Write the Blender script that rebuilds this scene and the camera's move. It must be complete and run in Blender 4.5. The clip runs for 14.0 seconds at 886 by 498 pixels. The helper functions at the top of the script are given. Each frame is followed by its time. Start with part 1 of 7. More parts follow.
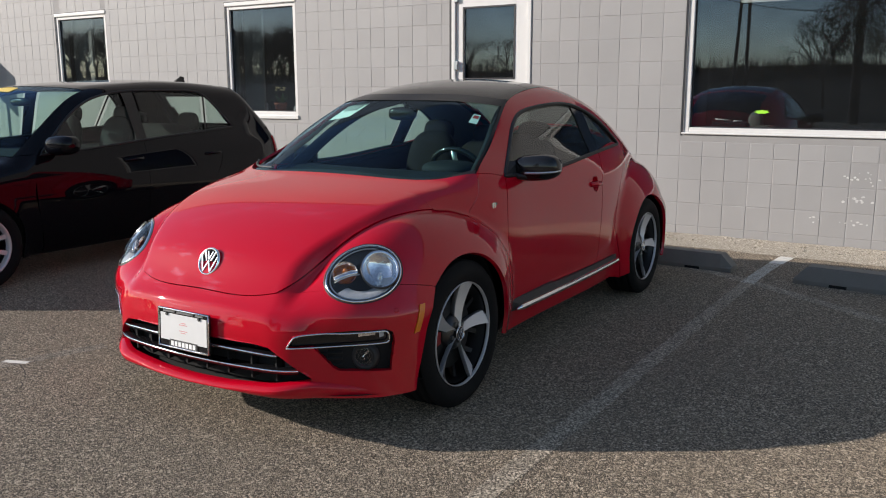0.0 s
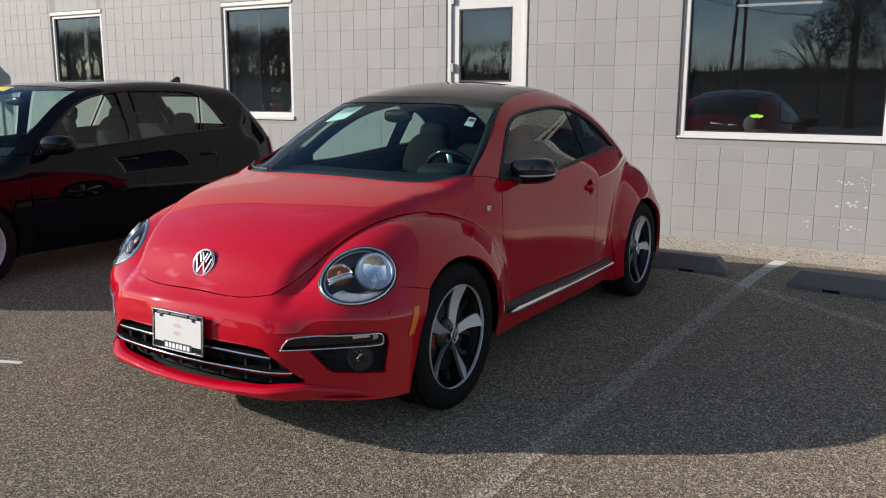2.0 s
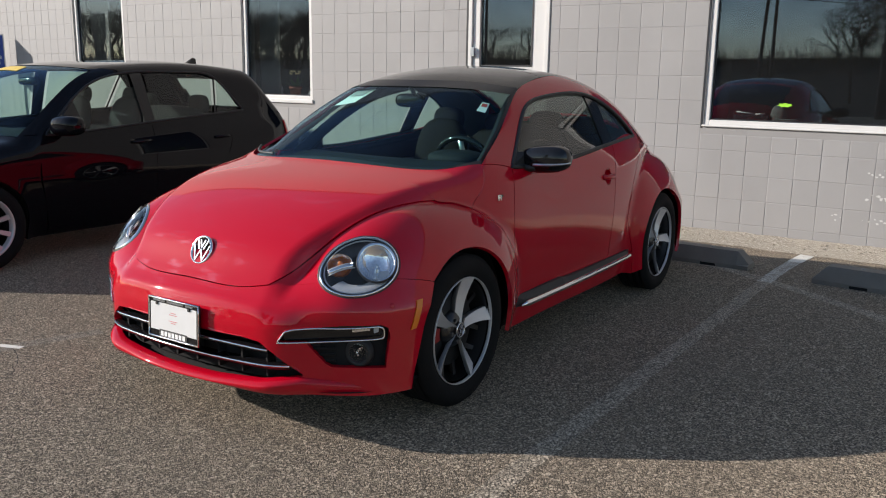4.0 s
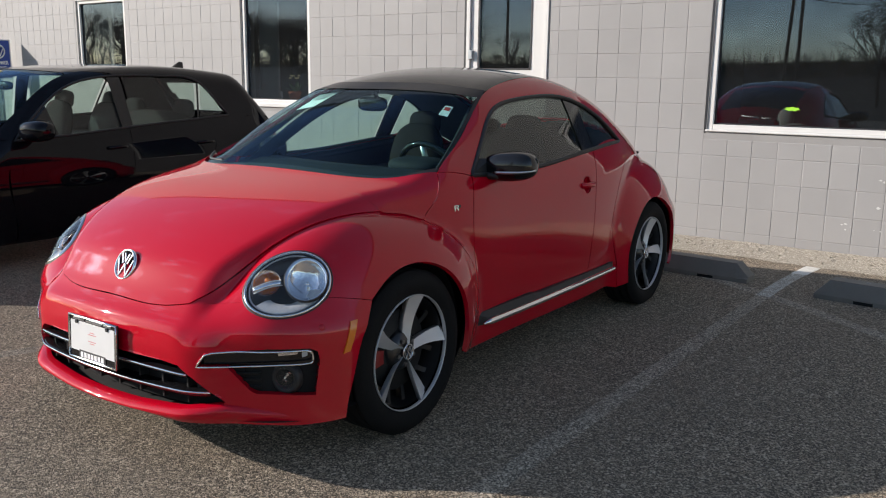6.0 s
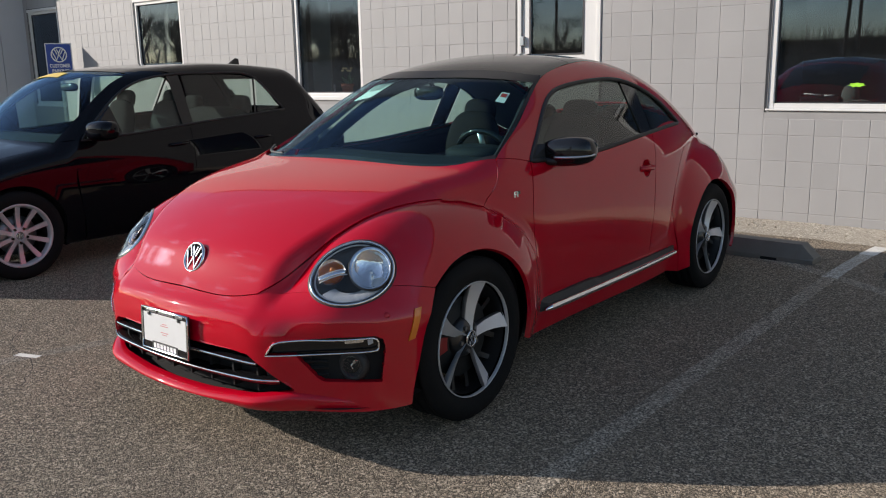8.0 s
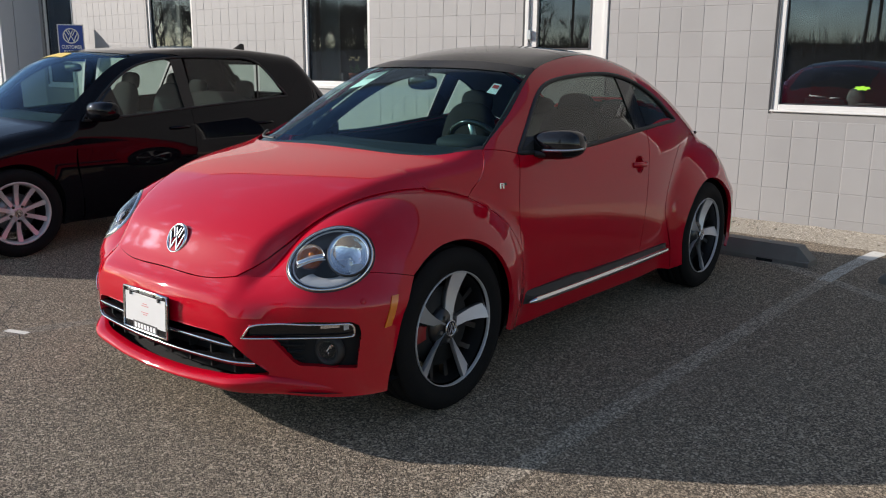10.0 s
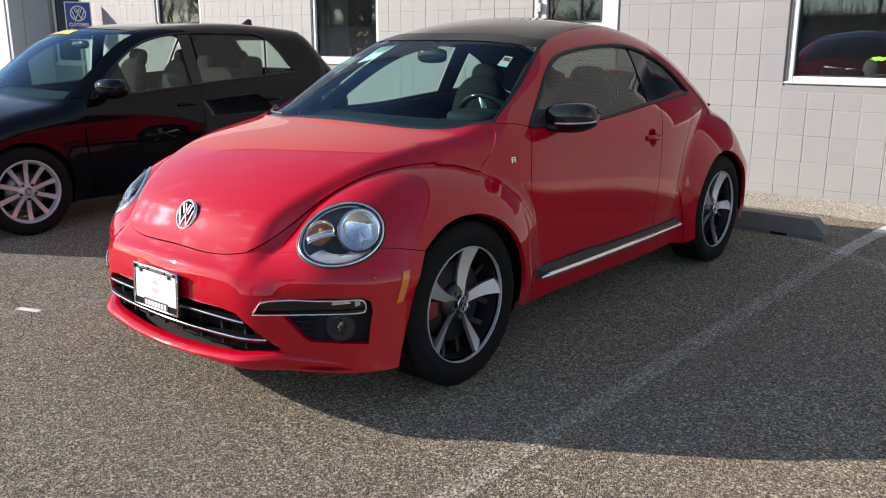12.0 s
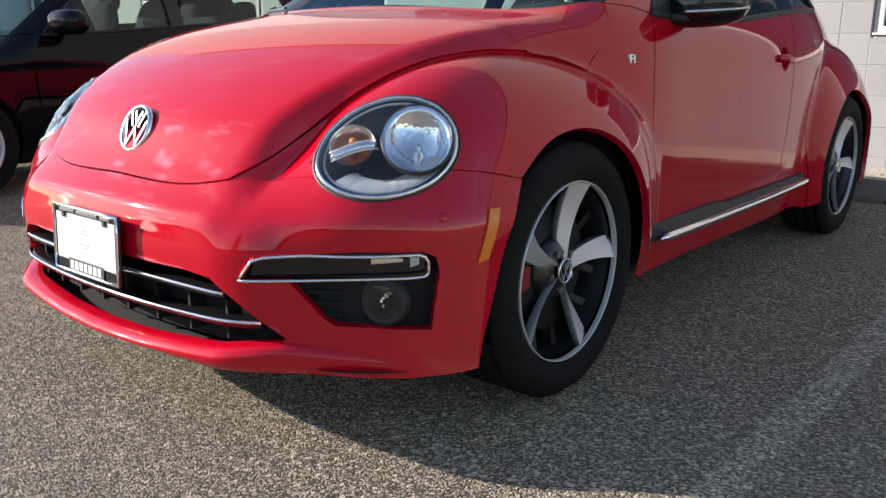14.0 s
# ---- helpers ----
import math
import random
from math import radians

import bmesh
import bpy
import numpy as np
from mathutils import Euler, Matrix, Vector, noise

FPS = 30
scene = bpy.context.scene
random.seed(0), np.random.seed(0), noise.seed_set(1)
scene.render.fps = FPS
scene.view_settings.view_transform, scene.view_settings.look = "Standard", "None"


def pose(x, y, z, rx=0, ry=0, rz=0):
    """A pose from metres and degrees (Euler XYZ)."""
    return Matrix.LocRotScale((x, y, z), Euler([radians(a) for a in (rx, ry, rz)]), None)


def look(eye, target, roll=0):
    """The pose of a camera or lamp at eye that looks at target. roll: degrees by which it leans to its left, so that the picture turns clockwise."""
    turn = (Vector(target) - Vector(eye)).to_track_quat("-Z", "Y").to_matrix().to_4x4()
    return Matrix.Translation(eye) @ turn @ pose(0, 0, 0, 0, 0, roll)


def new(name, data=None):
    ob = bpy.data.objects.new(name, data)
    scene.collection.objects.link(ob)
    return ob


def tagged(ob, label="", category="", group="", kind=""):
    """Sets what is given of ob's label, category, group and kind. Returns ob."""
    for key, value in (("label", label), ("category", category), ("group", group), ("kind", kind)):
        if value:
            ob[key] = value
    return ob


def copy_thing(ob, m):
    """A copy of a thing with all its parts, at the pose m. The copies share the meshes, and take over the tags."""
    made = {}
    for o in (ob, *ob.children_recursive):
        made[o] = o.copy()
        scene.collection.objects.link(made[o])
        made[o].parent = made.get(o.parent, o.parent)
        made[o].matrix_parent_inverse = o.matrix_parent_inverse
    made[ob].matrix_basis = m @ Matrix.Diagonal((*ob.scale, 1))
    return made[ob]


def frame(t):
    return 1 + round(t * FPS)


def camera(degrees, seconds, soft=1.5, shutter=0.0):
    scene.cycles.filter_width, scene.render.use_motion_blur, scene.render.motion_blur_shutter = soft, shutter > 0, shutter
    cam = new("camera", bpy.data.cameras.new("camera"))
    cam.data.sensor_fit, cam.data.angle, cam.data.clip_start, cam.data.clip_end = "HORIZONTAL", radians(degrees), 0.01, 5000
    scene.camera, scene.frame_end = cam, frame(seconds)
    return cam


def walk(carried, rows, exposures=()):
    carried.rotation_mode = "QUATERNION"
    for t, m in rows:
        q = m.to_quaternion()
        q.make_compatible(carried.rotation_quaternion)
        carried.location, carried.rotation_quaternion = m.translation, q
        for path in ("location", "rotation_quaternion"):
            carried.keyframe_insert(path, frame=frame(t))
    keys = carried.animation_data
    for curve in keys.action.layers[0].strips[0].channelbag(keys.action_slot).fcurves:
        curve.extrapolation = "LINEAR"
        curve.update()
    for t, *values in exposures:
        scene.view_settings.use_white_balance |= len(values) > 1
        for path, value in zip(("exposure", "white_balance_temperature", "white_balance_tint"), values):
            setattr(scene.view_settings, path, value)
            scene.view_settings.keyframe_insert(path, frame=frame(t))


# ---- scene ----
cam = camera(56.3, 14.0, 1.1, 0.2)
PATH = [
    (0, (2.702, -4.371, 1.405), (1.666, -2.702, 1.033), -0.1),
    (0.5, (2.703, -4.372, 1.407), (1.672, -2.699, 1.037), 0.0),
    (1, (2.693, -4.371, 1.409), (1.672, -2.691, 1.042), 0.3),
    (1.5, (2.692, -4.371, 1.409), (1.68, -2.686, 1.038), 0.5),
    (2, (2.707, -4.374, 1.412), (1.68, -2.698, 1.043), 0.3),
    (2.5, (2.713, -4.367, 1.409), (1.653, -2.711, 1.043), 0.4),
    (3, (2.72, -4.349, 1.404), (1.651, -2.703, 1.02), 0.6),
    (3.2, (2.716, -4.332, 1.407), (1.648, -2.689, 1.01), 0.7),
    (5.3, (2.662, -3.882, 1.389), (1.585, -2.247, 0.981), 1.4),
    (5.5, (2.729, -3.83, 1.384), (1.649, -2.197, 0.977), 1.9),
    (6, (2.795, -3.802, 1.394), (1.674, -2.193, 1.002), 0.8),
    (6.5, (2.774, -3.815, 1.396), (1.616, -2.233, 1.004), -0.5),
    (7, (2.765, -3.821, 1.388), (1.581, -2.262, 0.979), -0.4),
    (7.5, (2.763, -3.83, 1.387), (1.558, -2.288, 0.972), -1.0),
    (7.7, (2.767, -3.832, 1.387), (1.551, -2.299, 0.971), -1.3),
    (9.8, (2.842, -3.792, 1.369), (1.602, -2.281, 0.946), 0.4),
    (10, (2.866, -3.766, 1.37), (1.629, -2.255, 0.938), 0.5),
    (10.5, (2.89, -3.758, 1.373), (1.684, -2.226, 0.932), -0.4),
    (11, (2.863, -3.765, 1.367), (1.636, -2.25, 0.92), -0.8),
    (11.5, (2.848, -3.757, 1.363), (1.602, -2.263, 0.898), -0.1),
    (12, (2.842, -3.746, 1.357), (1.595, -2.26, 0.87), 0.0),
    (12.5, (2.767, -3.699, 1.344), (1.471, -2.271, 0.812), -2.0),
    (13, (2.473, -3.538, 1.28), (1.209, -2.112, 0.673), -5.1),
    (13.5, (2.222, -3.312, 1.186), (1.008, -1.82, 0.64), -5.6),
    (14, (1.942, -3.071, 0.907), (0.707, -1.574, 0.425), 0.3),
]
EXPOSURES = [(t, stops, 6660, 13) for t, stops in ((0.0, 0.40), (3.0, 0.40), (5.5, 0.53), (6.0, 0.50), (6.5, 0.31), (7.5, 0.36), (10.0, 0.45), (11.5, 0.67), (12.0, 0.87), (12.5, 1.13), (13.0, 1.37), (13.5, 1.62), (14.0, 1.08))]
walk(cam, [(t, look(eye, target, roll)) for t, eye, target, roll in PATH], EXPOSURES)

# ---- light ----
SUN_TO = Vector((-0.811, -0.468, 0.355)).normalized()
world = bpy.data.worlds.new("sky")
scene.world = world
world.use_nodes = True
wn = world.node_tree
wn.nodes.clear()
sky = wn.nodes.new("ShaderNodeTexSky")
sky.sky_type = "NISHITA"
sky.sun_disc = False
sky.sun_elevation = math.asin(SUN_TO.z)
sky.sun_rotation = math.atan2(SUN_TO.x, SUN_TO.y)
sky.air_density, sky.dust_density, sky.ozone_density = 1.0, 0.22, 1.3
bg = wn.nodes.new("ShaderNodeBackground")
bg.inputs["Strength"].default_value = 0.106
wo = wn.nodes.new("ShaderNodeOutputWorld")
# thin high cloud, spread over the whole sky
tcw = wn.nodes.new("ShaderNodeTexCoord")
stretch = wn.nodes.new("ShaderNodeMapping")
stretch.inputs["Scale"].default_value = (2.2, 5.0, 7.0)
stretch.inputs["Rotation"].default_value = (0.15, 0.1, 0.6)
wn.links.new(tcw.outputs["Generated"], stretch.inputs["Vector"])
wisps = wn.nodes.new("ShaderNodeTexNoise")
wisps.inputs["Scale"].default_value, wisps.inputs["Detail"].default_value, wisps.inputs["Roughness"].default_value = 1.6, 8.0, 0.62
wn.links.new(stretch.outputs[0], wisps.inputs["Vector"])
cover = wn.nodes.new("ShaderNodeMapRange")
cover.inputs["From Min"].default_value, cover.inputs["From Max"].default_value = 0.54, 0.80
cover.inputs["To Min"].default_value, cover.inputs["To Max"].default_value = 0.0, 1.0
wn.links.new(wisps.outputs["Fac"], cover.inputs["Value"])
# the cloud shines most round the sun
toward = wn.nodes.new("ShaderNodeVectorMath")
toward.operation = "DOT_PRODUCT"
toward.inputs[1].default_value = SUN_TO
wn.links.new(tcw.outputs["Generated"], toward.inputs[0])
halo = wn.nodes.new("ShaderNodeMapRange")
halo.inputs["From Min"].default_value, halo.inputs["From Max"].default_value = 0.90, 0.995
halo.inputs["To Min"].default_value, halo.inputs["To Max"].default_value = 1.3, 7.0
wn.links.new(toward.outputs["Value"], halo.inputs["Value"])
lit = wn.nodes.new("ShaderNodeMath")
lit.operation = "MULTIPLY_ADD"
lit.inputs[2].default_value = 1.0
wn.links.new(cover.outputs[0], lit.inputs[0])
wn.links.new(halo.outputs[0], lit.inputs[1])
veiled = wn.nodes.new("ShaderNodeVectorMath")
veiled.operation = "SCALE"
wn.links.new(sky.outputs[0], veiled.inputs[0])
wn.links.new(lit.outputs[0], veiled.inputs["Scale"])
haze = wn.nodes.new("ShaderNodeVectorMath")
haze.operation = "ADD"
haze.inputs[1].default_value = (0.13, 0.14, 0.165)
wn.links.new(veiled.outputs[0], haze.inputs[0])
wn.links.new(haze.outputs[0], bg.inputs[0])
wn.links.new(bg.outputs[0], wo.inputs[0])
sun_data = bpy.data.lights.new("sun", "SUN")
sun_data.energy, sun_data.angle, sun_data.color = 4.8, radians(0.55), (1.0, 0.95, 0.885)
sun = new("sun", sun_data)
sun.matrix_world = look(SUN_TO * 40, (0, 0, 0))

# ---- numeric tools for curved bodies ----
def spline(xs, ys):
    """A natural cubic spline through the points, straight beyond its ends."""
    xs, ys = np.array(xs, float), np.array(ys, float)
    n, h = len(xs), np.diff(xs)
    a, b = np.eye(n), np.zeros(n)
    for i in range(1, n - 1):
        a[i, i - 1:i + 2] = h[i - 1], 2 * (h[i - 1] + h[i]), h[i]
        b[i] = 6 * ((ys[i + 1] - ys[i]) / h[i] - (ys[i] - ys[i - 1]) / h[i - 1])
    m = np.linalg.solve(a, b)
    s0 = (ys[1] - ys[0]) / h[0] - h[0] * (2 * m[0] + m[1]) / 6
    s1 = (ys[-1] - ys[-2]) / h[-1] + h[-1] * (2 * m[-1] + m[-2]) / 6

    def f(x):
        x = np.asarray(x, float)
        i = np.clip(np.searchsorted(xs, x) - 1, 0, n - 2)
        u, v = xs[i + 1] - x, x - xs[i]
        r = (m[i] * u ** 3 + m[i + 1] * v ** 3) / (6 * h[i]) + (ys[i] / h[i] - m[i] * h[i] / 6) * u + (ys[i + 1] / h[i] - m[i + 1] * h[i] / 6) * v
        return np.where(x < xs[0], ys[0] + s0 * (x - xs[0]), np.where(x > xs[-1], ys[-1] + s1 * (x - xs[-1]), r))
    return f


def smax(a, b, k):
    h = np.maximum(k - np.abs(a - b), 0) / k
    return np.maximum(a, b) + h * h * k / 4


def smin(a, b, k):
    return -smax(-a, -b, k)


def lump(x, y, z, c, r, p):
    """A rounded box-like lump (superellipsoid): negative inside, about metric near its skin."""
    q = (np.abs((x - c[0]) / r[0]) ** p + np.abs((y - c[1]) / r[1]) ** p + np.abs((z - c[2]) / r[2]) ** p + 1e-9) ** (1 / p)
    return (q - 1) * min(r)


# ---- the coupe's skin: half a body (x >= 0), front towards -y ----
HOOD_LINE = spline((-2.06, -2.0, -1.955, -1.88, -1.75, -1.5, -1.25, -1.06), (0.495, 0.595, 0.6855, 0.772, 0.854, 0.9466, 0.996, 1.037))
CABIN_LINE = spline((-1.35, -1.19, -1.06, -0.8, -0.48, -0.2, 0.2, 0.6, 1.0, 1.4, 1.7, 1.95, 2.1, 2.2), (0.92, 1.008, 1.075, 1.210, 1.383, 1.452, 1.486, 1.462, 1.375, 1.215, 1.045, 0.87, 0.70, 0.45))
SIDE_LINE = spline((0.1, 0.3, 0.5, 0.7, 0.86, 0.93, 1.0, 1.1, 1.33, 1.5), (0.78, 0.822, 0.835, 0.837, 0.828, 0.815, 0.79, 0.74, 0.615, 0.50))
PLAN_LINE = spline((-2.1, -1.9, -1.7, -1.5, -1.07, -0.86, -0.5, 0.3, 0.98, 1.4, 1.8, 2.1), (0.50, 0.573, 0.690, 0.777, 0.919, 0.985, 1.0, 1.01, 0.975, 0.87, 0.74, 0.58))
D = 2e-3


def coupe(x, y, z):
    x = np.abs(x)
    w = np.clip((y + 0.3) / 1.5, 0, 1)
    bow = 0.35 - 0.65 * w * w * (3 - 2 * w) - 0.036 * np.clip((-0.4 - y) / 0.6, 0, 1)
    yy = y - np.where(y > -1.0, bow, 0.314 - 0.184 * np.clip(-1.0 - y, 0, 1)) * x * x
    def top(v):
        return smax(HOOD_LINE(np.minimum(v, -0.9)) - 2 * np.maximum(v + 0.9, 0), CABIN_LINE(v), 0.02)
    t = top(yy)
    slope = (top(yy + D) - t) / D
    c = np.clip((y + 1.05) / 0.6, 0, 1)
    c = c * c * (3 - 2 * c)
    lid = (z - (t - (0.008 + 0.182 * c) * x * x - 0.076 * (1 - c) * x ** 4)) / np.sqrt(1 + slope * slope)
    side = (x - SIDE_LINE(z) * PLAN_LINE(y)) * 0.93
    hull = smax(lid, side, 0.054 + 0.046 * c)
    hull = smax(smax(hull, 0.16 - z, 0.05), -2.045 - y, 0.03)
    front = lump(x, y, z, (0.602, -1.243, 0.43), (0.346, 0.694, 0.467), 2.263)
    front = smax(front, 0.45 - z - 3.0 * np.maximum(y + 1.70, 0), 0.05)
    rear = lump(x, y, z, (0.58, 1.28, 0.45), (0.34, 0.63, 0.50), 2.4)
    flare = smin(lump(x, y, z, (0.6, -1.2685, 0.32), (0.325, 0.47, 0.43), 3.2), lump(x, y, z, (0.6, 1.2685, 0.32), (0.325, 0.47, 0.44), 3.2), 0.02)
    wings = smax(smin(smin(front, rear, 0.03), flare, 0.08), 0.15 - z, 0.03)
    plan = smax(smax(-2.095 + 0.16 * x * x - y, 0.576 * (x - 0.50) - 0.817 * (y + 2.055), 0.035), x - 0.925, 0.14)
    brow = (z - 0.512 - 0.02 * np.clip((x - 0.45) / 0.3, 0, 1) - 0.150 * (1 - np.exp(np.minimum(plan, 0.05) / 0.130))) * 0.69
    nose = smax(smax(smax(plan, y + 1.25, 0.02), 0.155 - z, 0.03), brow, 0.045)
    tail = ((np.abs(x / 0.90) ** 3 + np.abs(np.maximum(y - 1.35, 0) / 0.82) ** 3 + 1e-9) ** (1 / 3) - 1) * 0.75
    tail = smax(smax(tail, 1.25 - y, 0.02), smax(z - 0.62, 0.19 - z, 0.05), 0.10)
    blend = 0.010 + 0.05 * np.clip((z - 0.45) / 0.09, 0, 1)
    return smin(smin(hull, wings, 0.02), smin(nose, tail, 0.02), np.where(y < 0, blend, 0.06))


def snap(f, p, off=0.0, steps=10):
    """Moves points onto the skin of the body f, off outside it."""
    p = np.array(p, float)
    e = 1e-3
    for _ in range(steps):
        x, y, z = p[..., 0], p[..., 1], p[..., 2]
        v = f(x, y, z)
        g = np.stack([(f(x + e, y, z) - v) / e, (f(x, y + e, z) - v) / e, (f(x, y, z + e) - v) / e], -1)
        n2 = np.maximum((g * g).sum(-1), 0.05)
        step = (v - off)[..., None] * g / n2[..., None]
        ln = np.linalg.norm(step, axis=-1, keepdims=True)
        p = p - step * np.minimum(1, 0.08 / np.maximum(ln, 1e-9))
    return p

# ---- materials ----
def material(name, color, rough=0.5, metal=0.0, coat=0.0, vary=0.0, scale=8.0, fine=0.0, fine_scale=200.0, bump=0.0, spec=0.5, coat_ior=1.5, coords="Object", rough_vary=0.0, per_piece=0.0):
    """A surface with its colour varied at two scales, a fine relief and uneven gloss."""
    m = bpy.data.materials.new(name)
    m.use_nodes = True
    nt = m.node_tree
    b = nt.nodes["Principled BSDF"]
    b.inputs["Base Color"].default_value = (*color, 1)
    b.inputs["Roughness"].default_value = rough
    b.inputs["Metallic"].default_value = metal
    b.inputs["Coat Weight"].default_value = coat
    b.inputs["Coat Roughness"].default_value = 0.02
    b.inputs["Coat IOR"].default_value = coat_ior
    b.inputs["Specular IOR Level"].default_value = spec
    if not (vary or fine or bump or rough_vary or per_piece):
        return m
    tc = nt.nodes.new("ShaderNodeNewGeometry" if coords == "Position" else "ShaderNodeTexCoord")
    def noisy(s, detail):
        n = nt.nodes.new("ShaderNodeTexNoise")
        n.inputs["Scale"].default_value, n.inputs["Detail"].default_value = s, detail
        nt.links.new(tc.outputs[coords], n.inputs["Vector"])
        return n.outputs["Fac"]
    def calc(op, a, c):
        n = nt.nodes.new("ShaderNodeMath")
        n.operation = op
        for i, v in enumerate((a, c)):
            if isinstance(v, (int, float)):
                n.inputs[i].default_value = v
            else:
                nt.links.new(v, n.inputs[i])
        return n.outputs[0]
    large, small = noisy(scale, 5), noisy(fine_scale, 3)
    gain = calc("ADD", calc("MULTIPLY", calc("SUBTRACT", large, 0.5), 2 * vary), calc("MULTIPLY", calc("SUBTRACT", small, 0.5), 2 * fine))
    if per_piece:
        info = nt.nodes.new("ShaderNodeObjectInfo")
        gain = calc("ADD", gain, calc("MULTIPLY", calc("SUBTRACT", info.outputs["Random"], 0.5), 2 * per_piece))
    gain = calc("ADD", gain, 1.0)
    mix = nt.nodes.new("ShaderNodeVectorMath")
    mix.operation = "SCALE"
    mix.inputs[0].default_value = color
    nt.links.new(gain, mix.inputs["Scale"])
    nt.links.new(mix.outputs[0], b.inputs["Base Color"])
    if rough_vary:
        nt.links.new(calc("ADD", calc("MULTIPLY", calc("SUBTRACT", large, 0.5), 2 * rough_vary), rough), b.inputs["Roughness"])
    if bump:
        bp = nt.nodes.new("ShaderNodeBump")
        bp.inputs["Strength"].default_value, bp.inputs["Distance"].default_value = 1.0, bump
        nt.links.new(small, bp.inputs["Height"])
        nt.links.new(bp.outputs[0], b.inputs["Normal"])
    return m


def glass(name, tint, rough=0.0, gloss_least=0.05, sheen=(1, 1, 1), dust=0.0):
    """Thin flat-pane glass: part clear and tinted, with a real reflection."""
    m = bpy.data.materials.new(name)
    m.use_nodes = True
    nt = m.node_tree
    nt.nodes.clear()
    out = nt.nodes.new("ShaderNodeOutputMaterial")
    clear = nt.nodes.new("ShaderNodeBsdfTransparent")
    clear.inputs[0].default_value = (*tint, 1)
    gloss = nt.nodes.new("ShaderNodeBsdfGlossy")
    gloss.inputs["Roughness"].default_value = rough
    gloss.inputs["Color"].default_value = (*sheen, 1)
    mix = nt.nodes.new("ShaderNodeMixShader")
    lw = nt.nodes.new("ShaderNodeLayerWeight")
    lw.inputs["Blend"].default_value = 0.5
    pw = nt.nodes.new("ShaderNodeMath")
    pw.operation = "POWER"
    pw.inputs[1].default_value = 4.5
    nt.links.new(lw.outputs["Facing"], pw.inputs[0])
    ma = nt.nodes.new("ShaderNodeMath")
    ma.operation = "MULTIPLY_ADD"
    ma.inputs[1].default_value, ma.inputs[2].default_value = 1 - gloss_least, gloss_least
    nt.links.new(pw.outputs[0], ma.inputs[0])
    nt.links.new(ma.outputs[0], mix.inputs[0])
    film = nt.nodes.new("ShaderNodeBsdfDiffuse")
    film.inputs[0].default_value = (0.55, 0.54, 0.52, 1)
    dirt = nt.nodes.new("ShaderNodeMixShader")
    speck = nt.nodes.new("ShaderNodeTexNoise")
    speck.inputs["Scale"].default_value, speck.inputs["Detail"].default_value = 7.0, 8.0
    amount = nt.nodes.new("ShaderNodeMath")
    amount.operation = "MULTIPLY"
    amount.inputs[1].default_value = 2 * dust
    nt.links.new(speck.outputs["Fac"], amount.inputs[0])
    nt.links.new(amount.outputs[0], dirt.inputs[0])
    nt.links.new(clear.outputs[0], dirt.inputs[1])
    nt.links.new(film.outputs[0], dirt.inputs[2])
    nt.links.new(dirt.outputs[0], mix.inputs[1])
    nt.links.new(gloss.outputs[0], mix.inputs[2])
    nt.links.new(mix.outputs[0], out.inputs[0])
    return m


RED = material("red_paint", (0.45, 0.0016, 0.0140), 0.40, 0.0, 1.0, vary=0.03, scale=3.0, fine=0.05, fine_scale=900.0, spec=0.01, coat_ior=1.5)
BLACK_PAINT = material("black_paint", (0.004, 0.004, 0.006), 0.5, 0.0, 1.0, vary=0.1, scale=3.0, spec=0.0, coat_ior=1.32)
FRIT = material("baked_black_edge", (0.008, 0.008, 0.010), 0.34, 0.0, 0.0, vary=0.1, scale=6.0, spec=0.35)
GLOSS_BLACK = material("gloss_black", (0.008, 0.008, 0.009), 0.08, 0.0, 0.0, vary=0.1, scale=6.0)
TRIM_BLACK = material("matt_black_plastic", (0.016, 0.016, 0.017), 0.55, vary=0.15, scale=12.0, bump=0.0004, fine_scale=900.0)
VOID_BLACK = material("underbody_black", (0.006, 0.006, 0.006), 0.9, vary=0.2, scale=10.0)
CHROME = material("chrome", (0.78, 0.79, 0.80), 0.09, 1.0, rough_vary=0.03, scale=14.0)
FACETS = material("faceted_reflector", (0.82, 0.83, 0.85), 0.10, 1.0, bump=0.0035, fine_scale=26.0, rough_vary=0.04, scale=30.0)
LAMP_GREY = material("pale_lamp_trim", (0.46, 0.47, 0.48), 0.3, vary=0.05, scale=30.0)
COPPER = material("copper_tinted_reflector", (0.70, 0.60, 0.54), 0.14, 1.0, bump=0.004, fine_scale=30.0, rough_vary=0.04, scale=30.0)
LAMP_BLACK = material("dark_lamp_housing", (0.028, 0.029, 0.031), 0.35, 0.3, vary=0.1, scale=20.0)
SATIN = material("satin_silver", (0.55, 0.56, 0.57), 0.30, 1.0, vary=0.06, scale=20.0)
MACHINED = material("machined_alloy", (0.56, 0.56, 0.57), 0.38, 0.4, 0.3, vary=0.05, scale=18.0, fine=0.04, fine_scale=600.0)
RIM_BLACK = material("black_wheel_paint", (0.012, 0.012, 0.013), 0.28, 0.0, 0.4, vary=0.2, scale=15.0)
RUBBER = material("tyre_rubber", (0.009, 0.009, 0.0093), 0.8, vary=0.25, scale=9.0, fine=0.2, fine_scale=120.0, bump=0.0008, spec=0.15)
AMBER = material("amber_lens", (0.66, 0.17, 0.008), 0.22, 0.0, 0.6, vary=0.05, scale=40.0, bump=0.0006, fine_scale=260.0)
RED_LENS = material("red_lens", (0.42, 0.01, 0.015), 0.15, 0.0, 0.8, vary=0.1, scale=30.0)
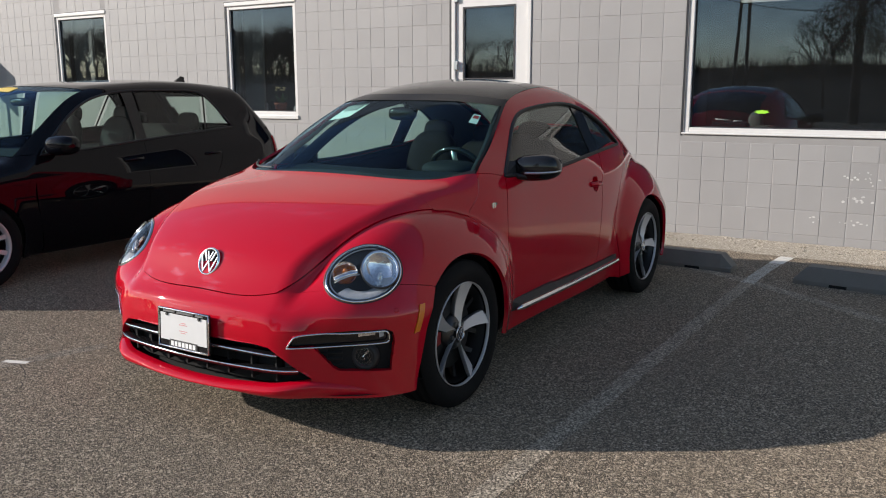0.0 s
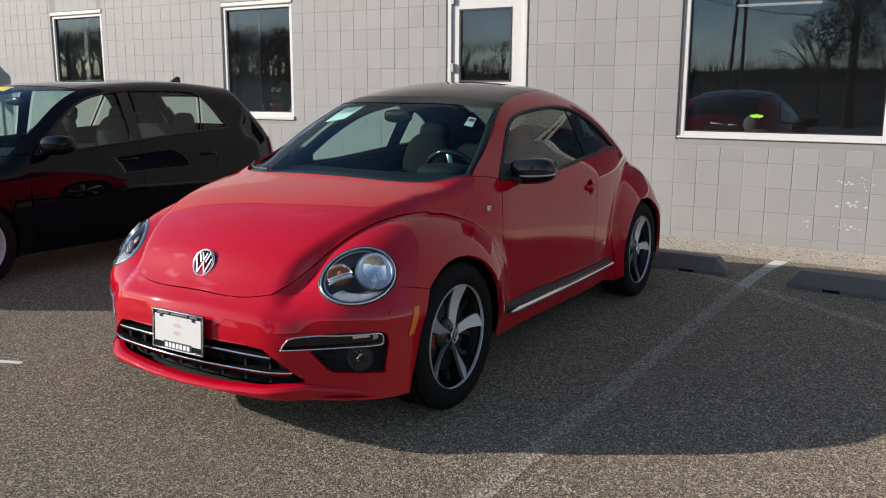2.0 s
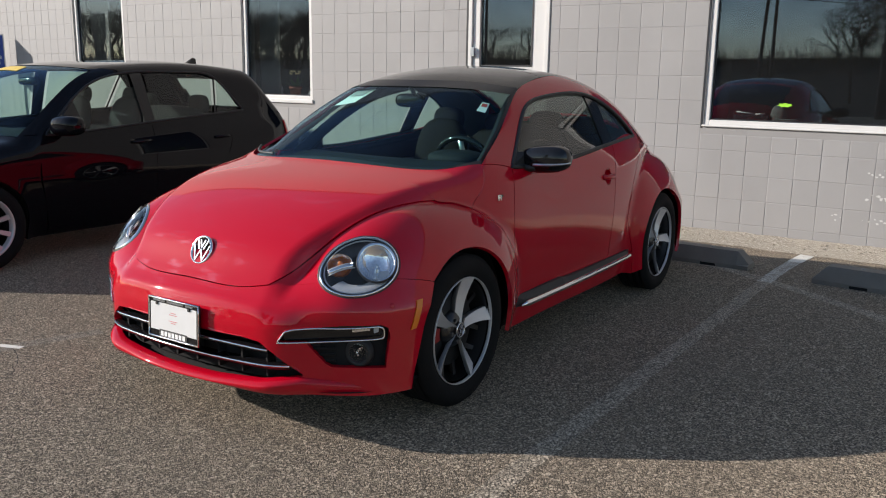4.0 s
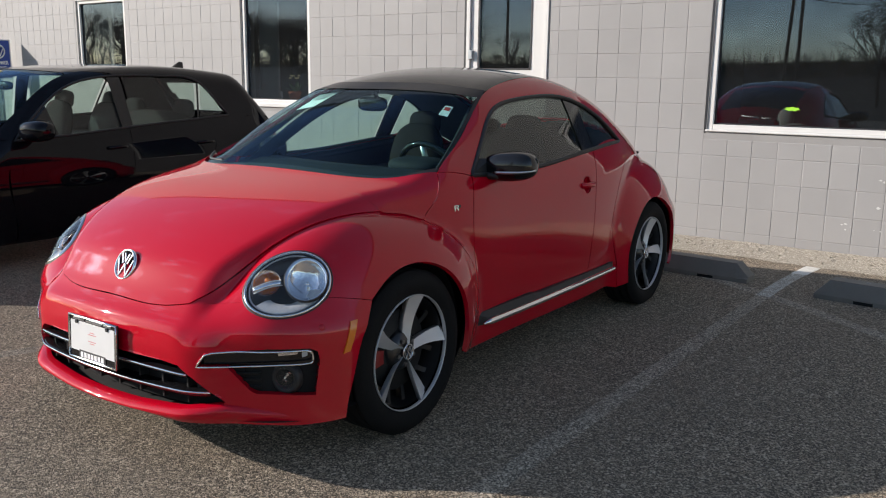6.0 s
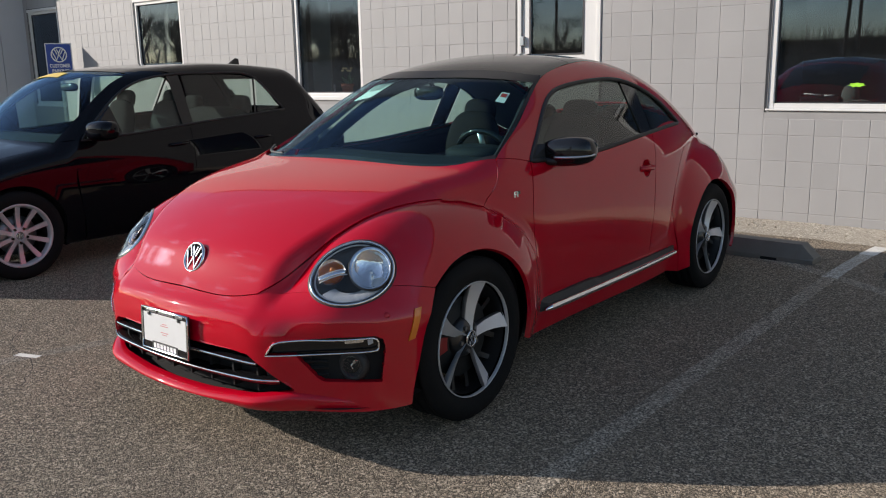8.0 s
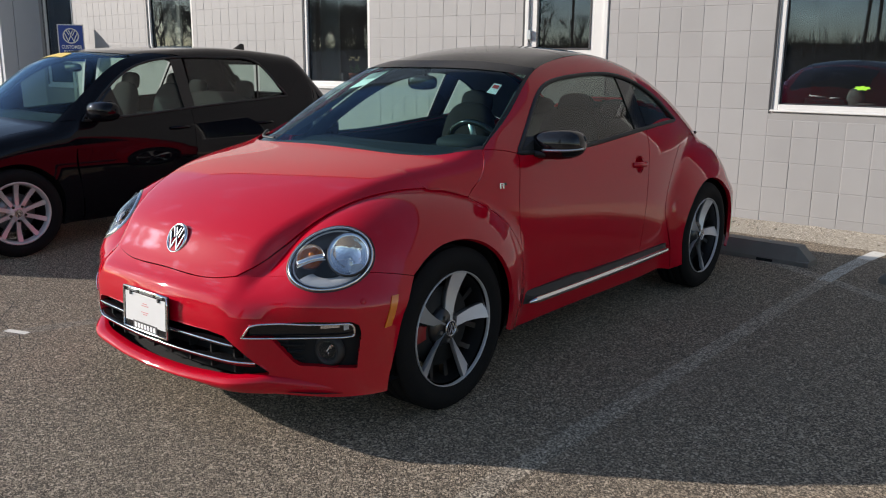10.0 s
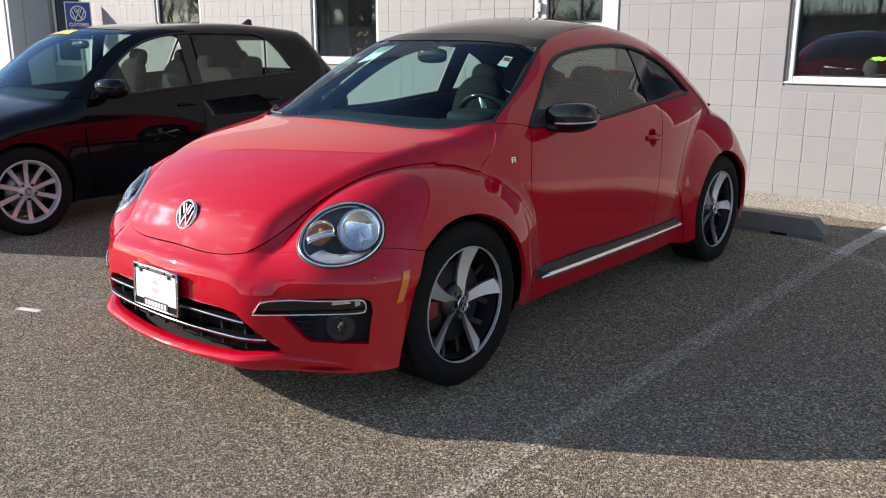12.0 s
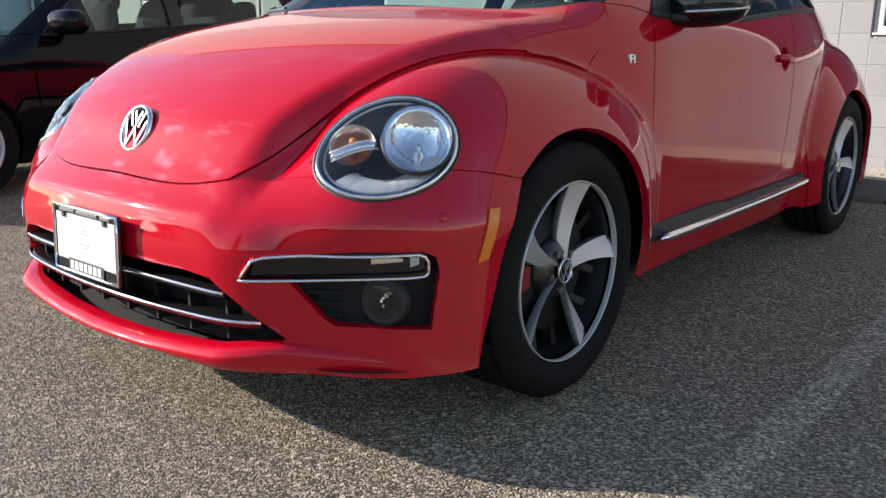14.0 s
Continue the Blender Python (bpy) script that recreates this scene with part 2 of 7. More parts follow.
LENS_WHITE = material("white_lens", (0.75, 0.75, 0.74), 0.2, 0.0, 0.6, vary=0.1, scale=60.0)
CALIPER = material("red_caliper", (0.22, 0.008, 0.010), 0.4, vary=0.1, scale=30.0)
DISC = material("dull_brake_disc", (0.009, 0.009, 0.009), 0.75, 0.0, vary=0.2, scale=20.0)
CARD = material("dealer_card", (0.62, 0.62, 0.61), 0.5, vary=0.05, scale=20.0)
STEEL = material("brake_steel", (0.25, 0.25, 0.25), 0.4, 0.9, vary=0.2, scale=20.0)
LEATHER = material("grey_leatherette", (0.010, 0.010, 0.0105), 0.8, vary=0.12, scale=8.0, bump=0.0006, fine_scale=350.0, spec=0.08)
DASH = material("dark_dashboard", (0.012, 0.0135, 0.017), 0.75, vary=0.15, scale=8.0, bump=0.0006, fine_scale=400.0, spec=0.12)
LINING = material("cabin_lining", (0.16, 0.16, 0.155), 0.85, vary=0.1, scale=10.0, fine=0.1, fine_scale=300.0)
PAPER = material("white_paper", (0.78, 0.78, 0.77), 0.6, vary=0.03, scale=20.0)
PLATE_INK = material("dark_ink", (0.03, 0.03, 0.03), 0.6, vary=0.1, scale=50.0)
PINK_INK = material("pale_red_ink", (0.55, 0.22, 0.22), 0.6, vary=0.1, scale=60.0)
RED_INK = material("red_ink", (0.5, 0.03, 0.03), 0.6, vary=0.1, scale=60.0)
WINDSCREEN = glass("windscreen_glass", (0.68, 0.93, 0.88), 0.0, 0.03, (0.34, 0.48, 0.66), 0.002)
SIDE_GLASS = glass("side_glass", (0.66, 0.76, 0.72), 0.0, 0.045, (1, 1, 1), 0.008)
PRIVACY_GLASS = glass("privacy_glass", (0.13, 0.145, 0.14), 0.0, 0.045, (1, 1, 1), 0.006)
LAMP_GLASS = glass("lamp_cover_glass", (0.92, 0.93, 0.94), 0.0, 0.04)

# ---- mesh tools ----
def mesh_object(name, verts, faces, mat, parent=None, label="", smooth=True):
    me = bpy.data.meshes.new(name)
    me.from_pydata([tuple(v) for v in verts], [], [tuple(int(i) for i in f) for f in faces])
    me.materials.append(mat)
    me.polygons.foreach_set("use_smooth", [smooth] * len(me.polygons))
    ob = new(name, me)
    ob.parent = parent
    return tagged(ob, label) if label else ob


def part(name, bm, mat, parent=None, label="", smooth=False):
    me = bpy.data.meshes.new(name)
    bm.to_mesh(me)
    bm.free()
    me.materials.append(mat)
    me.polygons.foreach_set("use_smooth", [smooth] * len(me.polygons))
    ob = new(name, me)
    ob.parent = parent
    return tagged(ob, label) if label else ob


def thing(name, m, label, category, group=""):
    ob = new(name)
    ob.empty_display_size = 0.1
    ob.matrix_world = m
    return tagged(ob, label, category, group)


def box(bm, lo, hi, m=None, bevel=0.0):
    """A box between two corners, with softened edges, put into bm at the pose m."""
    r = bmesh.ops.create_cube(bm, size=1)
    for v in r["verts"]:
        v.co = Vector([lo[i] + (v.co[i] + 0.5) * (hi[i] - lo[i]) for i in range(3)])
    if bevel:
        es = list({e for v in r["verts"] for e in v.link_edges})
        r2 = bmesh.ops.bevel(bm, geom=es, offset=bevel, segments=2, affect="EDGES", profile=0.5)
        vs = set(r2["verts"]) | {v for v in r["verts"] if v.is_valid}
    else:
        vs = r["verts"]
    if m is not None:
        bmesh.ops.transform(bm, matrix=m, verts=list(vs))
    return bm


def boxed(lo, hi, m=None, bevel=0.0):
    return box(bmesh.new(), lo, hi, m, bevel)


def curve(points, n):
    """n points along a smooth line through the given ones, evenly spaced."""
    p = np.array(points, float)
    if len(p) == 2:
        return p[0] + np.linspace(0, 1, n)[:, None] * (p[1] - p[0])
    d = np.concatenate([[0], np.cumsum(np.linalg.norm(np.diff(p, axis=0), axis=1))])
    t = np.linspace(0, d[-1], 400)
    q = np.stack([spline(d, p[:, i])(t) for i in range(p.shape[1])], -1)
    s = np.concatenate([[0], np.cumsum(np.linalg.norm(np.diff(q, axis=0), axis=1))])
    u = np.linspace(0, s[-1], n)
    return np.stack([np.interp(u, s, q[:, i]) for i in range(p.shape[1])], -1)


def coons(low, high, first, last, nu, nv):
    """A patch between four lines: low and high run along u, first and last along v."""
    b, t, l, r = curve(low, nu), curve(high, nu), curve(first, nv), curve(last, nv)
    u, v = np.linspace(0, 1, nu)[:, None, None], np.linspace(0, 1, nv)[None, :, None]
    ruled = (1 - v) * b[:, None] + v * t[:, None] + (1 - u) * l[None] + u * r[None]
    flat = (1 - u) * (1 - v) * b[0] + u * (1 - v) * b[-1] + (1 - u) * v * t[0] + u * v * t[-1]
    return ruled - flat


def inset(p, g):
    """Draws the border of a patch in by g, for a shut line."""
    p = p.copy()
    for a, b in ((0, 1), (-1, -2)):
        d = p[b] - p[a]
        p[a] += d * np.minimum(0.6, g / np.maximum(np.linalg.norm(d, axis=-1, keepdims=True), 1e-6))
        d = p[:, b] - p[:, a]
        p[:, a] += d * np.minimum(0.6, g / np.maximum(np.linalg.norm(d, axis=-1, keepdims=True), 1e-6))
    return p


def outward(f, p):
    e = 1e-3
    x, y, z = p[..., 0], p[..., 1], p[..., 2]
    g = np.stack([f(x + e, y, z) - f(x - e, y, z), f(x, y + e, z) - f(x, y - e, z), f(x, y, z + e) - f(x, y, z - e)], -1)
    return g / np.maximum(np.linalg.norm(g, axis=-1, keepdims=True), 1e-9)


def shell(name, f, p, mat, parent, label="", gap=0.002, off=0.0, rim=0.012, keep=None, move=None, mirror=False):
    """A sheet-metal panel: the patch p laid on the skin f, with a folded-in rim. keep: which cells stay; move: shifts points before."""
    p = snap(f, p, off)
    if gap:
        p = inset(p, gap)
    if move is not None:
        p = snap(f, move(p), off, 4)
    n = outward(f, p)
    a, b = p.shape[:2]
    ids = np.arange(a * b).reshape(a, b)
    cells = np.stack([ids[:-1, :-1], ids[1:, :-1], ids[1:, 1:], ids[:-1, 1:]], -1).reshape(-1, 4)
    v, nn = p.reshape(-1, 3), n.reshape(-1, 3)
    mid = v[cells].mean(1)
    if keep is not None:
        k = keep(mid)
        cells, mid = cells[k], mid[k]
    turn = np.cross(v[cells[:, 1]] - v[cells[:, 0]], v[cells[:, 3]] - v[cells[:, 0]])
    if (turn * nn[cells[:, 0]]).sum() < 0:
        cells = cells[:, ::-1]
    count = {}
    for c in cells:
        for i in range(4):
            e = (int(c[i]), int(c[(i + 1) % 4]))
            count[e] = 1
    border = [e for e in count if (e[1], e[0]) not in count]
    verts, faces = [tuple(q) for q in v], [tuple(int(i) for i in c) for c in cells]
    if rim:
        made = {}
        for e in border:
            for i in e:
                if i not in made:
                    made[i] = len(verts)
                    verts.append(tuple(v[i]))
                    verts.append(tuple(v[i] - rim * nn[i]))
        for i, j in border:
            faces.append((made[j], made[i], made[i] + 1, made[j] + 1))
    obs = [mesh_object(name, verts, faces, mat, parent, label)]
    if mirror:
        obs.append(mesh_object(name, [(-x, y, z) for x, y, z in verts], [q[::-1] for q in faces], mat, parent, label))
    return obs


def tube(name, points, radius, mat, parent=None, label="", sides=8, closed=False, flat=1.0, up=(0, 0, 1)):
    """A rod along a line; flat squeezes its section in height."""
    p = np.array(points, float)
    n = len(p)
    t = np.roll(p, -1, 0) - np.roll(p, 1, 0) if closed else np.gradient(p, axis=0)
    t /= np.maximum(np.linalg.norm(t, axis=1, keepdims=True), 1e-9)
    a = np.cross(t, np.array(up, float))
    a /= np.maximum(np.linalg.norm(a, axis=1, keepdims=True), 1e-6)
    b = np.cross(a, t)
    r = np.broadcast_to(np.asarray(radius, float), (n,))
    ang = np.linspace(0, 2 * math.pi, sides, endpoint=False)
    ring = p[:, None] + r[:, None, None] * (np.cos(ang)[None, :, None] * a[:, None] + flat * np.sin(ang)[None, :, None] * b[:, None])
    faces = []
    for i in range(n if closed else n - 1):
        j = (i + 1) % n
        for k in range(sides):
            l = (k + 1) % sides
            faces.append((i * sides + k, j * sides + k, j * sides + l, i * sides + l))
    if not closed:
        faces += [tuple(range(sides))[::1], tuple((n - 1) * sides + k for k in range(sides))[::-1]]
    return mesh_object(name, ring.reshape(-1, 3), faces, mat, parent, label)


def lathe(name, profile, mat, parent=None, label="", m=None, segments=64, arc=(0.0, 360.0), smooth=True):
    """A turned body: profile rows of (radius, height along x)."""
    pr = np.array(profile, float)
    full = abs(arc[1] - arc[0]) >= 359.9
    ang = np.radians(np.linspace(arc[0], arc[1], segments, endpoint=not full))
    v = np.stack([np.broadcast_to(pr[None, :, 1], (segments, len(pr))), pr[None, :, 0] * np.cos(ang)[:, None], pr[None, :, 0] * np.sin(ang)[:, None]], -1).reshape(-1, 3)
    k = len(pr)
    faces = []
    for i in range(segments if full else segments - 1):
        j = (i + 1) % segments
        for q in range(k - 1):
            faces.append((i * k + q, i * k + q + 1, j * k + q + 1, j * k + q))
    if m is not None:
        mm = np.array(m)
        v = v @ mm[:3, :3].T + mm[:3, 3]
    return mesh_object(name, v, faces, mat, parent, label, smooth)


def blob(name, c, r, mat, parent=None, label="", p=2.6, rot=None, n=28):
    """A rounded cushion-like solid (superellipsoid)."""
    u, w = np.linspace(0, 2 * math.pi, n, endpoint=False), np.linspace(-math.pi / 2, math.pi / 2, n // 2 + 1)
    def s(a):
        return np.sign(a) * np.abs(a) ** (2 / p)
    U, W = np.meshgrid(u, w, indexing="ij")
    v = np.stack([r[0] * s(np.cos(W)) * s(np.cos(U)), r[1] * s(np.cos(W)) * s(np.sin(U)), r[2] * s(np.sin(W))], -1).reshape(-1, 3)
    if rot is not None:
        v = v @ np.array(Euler([radians(a) for a in rot]).to_matrix()).T
    v = v + np.array(c)
    k = n // 2 + 1
    faces = [(i * k + j, ((i + 1) % n) * k + j, ((i + 1) % n) * k + j + 1, i * k + j + 1) for i in range(n) for j in range(k - 1)]
    return mesh_object(name, v, faces, mat, parent, label)


def inside(poly, q):
    """Which points of q lie in the polygon."""
    x, y = q[..., 0], q[..., 1]
    r = np.zeros(x.shape, bool)
    for (x0, y0), (x1, y1) in zip(poly, poly[1:] + poly[:1]):
        c = (y0 > y) != (y1 > y)
        r ^= c & (x < (x1 - x0) * (y - y0) / ((y1 - y0) if y1 != y0 else 1e-9) + x0)
    return r


def nearest(poly, q):
    best, dist = np.zeros_like(q), np.full(q.shape[:-1], 1e9)
    for a, b in zip(poly, poly[1:] + poly[:1]):
        a, b = np.array(a, float), np.array(b, float)
        t = np.clip(((q - a) @ (b - a)) / ((b - a) @ (b - a)), 0, 1)
        w = a + t[..., None] * (b - a)
        d = np.linalg.norm(q - w, axis=-1)
        k = d < dist
        best[k], dist[k] = w[k], d[k]
    return best, dist


def words(name, text, size, mat, parent, m, label="", depth=0.0008):
    cu = bpy.data.curves.new(name, "FONT")
    cu.body, cu.size, cu.align_x, cu.align_y, cu.extrude = text, size, "CENTER", "CENTER", depth
    cu.materials.append(mat)
    ob = new(name, cu)
    ob.parent = parent
    ob.matrix_local = m
    return tagged(ob, label) if label else ob

# ---- the lot and the building ----
def mixed(name, parts, rough=0.9, bump=0.002):
    """Ground-like material: speckled stones in a binder, with broad stains. parts: stone size per metre, dark, light and stain colours, share of stones."""
    scale, dark, light, stain, share = parts
    m = bpy.data.materials.new(name)
    m.use_nodes = True
    nt = m.node_tree
    b = nt.nodes["Principled BSDF"]
    tc = nt.nodes.new("ShaderNodeTexCoord")
    vo = nt.nodes.new("ShaderNodeTexVoronoi")
    vo.inputs["Scale"].default_value = scale
    nt.links.new(tc.outputs["Object"], vo.inputs["Vector"])
    sep = nt.nodes.new("ShaderNodeSeparateColor")
    nt.links.new(vo.outputs["Color"], sep.inputs[0])
    ramp = nt.nodes.new("ShaderNodeValToRGB")
    e = ramp.color_ramp.elements
    e[0].position, e[0].color = 1 - share - 0.25, (*dark, 1)
    e[1].position, e[1].color = min(1.0, 1 - share + 0.3), (*light, 1)
    nt.links.new(sep.outputs[0], ramp.inputs[0])
    # scattered pale stones of a larger size
    vb = nt.nodes.new("ShaderNodeTexVoronoi")
    vb.inputs["Scale"].default_value = scale * 0.62
    nt.links.new(tc.outputs["Object"], vb.inputs["Vector"])
    sepb = nt.nodes.new("ShaderNodeSeparateColor")
    nt.links.new(vb.outputs["Color"], sepb.inputs[0])
    pick = nt.nodes.new("ShaderNodeMapRange")
    pick.inputs["From Min"].default_value, pick.inputs["From Max"].default_value = 0.86, 0.94
    nt.links.new(sepb.outputs[1], pick.inputs["Value"])
    pale = nt.nodes.new("ShaderNodeMix")
    pale.data_type = "RGBA"
    pale.inputs["B"].default_value = (*[min(0.75, v * 1.25 + 0.04) for v in light], 1)
    nt.links.new(pick.outputs[0], pale.inputs["Factor"])
    nt.links.new(ramp.outputs[0], pale.inputs["A"])
    n1 = nt.nodes.new("ShaderNodeTexNoise")
    n1.inputs["Scale"].default_value, n1.inputs["Detail"].default_value, n1.inputs["Roughness"].default_value = 0.9, 8, 0.65
    nt.links.new(tc.outputs["Object"], n1.inputs["Vector"])
    r1 = nt.nodes.new("ShaderNodeValToRGB")
    r1.color_ramp.elements[0].position, r1.color_ramp.elements[1].position = 0.38, 0.72
    nt.links.new(n1.outputs["Fac"], r1.inputs[0])
    mx = nt.nodes.new("ShaderNodeMix")
    mx.data_type = "RGBA"
    sc = nt.nodes.new("ShaderNodeMath")
    sc.operation = "MULTIPLY"
    sc.inputs[1].default_value = 0.30
    nt.links.new(r1.outputs[0], sc.inputs[0])
    nt.links.new(sc.outputs[0], mx.inputs["Factor"])
    nt.links.new(pale.outputs["Result"], mx.inputs["A"])
    mx.inputs["B"].default_value = (*stain, 1)
    n2 = nt.nodes.new("ShaderNodeTexNoise")
    n2.inputs["Scale"].default_value, n2.inputs["Detail"].default_value = 55.0, 4
    nt.links.new(tc.outputs["Object"], n2.inputs["Vector"])
    gain = nt.nodes.new("ShaderNodeMapRange")
    gain.inputs["To Min"].default_value, gain.inputs["To Max"].default_value = 0.86, 1.14
    nt.links.new(n2.outputs["Fac"], gain.inputs["Value"])
    mul = nt.nodes.new("ShaderNodeVectorMath")
    mul.operation = "SCALE"
    nt.links.new(mx.outputs["Result"], mul.inputs[0])
    nt.links.new(gain.outputs[0], mul.inputs["Scale"])
    nt.links.new(mul.outputs[0], b.inputs["Base Color"])
    b.inputs["Roughness"].default_value = rough
    b.inputs["Specular IOR Level"].default_value = 0.25
    b.inputs["Diffuse Roughness"].default_value = 0.6
    bp = nt.nodes.new("ShaderNodeBump")
    bp.inputs["Distance"].default_value = bump
    bp.inputs["Strength"].default_value = 0.9
    nt.links.new(vo.outputs["Distance"], bp.inputs["Height"])
    bp.invert = True
    nt.links.new(bp.outputs[0], b.inputs["Normal"])
    return m


def worn(name, paint, under, cover, scale=26.0):
    """Road paint that has gone in flecks."""
    m = bpy.data.materials.new(name)
    m.use_nodes = True
    nt = m.node_tree
    b = nt.nodes["Principled BSDF"]
    b.inputs["Roughness"].default_value = 0.85
    tc = nt.nodes.new("ShaderNodeTexCoord")
    n1 = nt.nodes.new("ShaderNodeTexNoise")
    n1.inputs["Scale"].default_value, n1.inputs["Detail"].default_value, n1.inputs["Roughness"].default_value = scale, 9, 0.75
    nt.links.new(tc.outputs["Object"], n1.inputs["Vector"])
    r = nt.nodes.new("ShaderNodeValToRGB")
    r.color_ramp.elements[0].position, r.color_ramp.elements[0].color = 0.5 - cover * 0.25, (*under, 1)
    r.color_ramp.elements[1].position, r.color_ramp.elements[1].color = 0.68 - cover * 0.25, (*paint, 1)
    nt.links.new(n1.outputs["Fac"], r.inputs[0])
    nt.links.new(r.outputs[0], b.inputs["Base Color"])
    return m


ASPHALT = mixed("worn_asphalt", (190.0, (0.085, 0.070, 0.052), (0.42, 0.338, 0.243), (0.212, 0.172, 0.124), 0.40), 0.9, 0.0048)
DIRT = mixed("sandy_dirt", (140.0, (0.22, 0.19, 0.15), (0.52, 0.46, 0.37), (0.38, 0.335, 0.26), 0.5), 0.95, 0.004)
GRASS_BANK = mixed("dry_grass_bank", (6.0, (0.016, 0.013, 0.008), (0.055, 0.042, 0.024), (0.022, 0.020, 0.011), 0.5), 1.0, 0.05)
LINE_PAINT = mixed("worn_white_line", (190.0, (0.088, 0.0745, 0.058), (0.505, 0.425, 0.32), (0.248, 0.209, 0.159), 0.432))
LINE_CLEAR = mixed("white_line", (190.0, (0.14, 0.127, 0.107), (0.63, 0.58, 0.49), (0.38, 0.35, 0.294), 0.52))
LINE_BRIGHT = worn("white_line_end", (0.70, 0.68, 0.62), (0.30, 0.28, 0.24), 0.8)
LINE_FAINT = mixed("faint_line", (210.0, (0.085, 0.075, 0.061), (0.40, 0.345, 0.265), (0.185, 0.16, 0.122), 0.48))
CRACK = material("crack_shadow", (0.04, 0.036, 0.03), 1.0, vary=0.3, scale=30.0)
BLOCK = material("grey_painted_block", (0.305, 0.297, 0.288), 0.62, vary=0.09, scale=1.6, fine=0.05, fine_scale=160.0, bump=0.0012, per_piece=0.045, coords="Position")
MORTAR = material("painted_joint", (0.285, 0.277, 0.268), 0.8, vary=0.08, scale=5.0, bump=0.001, fine_scale=200.0)
WHITE_FRAME = material("white_painted_frame", (0.64, 0.63, 0.605), 0.4, vary=0.05, scale=5.0, fine=0.02, fine_scale=120.0)
PANEL_GREY = material("pale_metal_panel", (0.42, 0.44, 0.47), 0.45, vary=0.05, scale=3.0)
# for real seals, and for strips of painted shade beside the frames
SEAL_AND_SHADE = material("dark_seal", (0.02, 0.02, 0.022), 0.5, vary=0.1, scale=20.0)
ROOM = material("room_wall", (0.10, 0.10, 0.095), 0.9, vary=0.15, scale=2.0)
CURTAIN = material("pale_blind", (0.42, 0.44, 0.42), 0.8, vary=0.1, scale=6.0)
STOP = material("grey_rubber_stop", (0.185, 0.170, 0.145), 0.75, vary=0.2, scale=9.0, fine=0.15, fine_scale=180.0, bump=0.0008)
PANE = glass("window_glass", (0.50, 0.54, 0.54), 0.0, 0.09, (0.62, 0.77, 1.0), 0.010)
BARK = material("bare_bark", (0.055, 0.047, 0.040), 0.95, vary=0.25, scale=8.0)
NEEDLES = material("pine_needles", (0.022, 0.035, 0.020), 0.8, vary=0.3, scale=4.0)
POLE = material("wooden_pole", (0.10, 0.085, 0.07), 0.9, vary=0.2, scale=4.0)
CABLE = material("black_cable", (0.02, 0.02, 0.02), 0.7, vary=0.1, scale=9.0)
PAINT_CHIP = material("bare_white_chip", (0.56, 0.55, 0.53), 0.8, vary=0.05, scale=40.0)
ROOFING = material("roof_membrane", (0.10, 0.10, 0.10), 0.9, vary=0.2, scale=2.0)

WALL_Y = 4.10


def ground_z(y):
    return -0.055 * np.clip((np.asarray(y, float) - 2.5) / 1.6, 0, 1)


gx = [-400, -120, -40, -20, -10, -5, -2.5, 0, 2.5, 5, 10, 20, 40, 120, 400]
gy = [-400, -120, -40, -20, -10, -5, -2, 0, 1.5, 2.5, 2.9, 3.3, 3.7, 4.1, 12, 120, 400]
gv = [(x, y, float(ground_z(y))) for x in gx for y in gy]
k = len(gy)
tagged(mesh_object("ground", gv, [(i * k + j, (i + 1) * k + j, (i + 1) * k + j + 1, i * k + j + 1) for i in range(len(gx) - 1) for j in range(k - 1)], ASPHALT, None, "worn grey asphalt of a parking lot"), "", "ground", "", "structure")
# strip of blown dirt along the wall's foot, with a ragged edge
rows = []
for i in range(181):
    x = -13.5 + i * 0.11
    edge = 3.34 + 0.13 * noise.noise((x * 0.8, 3.1, 0)) + 0.07 * noise.noise((x * 4.5, 1.7, 0)) - 0.03 * x / 5
    rows.append([(x, edge, float(ground_z(edge)) + 0.003), (x, edge + 0.15, float(ground_z(edge + 0.15)) + 0.010 + 0.004 * noise.noise((x * 6, 0, 5))), (x, 3.95, -0.036 + 0.008 * noise.noise((x * 5, 2, 5))), (x, 4.098, -0.028 + 0.014 * noise.noise((x * 7, 2, 9)))])
tagged(mesh_object("dirt_strip", [p for r in rows for p in r], [(i * 4 + j, (i + 1) * 4 + j, (i + 1) * 4 + j + 1, i * 4 + j + 1) for i in range(180) for j in range(3)], DIRT, None, "sandy dirt blown along the wall"), "", "dirt", "", "structure")
rng = random.Random(5)
bm = bmesh.new()
for i in range(420):
    x = rng.uniform(-3.0, 3.4)
    y = 4.06 - abs(rng.gauss(0, 0.26))
    s = rng.uniform(0.004, 0.016)
    r = bmesh.ops.create_icosphere(bm, subdivisions=1, radius=s, matrix=Matrix.Translation((x, y, float(ground_z(y)) + 0.016)) @ Matrix.Diagonal((1, rng.uniform(0.6, 1), 0.6, 1)))
tagged(part("gravel", bm, DIRT), "loose pale gravel along the wall", "gravel", "", "stuff")


